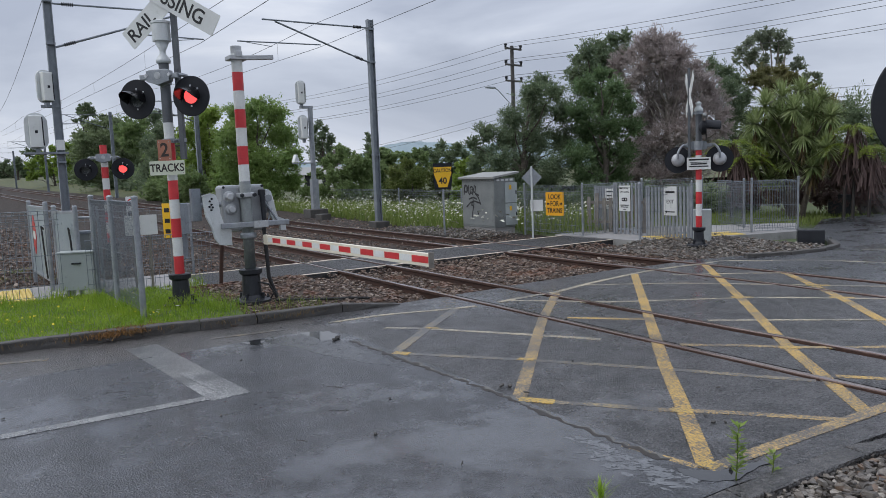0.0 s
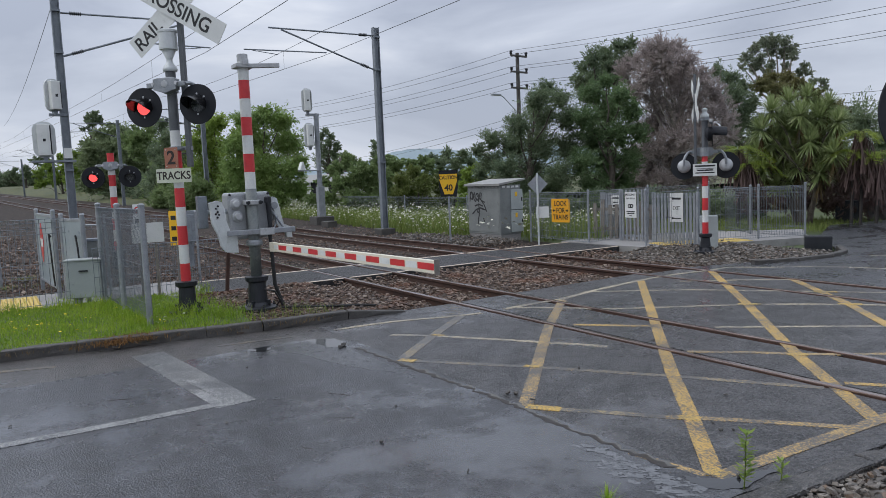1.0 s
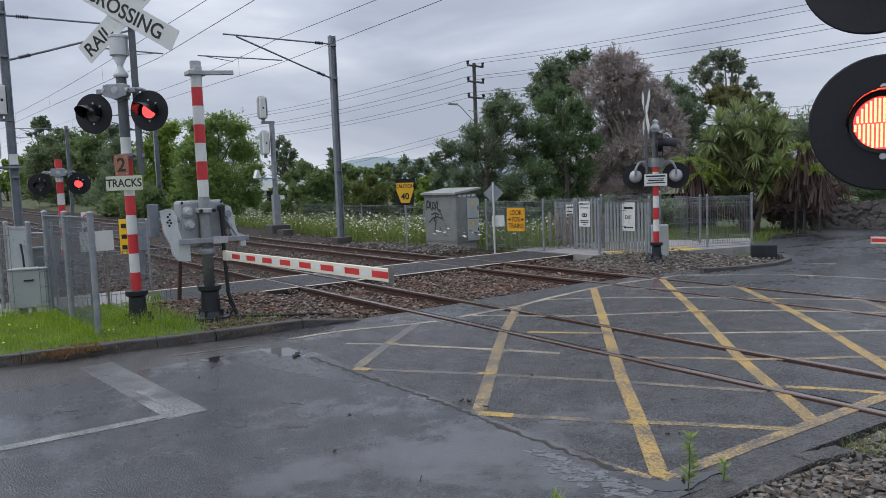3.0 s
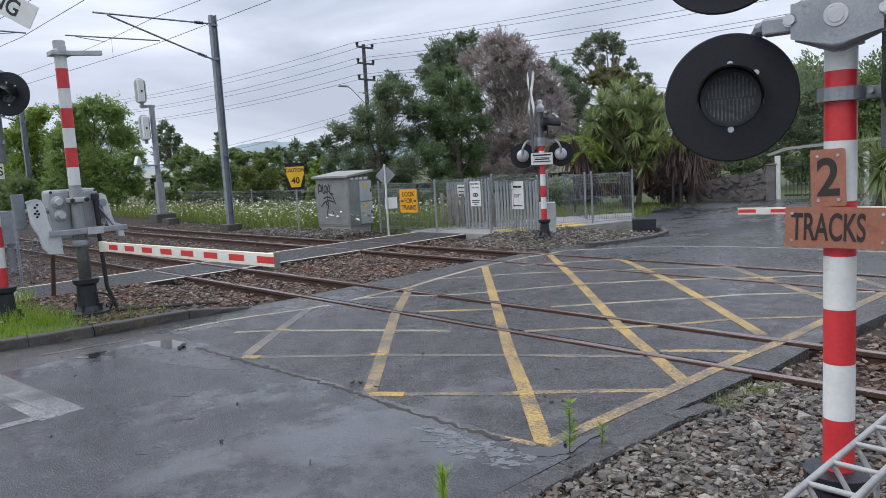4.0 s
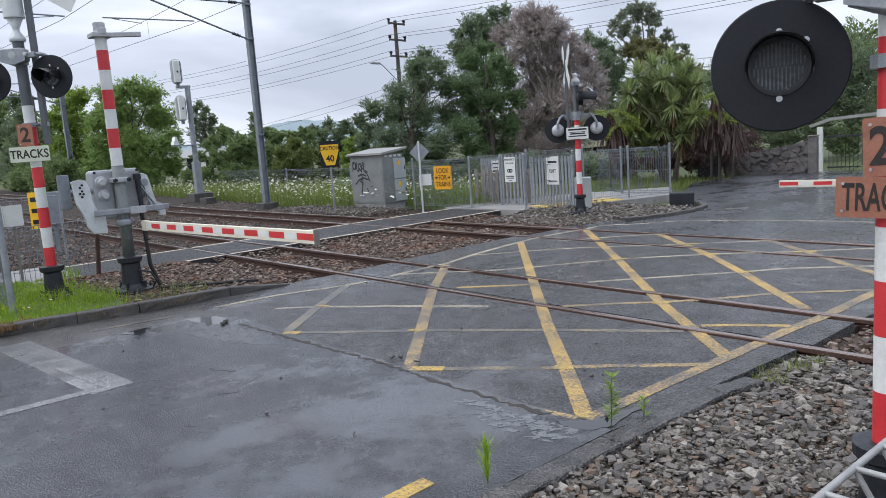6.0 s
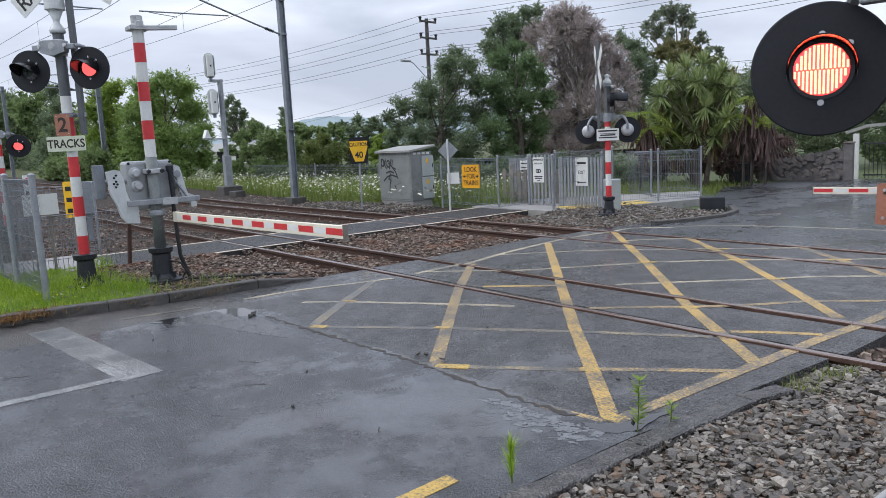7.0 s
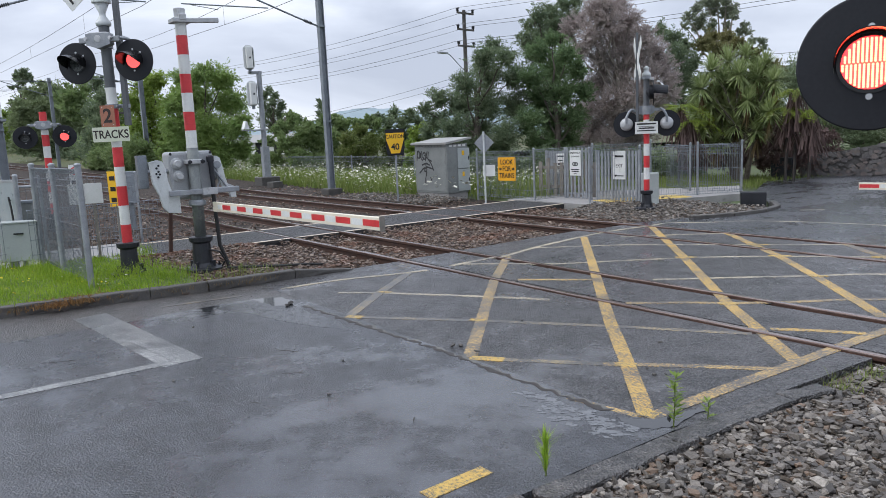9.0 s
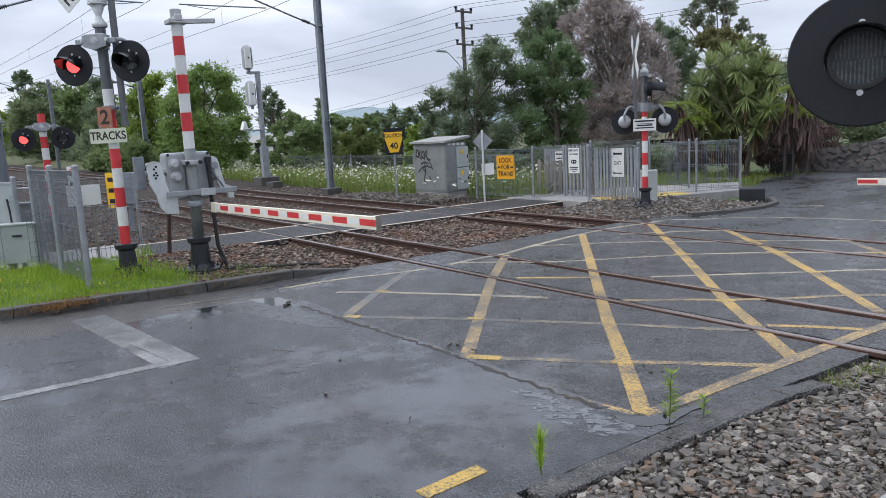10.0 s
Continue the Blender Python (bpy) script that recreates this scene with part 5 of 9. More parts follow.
def barrier(m, label, length, boom_y=0.17, boom_z=(0.94, 1.01)):
    """A half barrier: banded post, gear case with counterweights, and the lowered boom along x."""
    b = thing("level_crossing_barrier", label, "barrier", m, "barriers")
    cast_base(b, 0.50, 0.16)
    bm = bmesh.new()
    lathe(bm, [(0.083, 0.45), (0.083, 1.82)], 22)
    part("lower_post", bm, M["weathered"], b, "weathered grey-green steel tube", True)
    bands = [(1.80 + 0.271 * k, 1.80 + 0.271 * (k + 1), M["red"] if k % 2 else M["white"], "red_band" if k % 2 else "white_band") for k in range(7)]
    banded_pole(b, 0.080, bands)
    bm = bmesh.new()
    lathe(bm, [(0.079, 3.68), (0.079, 3.80), (0.065, 3.81)], 20)
    part("post_cap", bm, M["alloy"], b)
    bm = bmesh.new()
    box(bm, -0.13, 0.13, -0.135, 0.135, 3.60, 3.66, 0.008)
    box(bm, 0.02, 0.14, -0.05, 0.05, 3.63, 3.72, 0.01)
    box(bm, -0.035, 0.035, 0.05, 0.70, 3.60, 3.665, 0.008, pose(0, 0, 0, 2.5, 0, -8))
    part("top_arm", bm, M["alloy"], b, "grey cast arm")
    # gear case behind the post, in two halves
    case = None
    for y0, y1 in ((-0.33, -0.035), (-0.025, 0.33)):
        bm = bmesh.new()
        box(bm, -0.46, -0.10, y0, y1, 1.06, 1.77, 0.045)
        case = part("gear_case", bm, M["case"], b, "grey cast gear case") if case is None else part("gear_case_half", bm, M["case"], b)
    for y, z in ((-0.225, 1.60), (-0.205, 1.41)):
        bm = bmesh.new()
        lathe(bm, [(0.085, 0.0), (0.085, 0.02), (0.078, 0.03), (0.055, 0.035), (0.055, 0.085), (0.045, 0.10)], 16, (-0.10, y, z), (1, 0, 0))
        part("boss", bm, M["alloy"], b)
    for y, z in ((-0.30, 1.74), (-0.30, 1.10), (0.29, 1.74), (0.29, 1.10), (0.10, 1.74)):
        bm = bmesh.new()
        lathe(bm, [(0.020, 0.0), (0.020, 0.015), (0.014, 0.02)], 8, (-0.10, y, z), (1, 0, 0))
        part("bolt", bm, M["black_iron"], b)
    bm = bmesh.new()
    box(bm, -0.10, 0.105, -0.115, 0.125, 1.58, 1.65, 0.012)
    part("post_clamp", bm, M["alloy"], b)
    for y in (-0.09, 0.10):
        bm = bmesh.new()
        lathe(bm, [(0.034, 0.0), (0.034, 0.02), (0.026, 0.045)], 6, (0.105, y, 1.615), (1, 0, 0))
        part("bolt", bm, M["black_iron"], b)
    # counterweight plates on both sides, joined by a cross bar
    bm = bmesh.new()
    slab(bm, [(-0.635, 1.63), (-0.528, 1.655), (-0.471, 1.635), (-0.433, 1.54), (-0.411, 1.36), (-0.373, 1.20), (-0.270, 1.11), (-0.270, 0.89), (-0.430, 0.905), (-0.494, 0.99), (-0.532, 1.16), (-0.608, 1.33), (-0.627, 1.50)], -0.05, 0.02,
         pose(0.02, 0.0, 0, 90, 0, 90))
    bmesh.ops.bevel(bm, geom=bm.edges[:], offset=0.010, segments=2, affect="EDGES")
    left = part("counterweight_arm", bm, M["pale_plate"], b, "pale curved counterweight plate")
    for dy, dz in ((-0.551, 1.55), (-0.521, 1.585), (-0.528, 1.50), (-0.559, 1.47), (-0.513, 1.46), (-0.536, 1.42)):
        bm = bmesh.new()
        lathe(bm, [(0.016, 0.0), (0.016, 0.012), (0.001, 0.012)], 8, (0.035, dy, dz), (1, 0, 0))
        part("hole", bm, M["black"], left)
    bm = bmesh.new()
    slab(bm, [(0.272, 1.67), (0.370, 1.68), (0.404, 1.65), (0.443, 1.50), (0.469, 1.36), (0.494, 1.25), (0.602, 1.20), (0.614, 1.05), (0.542, 1.05), (0.533, 1.15), (0.430, 1.20), (0.391, 1.30), (0.365, 1.44), (0.340, 1.585), (0.272, 1.61)], -0.06, 0.02, pose(-0.06, 0.0, 0, 90, 0, 90))
    bmesh.ops.bevel(bm, geom=bm.edges[:], offset=0.008, segments=1, affect="EDGES")
    part("counterweight_arm", bm, M["pale_plate"], b, "pale curved counterweight plate")
    bm = bmesh.new()
    rod(bm, (0.0, 0.25, 1.68), (0.0, 0.265, 1.22), 0.040, 0.034, 14)
    lathe(bm, [(0.055, 1.60), (0.055, 1.68), (0.03, 1.70)], 14, (0.0, 0.25, 0))
    part("buffer", bm, M["black_iron"], b, "black buffer cylinder")
    bm = bmesh.new()
    rod(bm, (-0.04, 0.30, 1.50), (-0.02, 0.52, 1.14), 0.016, seg=8)
    rod(bm, (-0.06, 0.44, 1.45), (-0.05, 0.34, 1.20), 0.014, seg=8)
    lathe(bm, [(0.055, -0.05), (0.055, 0.0)], 12, (-0.02, 0.36, 1.55), (1, 0, 0))
    part("linkage", bm, M["galv"], b)
    bm = bmesh.new()
    lathe(bm, [(0.04, -0.72), (0.04, 0.48)], 14, (-0.20, 0, 1.49), (0, 1, 0))
    lathe(bm, [(0.09, 0.30), (0.09, 0.36)], 14, (-0.16, 0, 1.40), (0, 1, 0))
    part("shaft", bm, M["galv"], b)
    bm = bmesh.new()
    box(bm, -0.28, -0.16, -0.76, -0.62, 1.26, 1.74, 0.010)
    part("drive_plate", bm, M["mast"], b, "dark grey upright plate")
    bm = bmesh.new()
    box(bm, 0.09, 0.15, -0.43, 0.61, 1.135, 1.215, 0.010)
    part("cross_bar", bm, M["galv"], b)
    bm = bmesh.new()
    box(bm, 0.15, 0.165, 0.05, 0.27, 1.12, 1.225, 0.006)
    part("bar_clip", bm, M["alloy"], b)
    bm = bmesh.new()
    lathe(bm, [(0.112, 0.96), (0.125, 0.98), (0.125, 1.02), (0.108, 1.05)], 20)
    part("collar", bm, M["galv"], b)
    bm = bmesh.new()
    sweep(bm, [(0.02, 0.24, 1.22), (0.05, 0.24, 0.95), (0.05, 0.25, 0.7), (0.06, 0.26, 0.35), (0.08, 0.33, 0.12), (0.10, 0.36, 0.02)], 0.030, 8)
    part("conduit", bm, M["rubber"], b)
    bm = bmesh.new()
    sweep(bm, [(0.14, 0.06, 0.30), (0.20, 0.20, 0.26), (0.20, 0.28, 0.12), (0.14, 0.24, 0.03)], 0.014, 6)
    part("cable", bm, M["rubber"], b)
    # the boom, lowered, with red blocks on both faces
    x0, x1 = 0.20, length
    z0, z1 = boom_z
    lean = math.degrees(math.atan2(z1 - z0, x1 - x0))
    boom = part("boom", bmesh.new(), M["boom_white"], b, "white boom with red blocks")
    bm = bmesh.new()
    box(bm, 0.0, x1 - x0, -0.022, 0.022, -0.066, 0.066, 0.006)
    box(bm, -0.03, 0.16, -0.03, 0.03, -0.075, 0.07, 0.006)
    bm.to_mesh(boom.data)
    bm.free()
    boom.matrix_basis = pose(x0, boom_y, z0, 0, -lean, 0)
    at = x1 - x0 - 0.012
    while at > 0.4:
        bm = bmesh.new()
        box(bm, at - 0.315, at, -0.0245, 0.0245, -0.030, 0.036)
        part("red_block", bm, M["red"], boom)
        bm = bmesh.new()
        box(bm, at - 0.555, at - 0.335, -0.0243, 0.0243, -0.030, 0.036)
        part("white_block", bm, M["white"], boom)
        at -= 0.58
    bm = bmesh.new()
    box(bm, x1 - x0, x1 - x0 + 0.014, -0.03, 0.03, -0.078, 0.078, 0.004)
    part("end_cap", bm, M["timber"], boom)
    return b


barrier(pose(-6.525, -1.98, 0.06), "banded barrier post with grey gear case and lowered boom", 4.95, 0.20)
barrier(pose(4.2, 11.2, -0.32, 0, 0, 199.4), "banded barrier post with lowered boom across the far lane", 6.63, 0.2, (0.87, 0.94))


def ground_cable():
    bm = bmesh.new()
    sweep(bm, [(-6.28, -1.70, 0.07), (-6.05, -1.45, 0.075), (-5.95, -1.2, 0.06), (-5.7, -0.95, 0.07), (-5.62, -0.7, 0.06), (-5.4, -0.55, 0.065)], 0.018, 7)
    single("cable", bm, M["rubber"], "black cable lying loose on the gravel", "cable")


ground_cable()

# ---------- fences ----------


def roll_panel(parent, p, q, z0, z1, pitch=0.055, r=0.0040, roll=0.06, rows=None, mat="mesh"):
    """A welded mesh panel from p to q with a triangular rolled edge at top and foot."""
    p, q = Vector((*p, 0)), Vector((*q, 0))
    length = (q - p).length
    m = Matrix.Translation(p) @ Matrix.Rotation(math.atan2(q.y - p.y, q.x - p.x), 4, "Z")
    vs, ts = [], []
    sides = 8 if mat == "thick_wire" else 4

    def bar(a, b, rr):
        a, b = Vector(a), Vector(b)
        ax = (b - a).normalized()
        u = ax.orthogonal().normalized()
        v = ax.cross(u)
        base = len(vs)
        for c in (a, b):
            for k in range(sides):
                t = math.pi / 4 + k * 2 * math.pi / sides
                vs.append(m @ (c + (u * math.cos(t) + v * math.sin(t)) * rr))
        for k in range(sides):
            j = (k + 1) % sides
            ts.append((base + k, base + j, base + sides + j))
            ts.append((base + k, base + sides + j, base + sides + k))

    count = int(length / pitch)
    for k in range(count + 1):
        x = min(length, k * pitch)
        bar((x, 0, z0 + roll), (x, 0, z1 - roll), r)
        bar((x, 0, z1 - roll), (x, -roll * 0.6, z1), r)
        bar((x, -roll * 0.6, z1), (x, roll * 0.6, z1), r)
        bar((x, roll * 0.6, z1), (x, 0, z1 - roll), r)
        bar((x, 0, z0 + roll), (x, -roll * 0.6, z0), r)
        bar((x, -roll * 0.6, z0), (x, 0.0, z0 + roll * 0.3), r)
    if rows is None:
        rows = [z0 + roll, z0 + 0.24, (z0 + z1) / 2, z1 - 0.24, z1 - 0.15, z1 - roll]
    for z in rows:
        bar((0, 0, z), (length, 0, z), r * 1.15)
    for y in (-roll * 0.6, roll * 0.6):
        bar((0, y, z1), (length, y, z1), r * 1.15)
    bar((0, -roll * 0.6, z0), (length, -roll * 0.6, z0), r * 1.15)
    ob = tri_mesh("mesh_panel", np.array([v[:] for v in vs]), ts, M[mat], parent, False)
    return ob


def fence_post(parent, p, z0, z1, r=0.028):
    bm = bmesh.new()
    lathe(bm, [(r, z0), (r, z1 - 0.01), (r + 0.006, z1 - 0.01), (r + 0.006, z1 + 0.012), (r * 0.6, z1 + 0.03), (0.004, z1 + 0.035)], 12, (*p, 0))
    for z in (z0 + 0.35, z1 - 0.3):
        lathe(bm, [(0.009, 0.0), (0.009, 0.016)], 6, (p[0] + r * 0.7, p[1] - r * 0.7, z), (0.7, -0.7, 0))
    part("post", bm, M["galv"], parent, "", True).data.set_sharp_from_angle(angle=radians(35))


def fence(label, pts, z0, z1, base, posts=None, r=0.028, wire=0.0040, **kw):
    f = thing("mesh_fence", label, "fence", None, "fences")
    for p, q in zip(pts, pts[1:]):
        roll_panel(f, p, q, z0, z1 - 0.05, r=wire, **kw)
    for p in posts if posts is not None else pts:
        fence_post(f, p, base, z1, r)
    return f


FENCE = "galvanised mesh fence with rolled top"
fence(FENCE + " on the verge", [(-6.08, -3.63), (-7.60, -3.715), (-9.02, -3.80)], 0.14, 1.72, 0.02, r=0.042, pitch=0.046, wire=0.0031)
fence(FENCE + " beside the yellow paving", [(-9.06, -9.5), (-9.06, -7.2), (-9.05, -4.3)], 0.08, 1.58, -0.1, posts=[(-9.06, -9.5), (-9.06, -7.2)], pitch=0.09, r=0.032)
fence(FENCE + " between verge and footpath", [(-8.95, -3.95), (-8.93, -2.9), (-8.92, -1.88)], 0.03, 1.05, 0.0, posts=[], pitch=0.075, r=0.03)
fence(FENCE + " beyond the footpath", [(-12.2, -14), (-12.0, -9), (-11.8, -5.6)], 0.05, 1.5, -0.1, pitch=0.15)
fence(FENCE + " beside the tracks", [(-16.5, -8.5), (-14.6, -5.2), (-13.0, -3.2), (-12.0, -2.0), (-11.6, -1.6)], 0.05, 1.42, -0.1, posts=[(-16.5, -8.5), (-14.6, -5.2), (-13.0, -3.2), (-11.6, -1.6)], pitch=0.15)
# close to the camera: rolled top with thick wire
near_fence = thing("mesh_fence", "galvanised mesh fence with rolled top, close by the gravel", "fence", None, "fences")
roll_panel(near_fence, (4.280, -4.98), (4.303, -3.2), 0.05, 1.500, 0.080, 0.0037, 0.047, mat="thick_wire")
fence_post(near_fence, (4.303, -3.17), -0.1, 1.55)
# enclosure round the footpath beyond the tracks
fence(FENCE + " with an orange warning sign", [(-12.9, 8.5), (-10.2, 8.3)], 0.05, 1.42, -0.1, pitch=0.06)
fence(FENCE + " along the far footpath", [(-10.2, 8.3), (-10.4, 10.8), (-10.2, 13.2)], 0.05, 1.45, -0.1, posts=[(-10.4, 10.8), (-10.2, 13.2)], pitch=0.07)
fence(FENCE + " beside the gravel island", [(-8.33, 8.45), (-7.85, 9.8), (-7.26, 11.4), (-6.68, 12.5)], 0.06, 1.40, -0.1, pitch=0.07)
fence(FENCE + " behind the far footpath", [(-6.68, 12.5), (-8.2, 12.4), (-9.8, 13.4)], 0.06, 1.36, -0.1, posts=[(-8.2, 12.4)], pitch=0.07)
fence(FENCE + " behind the flowering weeds", [(-38, 12.5), (-26, 11.5), (-20, 11.0), (-13.2, 10.2), (-12.9, 8.5)], 0.05, 1.15, -0.1, posts=[(-26, 11.5), (-20, 11.0), (-16.6, 10.6)], pitch=0.10)


def leaning_post():
    bm = bmesh.new()
    box(bm, -0.03, 0.03, -0.03, 0.03, -0.1, 1.1, 0.004, pose(0, 0, 0, -4, 3, 0))
    single("steel_post", bm, M["rust"], "rusty leaning steel post at the end of the mesh fence", "post", m=pose(-8.86, -1.80, 0.02))


leaning_post()


def paling_gate(p, q, z0, z1, count, label, posts=True, width=0.075):
    """A swing gate of upright flat palings on two rails."""
    p, q = Vector((*p, 0)), Vector((*q, 0))
    length = (q - p).length
    g = thing("pedestrian_gate", label, "gate", Matrix.Translation(p) @ Matrix.Rotation(math.atan2(q.y - p.y, q.x - p.x), 4, "Z"), "gates")
    for z in (z0 + 0.12, z1 - 0.10):
        bm = bmesh.new()
        box(bm, 0, length, 0.006, 0.05, z - 0.022, z + 0.022, 0.004)
        part("rail", bm, M["galv"], g)
    if posts:
        for x in (0.0, length):
            bm = bmesh.new()
            box(bm, x - 0.035, x + 0.035, -0.01, 0.06, z0 - 0.1, z1 + 0.02, 0.006)
            part("stile", bm, M["galv"], g)
    bm = bmesh.new()
    box(bm, -width / 2, width / 2, -0.012, 0.006, z0, z1, 0.003)
    first = part("paling", bm, M["galv"], g)
    for k in range(count):
        ob = first if k == 0 else new("paling", first.data)
        ob.parent, ob.location = g, (length * (k + 0.7) / (count + 0.4), 0, 0)
    return g


G1 = paling_gate((-11.27, 9.8), (-10.59, 9.8), 0.08, 1.30, 7, "open grey steel gate of upright palings beside the far footpath")
G2 = paling_gate((-9.92, 9.2), (-9.04, 9.2), 0.05, 1.40, 6, "grey steel emergency gate with white notices", width=0.06)
G3 = paling_gate((-8.77, 9.2), (-7.39, 9.2), 0.05, 1.30, 12, "grey exit gate of upright palings with a white sign", width=0.07)


def notice(parent, m, w, h, bars, label, arrow=False, text="", symbol=False):
    bm = bmesh.new()
    slab(bm, round_rect(w, h, 0.015), -0.003, 0.003, upright(m))
    plate = part("notice", bm, M["sign_white"], parent, label)
    for x, z, bw, bh in bars:
        bm = bmesh.new()
        box(bm, x - bw / 2, x + bw / 2, -0.007, -0.0035, z - bh / 2, z + bh / 2, 0, m)
        part("print", bm, M["letter"], plate)
    for t, z, s in text if text else ():
        words(t, s, M["letter"], plate, m @ pose(0, -0.0045, z), "lettering", 0.85, 0.001)
    if arrow:
        bm = bmesh.new()
        slab(bm, [(-0.16, 0), (-0.10, 0.035), (-0.10, 0.012), (0.14, 0.012), (0.14, -0.012), (-0.10, -0.012), (-0.10, -0.035)], -0.002, 0.002, upright(m @ pose(0, -0.005, -h / 2 + 0.09)))
        part("arrow", bm, M["letter"], plate)
    if symbol:
        bm = bmesh.new()
        slab(bm, round_rect(0.20, 0.10, 0.048, 6), -0.002, 0.002, upright(m @ pose(0, -0.005, -0.03)))
        part("symbol", bm, M["letter"], plate)
        bm = bmesh.new()
        for x in (-0.045, 0.045):
            slab(bm, [(x + 0.022 * math.cos(k), 0.022 * math.sin(k)) for k in np.linspace(0, 2 * math.pi, 12, False)], -0.001, 0.001, upright(m @ pose(0, -0.008, -0.03)))
        part("symbol_dots", bm, M["sign_white"], plate)
    return plate


notice(G2, pose(0.41, -0.03, 1.0, 0, 0, 0), 0.40, 0.68, [(0, -0.18, 0.30, 0.025), (0, -0.23, 0.26, 0.025), (0, -0.29, 0.10, 0.02)], "white notice with black words and a release symbol",
       text=[("EMERGENCY", 0.27, 0.075), ("GATE RELEASE", 0.17, 0.055)], symbol=True)
notice(G1, pose(0.62, -0.03, 0.95, 0, 0, 0), 0.32, 0.58, [(0, 0.2, 0.24, 0.04), (0, 0.08, 0.2, 0.03), (0, -0.02, 0.22, 0.05), (0, -0.16, 0.22, 0.03), (0, -0.22, 0.16, 0.03)], "white notice with small black print")
notice(G3, pose(0.78, -0.03, 0.95, 0, 0, 0), 0.40, 0.72, [(0, 0.22, 0.28, 0.05)], "white notice with an arrow", arrow=True, text=[("EXIT", -0.02, 0.13)])


def orange_sign():
    s = thing("warning_sign", "orange sign with black words and arrows on the mesh fence", "sign", pose(-11.35, 8.33, 0.0, 0, 0, 8))
    bm = bmesh.new()
    slab(bm, round_rect(0.66, 0.66, 0.03), -0.004, 0.004, upright(pose(0, 0, 0.87)))
    plate = part("plate", bm, M["sign_orange"], s)
    for t, z in (("LOOK", 0.19), ("FOR", 0.0), ("TRAINS", -0.19)):
        words(t, 0.195, M["letter"], plate, pose(0, -0.007, 0.87 + z), "lettering", 0.85, 0.003)
    for sgn in (-1, 1):
        bm = bmesh.new()
        slab(bm, [(sgn * 0.29, 0), (sgn * 0.235, 0.05), (sgn * 0.235, 0.02), (sgn * 0.19, 0.02), (sgn * 0.19, -0.02), (sgn * 0.235, -0.02), (sgn * 0.235, -0.05)], -0.002, 0.002, upright(pose(0, -0.007, 0.87)))
        part("arrow", bm, M["letter"], plate)


orange_sign()


def caution_sign():
    s = thing("speed_sign", "yellow tapered speed sign on a black board and steel post", "sign", pose(-14.385, 6.57, -0.05, 0, 0, 62))
    bm = bmesh.new()
    rod(bm, (0, 0.03, -0.1), (0, 0.03, 2.1), 0.03, seg=12)
    part("post", bm, M["galv"], s)
    bm = bmesh.new()
    slab(bm, [(-0.28, 0.42), (0.28, 0.42), (0.28, -0.12), (0.24, -0.36), (-0.24, -0.36), (-0.28, -0.12)], -0.006, 0.006, upright(pose(0, 0, 1.77)))
    board = part("board", bm, M["black"], s)
    bm = bmesh.new()
    slab(bm, [(-0.27, 0.31), (0.27, 0.31), (0.27, 0.12), (0.13, -0.30), (-0.13, -0.30), (-0.27, 0.12)], -0.003, 0.003, upright(pose(0, -0.010, 1.77)))
    face = part("face", bm, M["sign_yellow"], board)
    words("CAUTION", 0.155, M["letter"], s, pose(0, -0.015, 1.97), "lettering", 0.80, 0.003)
    words("40", 0.26, M["letter"], s, pose(0, -0.015, 1.66), "lettering", 0.95, 0.006)


caution_sign()


def diamond_sign():
    s = thing("diamond_sign", "back of a bare metal diamond sign on a white post", "sign", pose(-11.95, 8.02, -0.05, 0, 0, 40))
    bm = bmesh.new()
    rod(bm, (0, -0.03, -0.1), (0, -0.03, 2.0), 0.028, seg=10)
    part("post", bm, M["pale_plate"], s)
    bm = bmesh.new()
    slab(bm, [(0.0, 0.30), (0.29, 0.0), (0.0, -0.30), (-0.29, 0.0)], -0.003, 0.003, upright(pose(0, 0, 1.68)))
    part("plate", bm, M["galv"], s)
    bm = bmesh.new()
    box(bm, -0.06, 0.30, 0.0, 0.01, 0.72, 1.04, 0.003)
    plate = part("small_plate", bm, M["sign_white"], s)


diamond_sign()

# ---------- cabinets ----------


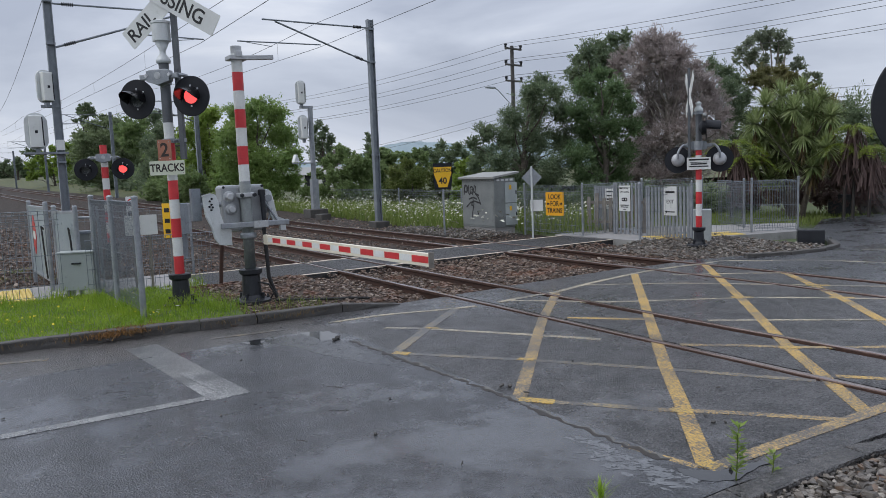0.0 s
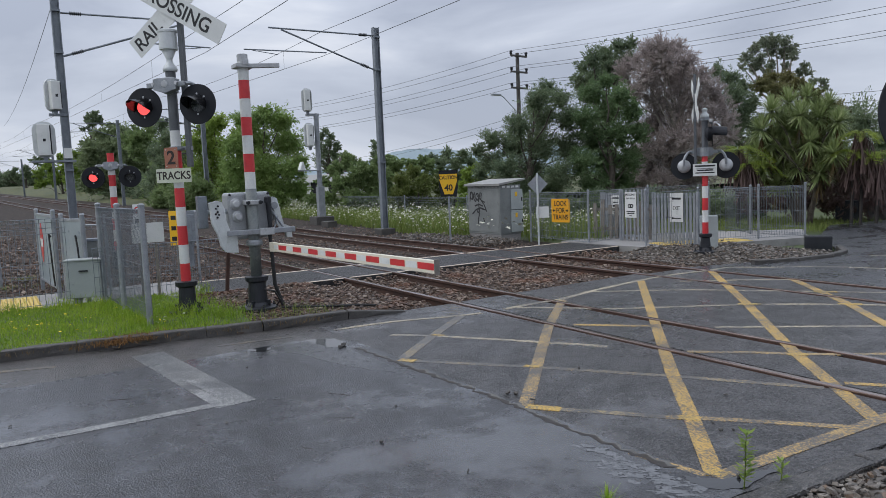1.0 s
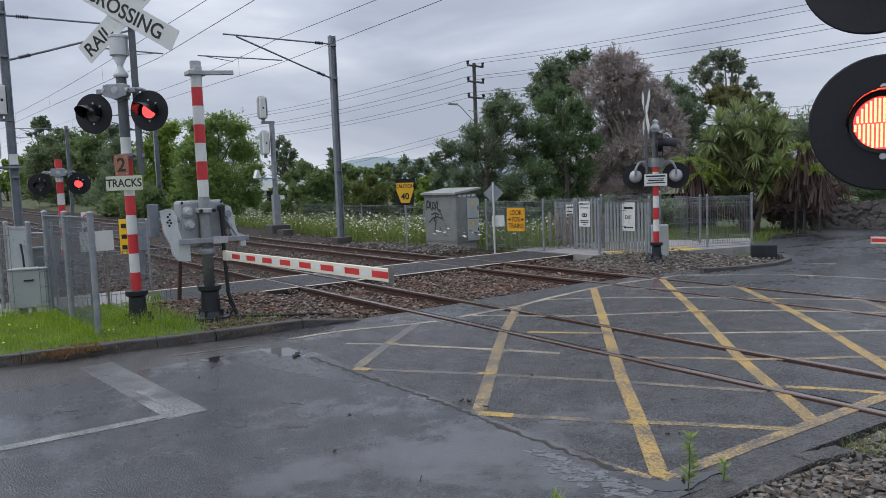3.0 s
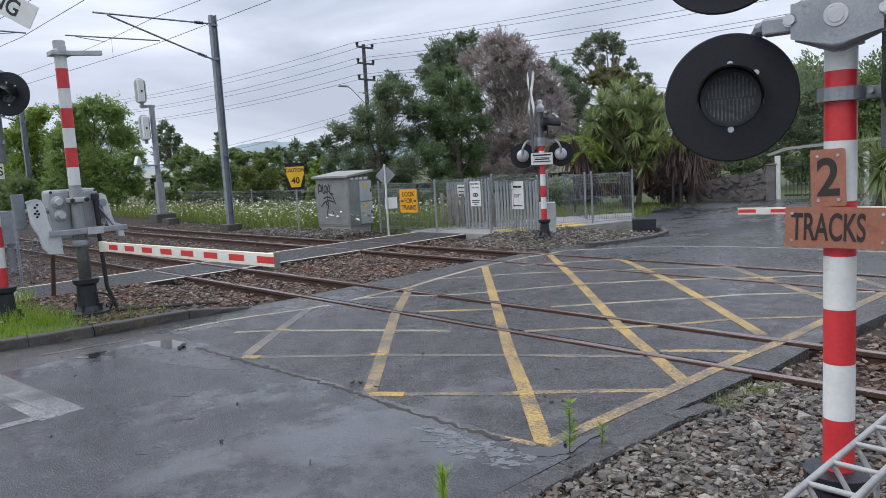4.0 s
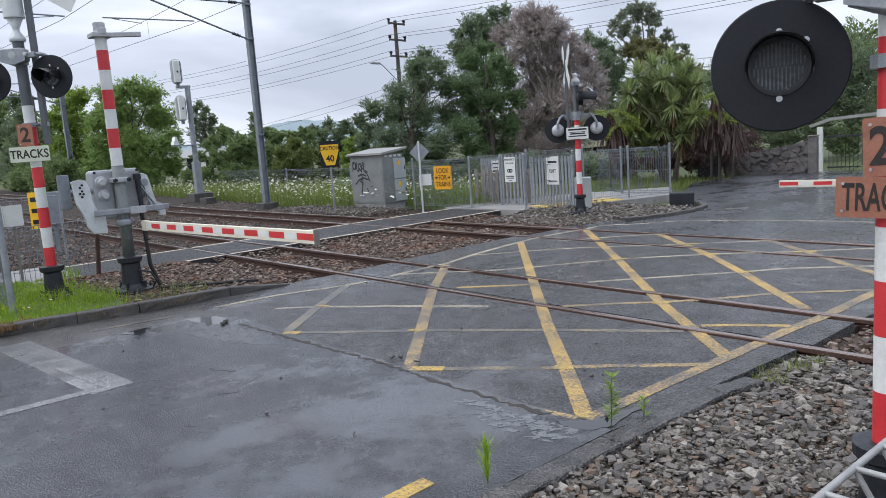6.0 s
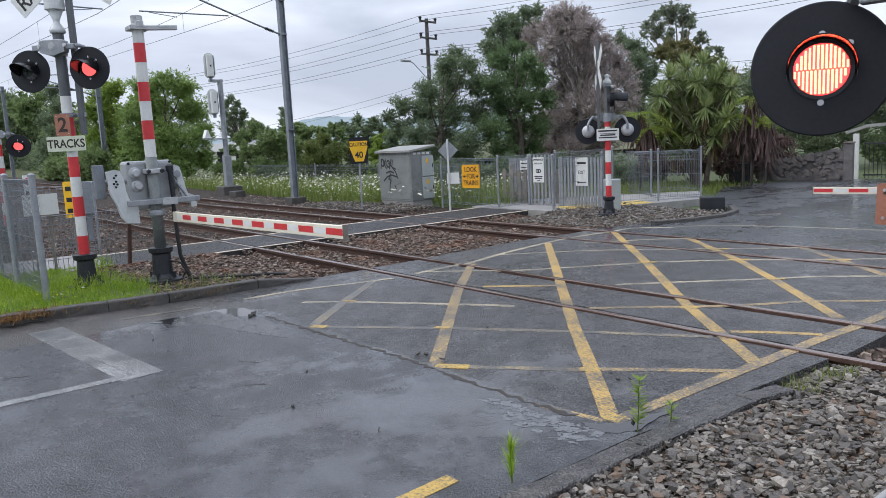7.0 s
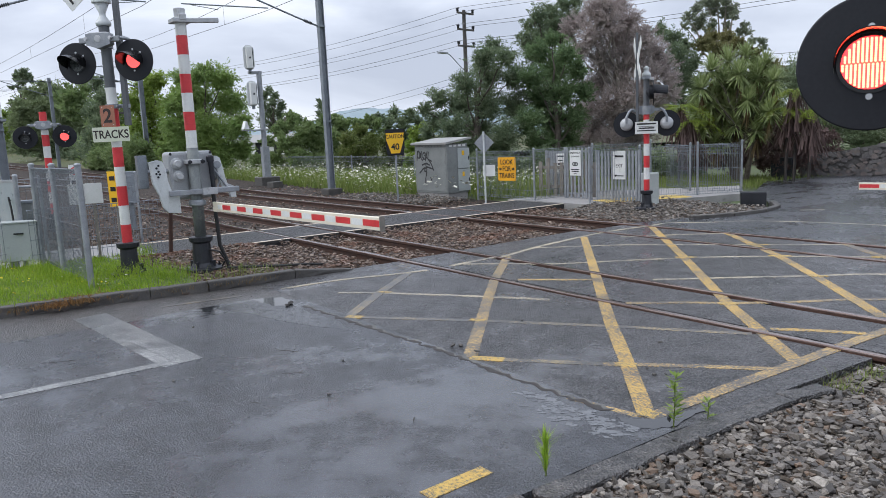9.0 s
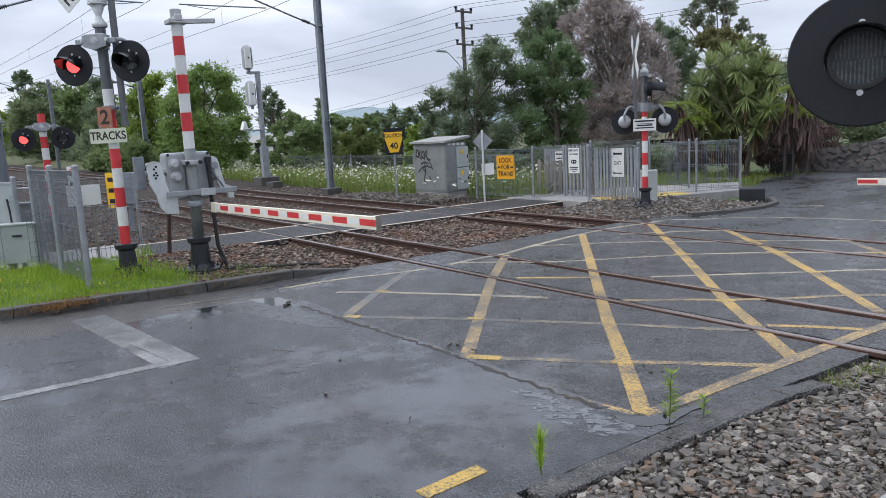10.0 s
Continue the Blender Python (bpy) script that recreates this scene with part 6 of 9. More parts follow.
def relay_cabinet():
    c = thing("relay_cabinet", "weathered grey relay cabinet with sloping roof and scrawled paint", "cabinet", pose(-15.48, 8.0, 0.0))
    W_, D_, H_ = 1.74, 0.80, 1.62
    bm = bmesh.new()
    box(bm, 0, W_, 0, D_, 0.10, H_, 0.012)
    body = part("body", bm, M["cabinet"], c)
    bm = bmesh.new()
    box(bm, 0.02, W_ - 0.02, 0.02, D_ - 0.02, -0.1, 0.10)
    part("plinth", bm, M["concrete"], c)
    bm = bmesh.new()
    slab(bm, [(-0.08, H_ + 0.01), (W_ + 0.10, H_ + 0.01), (W_ + 0.10, H_ + 0.07), (-0.08, H_ + 0.07)], -D_ - 0.10, 0.10, pose(0, 0, 0, 90, 0, 0))
    for v in bm.verts:
        v.co.z += 0.11 * (v.co.y / D_)
    part("roof", bm, M["roof"], c, "pale sloping roof")
    for k in range(9):
        bm = bmesh.new()
        box(bm, 0.15 + 0.17 * k, 0.24 + 0.17 * k, -0.006, 0.002, H_ - 0.075, H_ - 0.03)
        part("vent", bm, M["roof"], body)
    for k in range(4):
        bm = bmesh.new()
        box(bm, W_ - 0.002, W_ + 0.006, 0.10 + 0.17 * k, 0.21 + 0.17 * k, H_ - 0.085, H_ - 0.025)
        part("vent", bm, M["sign_white"], body)
    bm = bmesh.new()
    box(bm, 0.05, W_ - 0.05, -0.012, 0.0, 0.16, H_ - 0.12, 0.006)
    part("front_panel", bm, M["cabinet"], body)
    for z0, z1 in ((0.16, 0.83), (0.86, 1.48)):
        bm = bmesh.new()
        box(bm, W_, W_ + 0.03, 0.40, 0.86, z0, z1, 0.008)
        door = part("door", bm, M["box_grey"], c)
        bm = bmesh.new()
        box(bm, W_ + 0.03, W_ + 0.034, 0.56, 0.64, z1 - 0.22, z1 - 0.08)
        part("warning_label", bm, M["sign_yellow"], door)
        bm = bmesh.new()
        box(bm, W_ + 0.03, W_ + 0.05, 0.80, 0.83, (z0 + z1) / 2 - 0.06, (z0 + z1) / 2 + 0.06, 0.004)
        part("handle", bm, M["black_iron"], door)
    # sprayed scrawl on the front: loose strokes
    strokes = [[(0.15, 1.40), (0.22, 1.43), (0.34, 1.36), (0.32, 1.22), (0.20, 1.20), (0.14, 1.30), (0.24, 1.42)],
               [(0.30, 1.38), (0.28, 1.18)],
               [(0.48, 1.35), (0.58, 1.38), (0.66, 1.28), (0.58, 1.16), (0.46, 1.20), (0.48, 1.35)],
               [(0.72, 1.42), (0.60, 1.10)], [(0.56, 1.30), (0.74, 1.18), (0.92, 1.02), (1.05, 0.80)],
               [(0.25, 0.72), (0.45, 0.86), (0.70, 0.92), (0.98, 0.86)], [(0.62, 0.92), (0.52, 0.80), (0.66, 0.76), (0.58, 0.58), (0.56, 0.40)],
               [(0.85, 0.60), (0.92, 0.48)], [(0.17, 1.40), (0.13, 1.12)], [(0.40, 1.42), (0.36, 1.20), (0.44, 1.12), (0.54, 1.24)], [(0.78, 1.40), (0.74, 1.16), (0.95, 1.10)],
               [(0.40, 0.98), (0.62, 1.04), (0.84, 0.98)], [(0.60, 1.04), (0.66, 0.84), (0.60, 0.64)]]
    for st_ in strokes:
        bm = bmesh.new()
        for a, b in zip(st_, st_[1:]):
            a, b = Vector((a[0], -0.013, a[1])), Vector((b[0], -0.013, b[1]))
            rod(bm, a, b, 0.028, 0.024, 6)
        for v in bm.verts:
            v.co.y = -0.013 + (v.co.y + 0.013) * 0.12
        part("paint_scrawl", bm, M["letter"], body)
    return c


relay_cabinet()


def small_cabinet():
    c = thing("equipment_box", "pale grey equipment box on a short leg at the verge", "cabinet", pose(-9.19, -4.06, 0.0, 0, 0, 72))
    bm = bmesh.new()
    box(bm, -0.27, 0.27, -0.14, 0.16, 0.18, 0.80, 0.012)
    body = part("body", bm, M["box_grey"], c)
    bm = bmesh.new()
    box(bm, -0.29, 0.29, -0.16, 0.18, 0.80, 0.825, 0.006)
    part("lid", bm, M["box_grey"], c)
    bm = bmesh.new()
    box(bm, -0.06, 0.08, -0.025, -0.0, 0.62, 0.645)
    m = body
    handle = part("handle", bm, M["black_iron"], body)
    handle.location.y = -0.145
    bm = bmesh.new()
    box(bm, -0.20, -0.08, -0.05, 0.07, -0.05, 0.18, 0.005)
    part("leg", bm, M["box_grey"], c)


small_cabinet()


def battery_box():
    c = thing("equipment_box", "small dark grey box with a flat lid beside the footpath", "cabinet", pose(-10.55, -3.78, 0.03, 0, 0, 70))
    bm = bmesh.new()
    box(bm, -0.13, 0.13, -0.10, 0.10, 0.0, 1.0, 0.01)
    part("body", bm, M["cabinet"], c)
    bm = bmesh.new()
    box(bm, -0.15, 0.15, -0.12, 0.12, 1.0, 1.05, 0.008)
    part("lid", bm, M["mast"], c)


battery_box()


def island_cabinet():
    bm = bmesh.new()
    box(bm, -0.20, 0.20, -0.13, 0.13, 0.0, 0.78, 0.015)
    single("equipment_box", bm, M["box_grey"], "pale grey equipment box behind the far signal", "cabinet", m=pose(-6.9, 9.0, 0.0, 0, 0, 40))


island_cabinet()


def concrete_block():
    bm = bmesh.new()
    box(bm, -0.28, 0.28, -0.22, 0.22, -0.1, 0.26, 0.025)
    single("concrete_block", bm, M["black_iron"], "dark weathered block at the corner of the gravel island", "block", m=pose(-5.25, 10.7, 0.0, 0, 0, 35))


concrete_block()


def swing_gates():
    """Two sheet-steel gate leaves at the near end of the footpath, with their hoop rail."""
    for x, y, turn, w, z1, lab in ((-12.7, -4.50, 3.5, 2.2, 1.62, "open grey sheet-steel gate leaf with a red sign"), (-10.35, -4.25, 14.0, 0.99, 1.55, "grey sheet-steel gate leaf beside the footpath")):
        g = thing("pedestrian_gate", lab, "gate", pose(x, y, 0.0, 0, 0, turn), "gates")
        bm = bmesh.new()
        box(bm, 0.0, w, -0.012, 0.012, 0.22, z1 - 0.10, 0.004)
        part("sheet", bm, M["gate_steel"], g)
        for xx in (0.0, w):
            bm = bmesh.new()
            rod(bm, (xx, 0, -0.05), (xx, 0, z1), 0.04, seg=12)
            lathe(bm, [(0.046, z1), (0.03, z1 + 0.03)], 12, (xx, 0, 0))
            part("stile", bm, M["galv"], g)
        for z in (0.22, z1 - 0.09):
            bm = bmesh.new()
            box(bm, 0.0, w, -0.022, 0.022, z - 0.025, z + 0.025, 0.005)
            part("rail", bm, M["galv"], g)
        bm = bmesh.new()
        sweep(bm, [(w - 0.25, -0.03, 1.15), (w - 0.18, -0.07, 1.2), (w - 0.12, -0.07, 1.0), (w - 0.10, -0.06, 0.55), (w - 0.16, -0.04, 0.25)], 0.016, 6)
        part("cable", bm, M["rubber"], g)
        if w > 1.0:
            bm = bmesh.new()
            slab(bm, [(-0.26, 0.0), (-0.05, 0.38), (0.05, 0.38), (0.26, 0.0), (0.05, -0.38), (-0.05, -0.38)], -0.003, 0.003, upright(pose(0.62, -0.018, 0.98)))
            s = part("sign", bm, M["red"], g)
            bm = bmesh.new()
            box(bm, 0.45, 0.80, -0.025, -0.022, 0.90, 1.06)
            part("sign_bar", bm, M["sign_white"], s)
    bm = bmesh.new()
    sweep(bm, [(0, 0, 0), (0, 0, 1.2), (0.03, 0, 1.30), (0.10, 0, 1.33), (0.42, 0, 1.33), (0.50, 0, 1.30), (0.53, 0, 1.2), (0.53, 0, 0)], 0.02, 10)
    single("hoop_rail", bm, M["galv"], "galvanised hoop handrail beside the footpath", "handrail", m=pose(-10.5, -4.0, 0.0, 0, 0, 60))


swing_gates()


def white_boards():
    """Small notices tied to the fence behind the verge."""
    for x, y, z, w, h, turn, mat, lab in ((-8.94, -3.20, 1.20, 0.24, 0.34, 85, "sign_white", "blank white notice board on the fence"), (-8.94, -2.94, 1.20, 0.27, 0.34, 85, "sign_white", "blank white notice board on the fence"),
                                          (-10.2, -2.32, 1.18, 0.22, 0.66, 35, "sign_yellow", "narrow yellow sign board beside the footpath"),
                                          (-11.5, -2.75, 1.40, 0.20, 0.50, 75, "sign_white", "small white sign with a red disc")):
        s = thing("notice_board", lab, "sign", pose(x, y, 0, 0, 0, turn))
        bm = bmesh.new()
        slab(bm, round_rect(w, h, 0.015), -0.004, 0.004, upright(pose(0, -0.05, z)))
        plate = part("plate", bm, M[mat], s)
        bm = bmesh.new()
        rod(bm, (0, 0.0, 0.0), (0, 0.0, z + 0.2), 0.022, seg=8)
        part("stake", bm, M["timber"], s)
        if mat == "sign_yellow":
            for k in (-1, 0, 1):
                bm = bmesh.new()
                box(bm, -0.06, 0.06, -0.058, -0.055, z + 0.2 * k - 0.04, z + 0.2 * k + 0.04)
                part("print", bm, M["letter"], plate)
        if h == 0.50:
            bm = bmesh.new()
            lathe(bm, [(0.075, -0.006), (0.075, 0.0), (0.05, 0.0), (0.05, -0.006)], 20, (0, -0.055, z + 0.13), (0, 1, 0), True)
            part("red_ring", bm, M["red"], plate)
            bm = bmesh.new()
            box(bm, -0.07, 0.07, -0.058, -0.055, z - 0.15, z - 0.05)
            part("print", bm, M["letter"], plate)


white_boards()


def trackside_box():
    bm = bmesh.new()
    box(bm, -0.17, 0.17, -0.10, 0.10, 0.55, 1.35, 0.012)
    box(bm, -0.05, 0.05, -0.05, 0.05, -0.1, 0.55)
    single("equipment_box", bm, M["mast"], "dark grey box on a stand beside the tracks", "cabinet", m=pose(-15.2, -0.9, 0.0, 0, 0, 60))


trackside_box()

# ---------- overhead line ----------


def mast(x, y, h, arms, label, w=0.24):
    """A steel mast of two channels, with its cantilever arms reaching along y."""
    t = thing("overhead_line_mast", label, "mast", pose(x, y, 0), "overhead line masts")
    bm = bmesh.new()
    a, c, e = w / 2, w / 2 - 0.012, w / 2 + 0.012
    slab(bm, [(-a, -e), (a, -e), (a, -c), (0.012, -c), (0.012, c), (a, c), (a, e), (-a, e), (-a, c), (-0.012, c), (-0.012, -c), (-a, -c)], -0.1, h)
    part("column", bm, M["mast"], t)
    bm = bmesh.new()
    box(bm, -0.30, 0.30, -0.30, 0.30, -0.16, 0.10, 0.02)
    part("footing", bm, M["kerb"], t)
    for z in (2.6, h - 0.35, h - 1.55):
        bm = bmesh.new()
        box(bm, -w / 2 - 0.02, w / 2 + 0.02, -w / 2 - 0.02, w / 2 + 0.02, z - 0.03, z + 0.03, 0.004)
        part("band", bm, M["mast"], t)
    for pts, r in arms:
        bm = bmesh.new()
        sweep(bm, pts, r, 8)
        arm = part("arm", bm, M["mast"], t)
        # ribbed insulator near the mast
        a, b = Vector(pts[0]), Vector(pts[1])
        if r > 0.026:
            d = (b - a).normalized()
            bm = bmesh.new()
            for k in range(6):
                lathe(bm, [(0.03, 0.0), (0.06, 0.015), (0.06, 0.025), (0.03, 0.04)], 10, a + d * (0.25 + 0.055 * k), d)
            part("insulator", bm, M["black_iron"], arm)
    return t


def cantilever(side, z_top, reach, reg):
    s = side
    return [([(0, s * 0.12, z_top), (0, s * reach, z_top + 0.02)], 0.028),
            ([(0, s * 0.12, z_top - 1.24), (0, s * 1.0, z_top - 0.95), (0, s * (reach - 0.45), z_top - 0.02)], 0.032),
            ([(0, s * (reach - 2.1), z_top - 0.72), (0, s * (reach + reg), z_top - 0.76)], 0.022),
            ([(0, s * (reach + reg - 0.3), z_top - 0.78), (0, s * (reach + reg - 1.2), z_top - 0.88)], 0.012)]


mast(-20.5, 7.52, 7.57, cantilever(-1, 7.27, 4.1, 0.9), "grey steel overhead line mast with cantilever arms beside the tracks", 0.20)
mast(-20.0, -3.13, 7.56, cantilever(1, 7.16, 4.2, 0.2), "grey steel overhead line mast carrying white signal boxes", 0.20)
for x, y, s, h in ((-68.8, 5.8, -1, 7.65), (-104.0, 3.06, -1, 6.65), (-137.6, 1.03, -1, 6.1), (-45.0, 7.3, -1, 6.9)):
    mast(x, y, h + rise(x), cantilever(s, h - 0.3 + rise(x), 4.1, 0.4), "distant overhead line mast beside the tracks")


def sagging(p, q, sag, n=14):
    p, q = Vector(p), Vector(q)
    return [p.lerp(q, k / n) - Vector((0, 0, 4 * sag * (k / n) * (1 - k / n))) for k in range(n + 1)]


def overhead(y, zc, zm, spans):
    """Contact wire, carrying wire and droppers over one track."""
    w = thing("overhead_wires", "contact wire and carrying wire with droppers over a track", "wire", None, "overhead wires")
    for a, b in zip(spans, spans[1:]):
        ya, yb = y + bend(a), y + bend(b)
        carry = sagging((a, ya, zm + rise(a)), (b, yb, zm + rise(b)), 0.35)
        bm = bmesh.new()
        sweep(bm, carry, 0.009, 5)
        part("carrying_wire", bm, M["wire"], w)
        bm = bmesh.new()
        sweep(bm, [(a, ya, zc + rise(a)), (b, yb, zc + rise(b))], 0.009, 5)
        part("contact_wire", bm, M["wire"], w)
        for k in range(2, 14, 3):
            bm = bmesh.new()
            p = carry[k]
            rod(bm, p, (p.x, p.y, zc + rise(a) + (rise(b) - rise(a)) * k / 14), 0.005, seg=4)
            part("dropper", bm, M["wire"], w)


overhead(1.19, 6.30, 7.15, [28, -20.2, -68.8, -104, -137.6, -180])
overhead(5.36, 6.42, 7.28, [28, -20.5, -45, -68.8, -104, -137.6, -180])


def feeder():
    w = thing("feeder_wire", "single feeder wire strung along the masts", "wire", None, "overhead wires")
    for a, b, y, z in ((28, -20, -3.1, 7.5), (-20, -66, -3.15, 7.5), (-66, -140, -3.8, 7.8)):
        bm = bmesh.new()
        sweep(bm, sagging((a, y, z), (b, y - 0.1, z + 0.1), 0.5), 0.009, 5)
        part("wire", bm, M["wire"], w)


feeder()


def signal_head(parent, m, h, w=0.42):
    """A railway signal seen from behind: pale oval board with a box on it."""
    bm = bmesh.new()
    slab(bm, round_rect(w, h, w * 0.45, 6), -0.03, 0.03, upright(m))
    board = part("backboard", bm, M["pale_plate"], parent, "pale signal backboard")
    bm = bmesh.new()
    box(bm, -w * 0.30, w * 0.30, 0.03, 0.24, -h * 0.44, h * 0.42, 0.02, m)
    case = part("case", bm, M["sign_white"], board, "white signal case")
    bm = bmesh.new()
    box(bm, -0.035, 0.035, 0.238, 0.245, -0.06, 0.02, 0, m)
    box(bm, -w * 0.305, -w * 0.25, 0.10, 0.245, -h * 0.40, h * 0.38, 0, m)
    part("case_seal", bm, M["black"], board)
    bm = bmesh.new()
    box(bm, -0.06, 0.06, 0.0, 0.12, -h / 2 - 0.12, -h / 2 + 0.03, 0.01, m)
    part("mount", bm, M["mast"], board)


def railway_signal():
    s = thing("railway_signal", "tall grey railway signal with two white heads on a concrete block", "signal", pose(-28.2, 8.2, 0.0))
    bm = bmesh.new()
    box(bm, -0.45, 0.45, -0.45, 0.45, -0.15, 0.34, 0.03)
    part("footing", bm, M["kerb"], s)
    bm = bmesh.new()
    box(bm, -0.16, 0.16, -0.16, 0.16, 0.34, 1.75, 0.015)
    part("lower_case", bm, M["galv"], s)
    bm = bmesh.new()
    lathe(bm, [(0.12, 1.7), (0.12, 5.15)], 14)
    box(bm, -0.08, 0.08, -0.50, 0.12, 5.03, 5.15, 0.01)
    part("column", bm, M["galv"], s)
    signal_head(s, pose(0.0, -0.42, 5.75, 0, 0, 262), 1.10, 0.48)
    signal_head(s, pose(0.0, -0.40, 4.15, 0, 0, 270), 1.15, 0.48)
    bm = bmesh.new()
    slab(bm, [(-0.20, -0.16), (0.20, -0.16), (0.07, 0.20), (-0.02, 0.20)], -0.08, 0.07, upright(pose(0, -0.85, 2.72, 0, 0, 120)))
    part("shunt_signal", bm, M["sign_white"], s, "small white ground signal")
    bm = bmesh.new()
    box(bm, -0.15, 0.15, -0.98, -0.05, 2.49, 2.54, 0.005)
    part("shelf", bm, M["galv"], s)


railway_signal()


def mast_signals():
    s = thing("railway_signal", "two white railway signal heads bracketed off the line mast", "signal", pose(-20.0, -3.13, 0.0))
    signal_head(s, pose(0.0, -0.26, 4.78, 0, 0, 292), 0.95, 0.46)
    signal_head(s, pose(0.0, -0.58, 3.50, 0, 0, 267), 1.05, 0.60)
    bm = bmesh.new()
    box(bm, -0.18, 0.18, -0.95, 0.20, 2.84, 2.90, 0.006)
    part("shelf", bm, M["mast"], s)
    bm = bmesh.new()
    box(bm, -0.05, 0.05, -0.40, 0.1, 4.18, 4.26, 0.006)
    part("bracket", bm, M["mast"], s)
    bm = bmesh.new()
    box(bm, 0.142, 0.15, -0.11, 0.11, 2.95, 3.25)
    part("number_plate", bm, M["sign_white"], s)


mast_signals()


def trough(x, y, turn, w):
    bm = bmesh.new()
    box(bm, -w / 2, w / 2, -0.25, 0.25, -0.12, 0.2, 0.02)
    single("concrete_block", bm, M["kerb"], "low weathered concrete footing beside the tracks", "block", m=pose(x, y, 0, 0, 0, turn))


trough(-26.2, 7.7, 10, 0.5)

# ---------- power line along the far street ----------


def power_pole(x, y, h, label):
    p = thing("power_pole", label, "pole", pose(x, y, 0, 0, 0, 100), "power poles")
    bm = bmesh.new()
    rod(bm, (0, 0, -0.1), (0, 0, h), 0.19, 0.14, 12)
    part("shaft", bm, M["pole_wood"], p)
    for k in range(3):
        z = h - 0.25 - 1.25 * k
        bm = bmesh.new()
        box(bm, -0.95, 0.95, -0.20, -0.08, z - 0.07, z + 0.07, 0.01)
        arm = part("crossarm", bm, M["pole_wood"], p)
        for s in (-0.88, 0.88):
            bm = bmesh.new()
            lathe(bm, [(0.04, 0.07), (0.13, 0.14), (0.07, 0.20), (0.13, 0.24), (0.13, 0.30), (0.06, 0.36)], 8, (s, -0.14, z))
            part("insulator", bm, M["black_iron"], arm)
    return p


POLE = (-42.7, 31.6)
far_pole = power_pole(*POLE, 11.5, "dark timber power pole with three crossarms behind the trees")
bm = bmesh.new()
sweep(bm, [(-0.1, 0.1, 6.9), (-0.8, 0.0, 7.3), (-1.9, -0.1, 8.0), (-2.3, -0.15, 8.1)], 0.035, 6)
box(bm, -3.2, -2.3, -0.3, 0.0, 8.05, 8.18, 0.03)
part("street_light", bm, M["galv"], far_pole, "grey street light on a curved arm")
power_pole(-92.0, 24.5, 11.0, "distant timber power pole with three crossarms")
power_pole(26.0, 46.0, 14.5, "timber power pole with three crossarms out on the street")
power_pole(-60, 9.0, 7.6, "distant timber pole behind the willow")


def power_lines():
    w = thing("power_lines", "six bare power lines strung over the trees", "wire")
    for k in range(3):
        for s in (-0.88, 0.88):
            z = -0.25 - 1.25 * k + 0.36
            c, sn = math.cos(radians(100)), math.sin(radians(100))
            mid = Vector((POLE[0] + s * c, POLE[1] + s * sn, 11.5 + z))
            for q, sag in ((Vector((-92.0 + s * c, 24.5 + s * sn, 11.0 + z)), 0.8), (Vector((26.0 + s * c, 46.0 + s * sn, 14.5 + z)), 1.6)):
                bm = bmesh.new()
                sweep(bm, sagging(mid, q, sag), 0.016, 5)
                part("wire", bm, M["wire"], w)
    for z, dz in ((6.6, 0.0), (6.1, 0.0)):
        for q in (Vector((-92.0, 24.5, z - 3.2)), Vector((26.0, 46.0, z - 0.5))):
            bm = bmesh.new()
            sweep(bm, sagging((POLE[0], POLE[1], z), q, 0.8), 0.014, 5)
            part("wire", bm, M["wire"], w)


power_lines()

# ---------- stones ----------
rng = np.random.default_rng(7)


def spread(x0, x1, y0, y1, per_m2, z, jitter=0.012, keep=None):
    n = int((x1 - x0) * (y1 - y0) * per_m2)
    p = np.stack([rng.uniform(x0, x1, n), rng.uniform(y0, y1, n), np.full(n, z) + rng.normal(0, jitter, n)], 1)
    return p[keep(p[:, 0], p[:, 1])] if keep is not None else p


def off_rails(x, y, clear=0.075):
    k = np.ones(len(x), bool)
    for r in RAILS:
        k &= np.abs(y - r) > clear
    return k


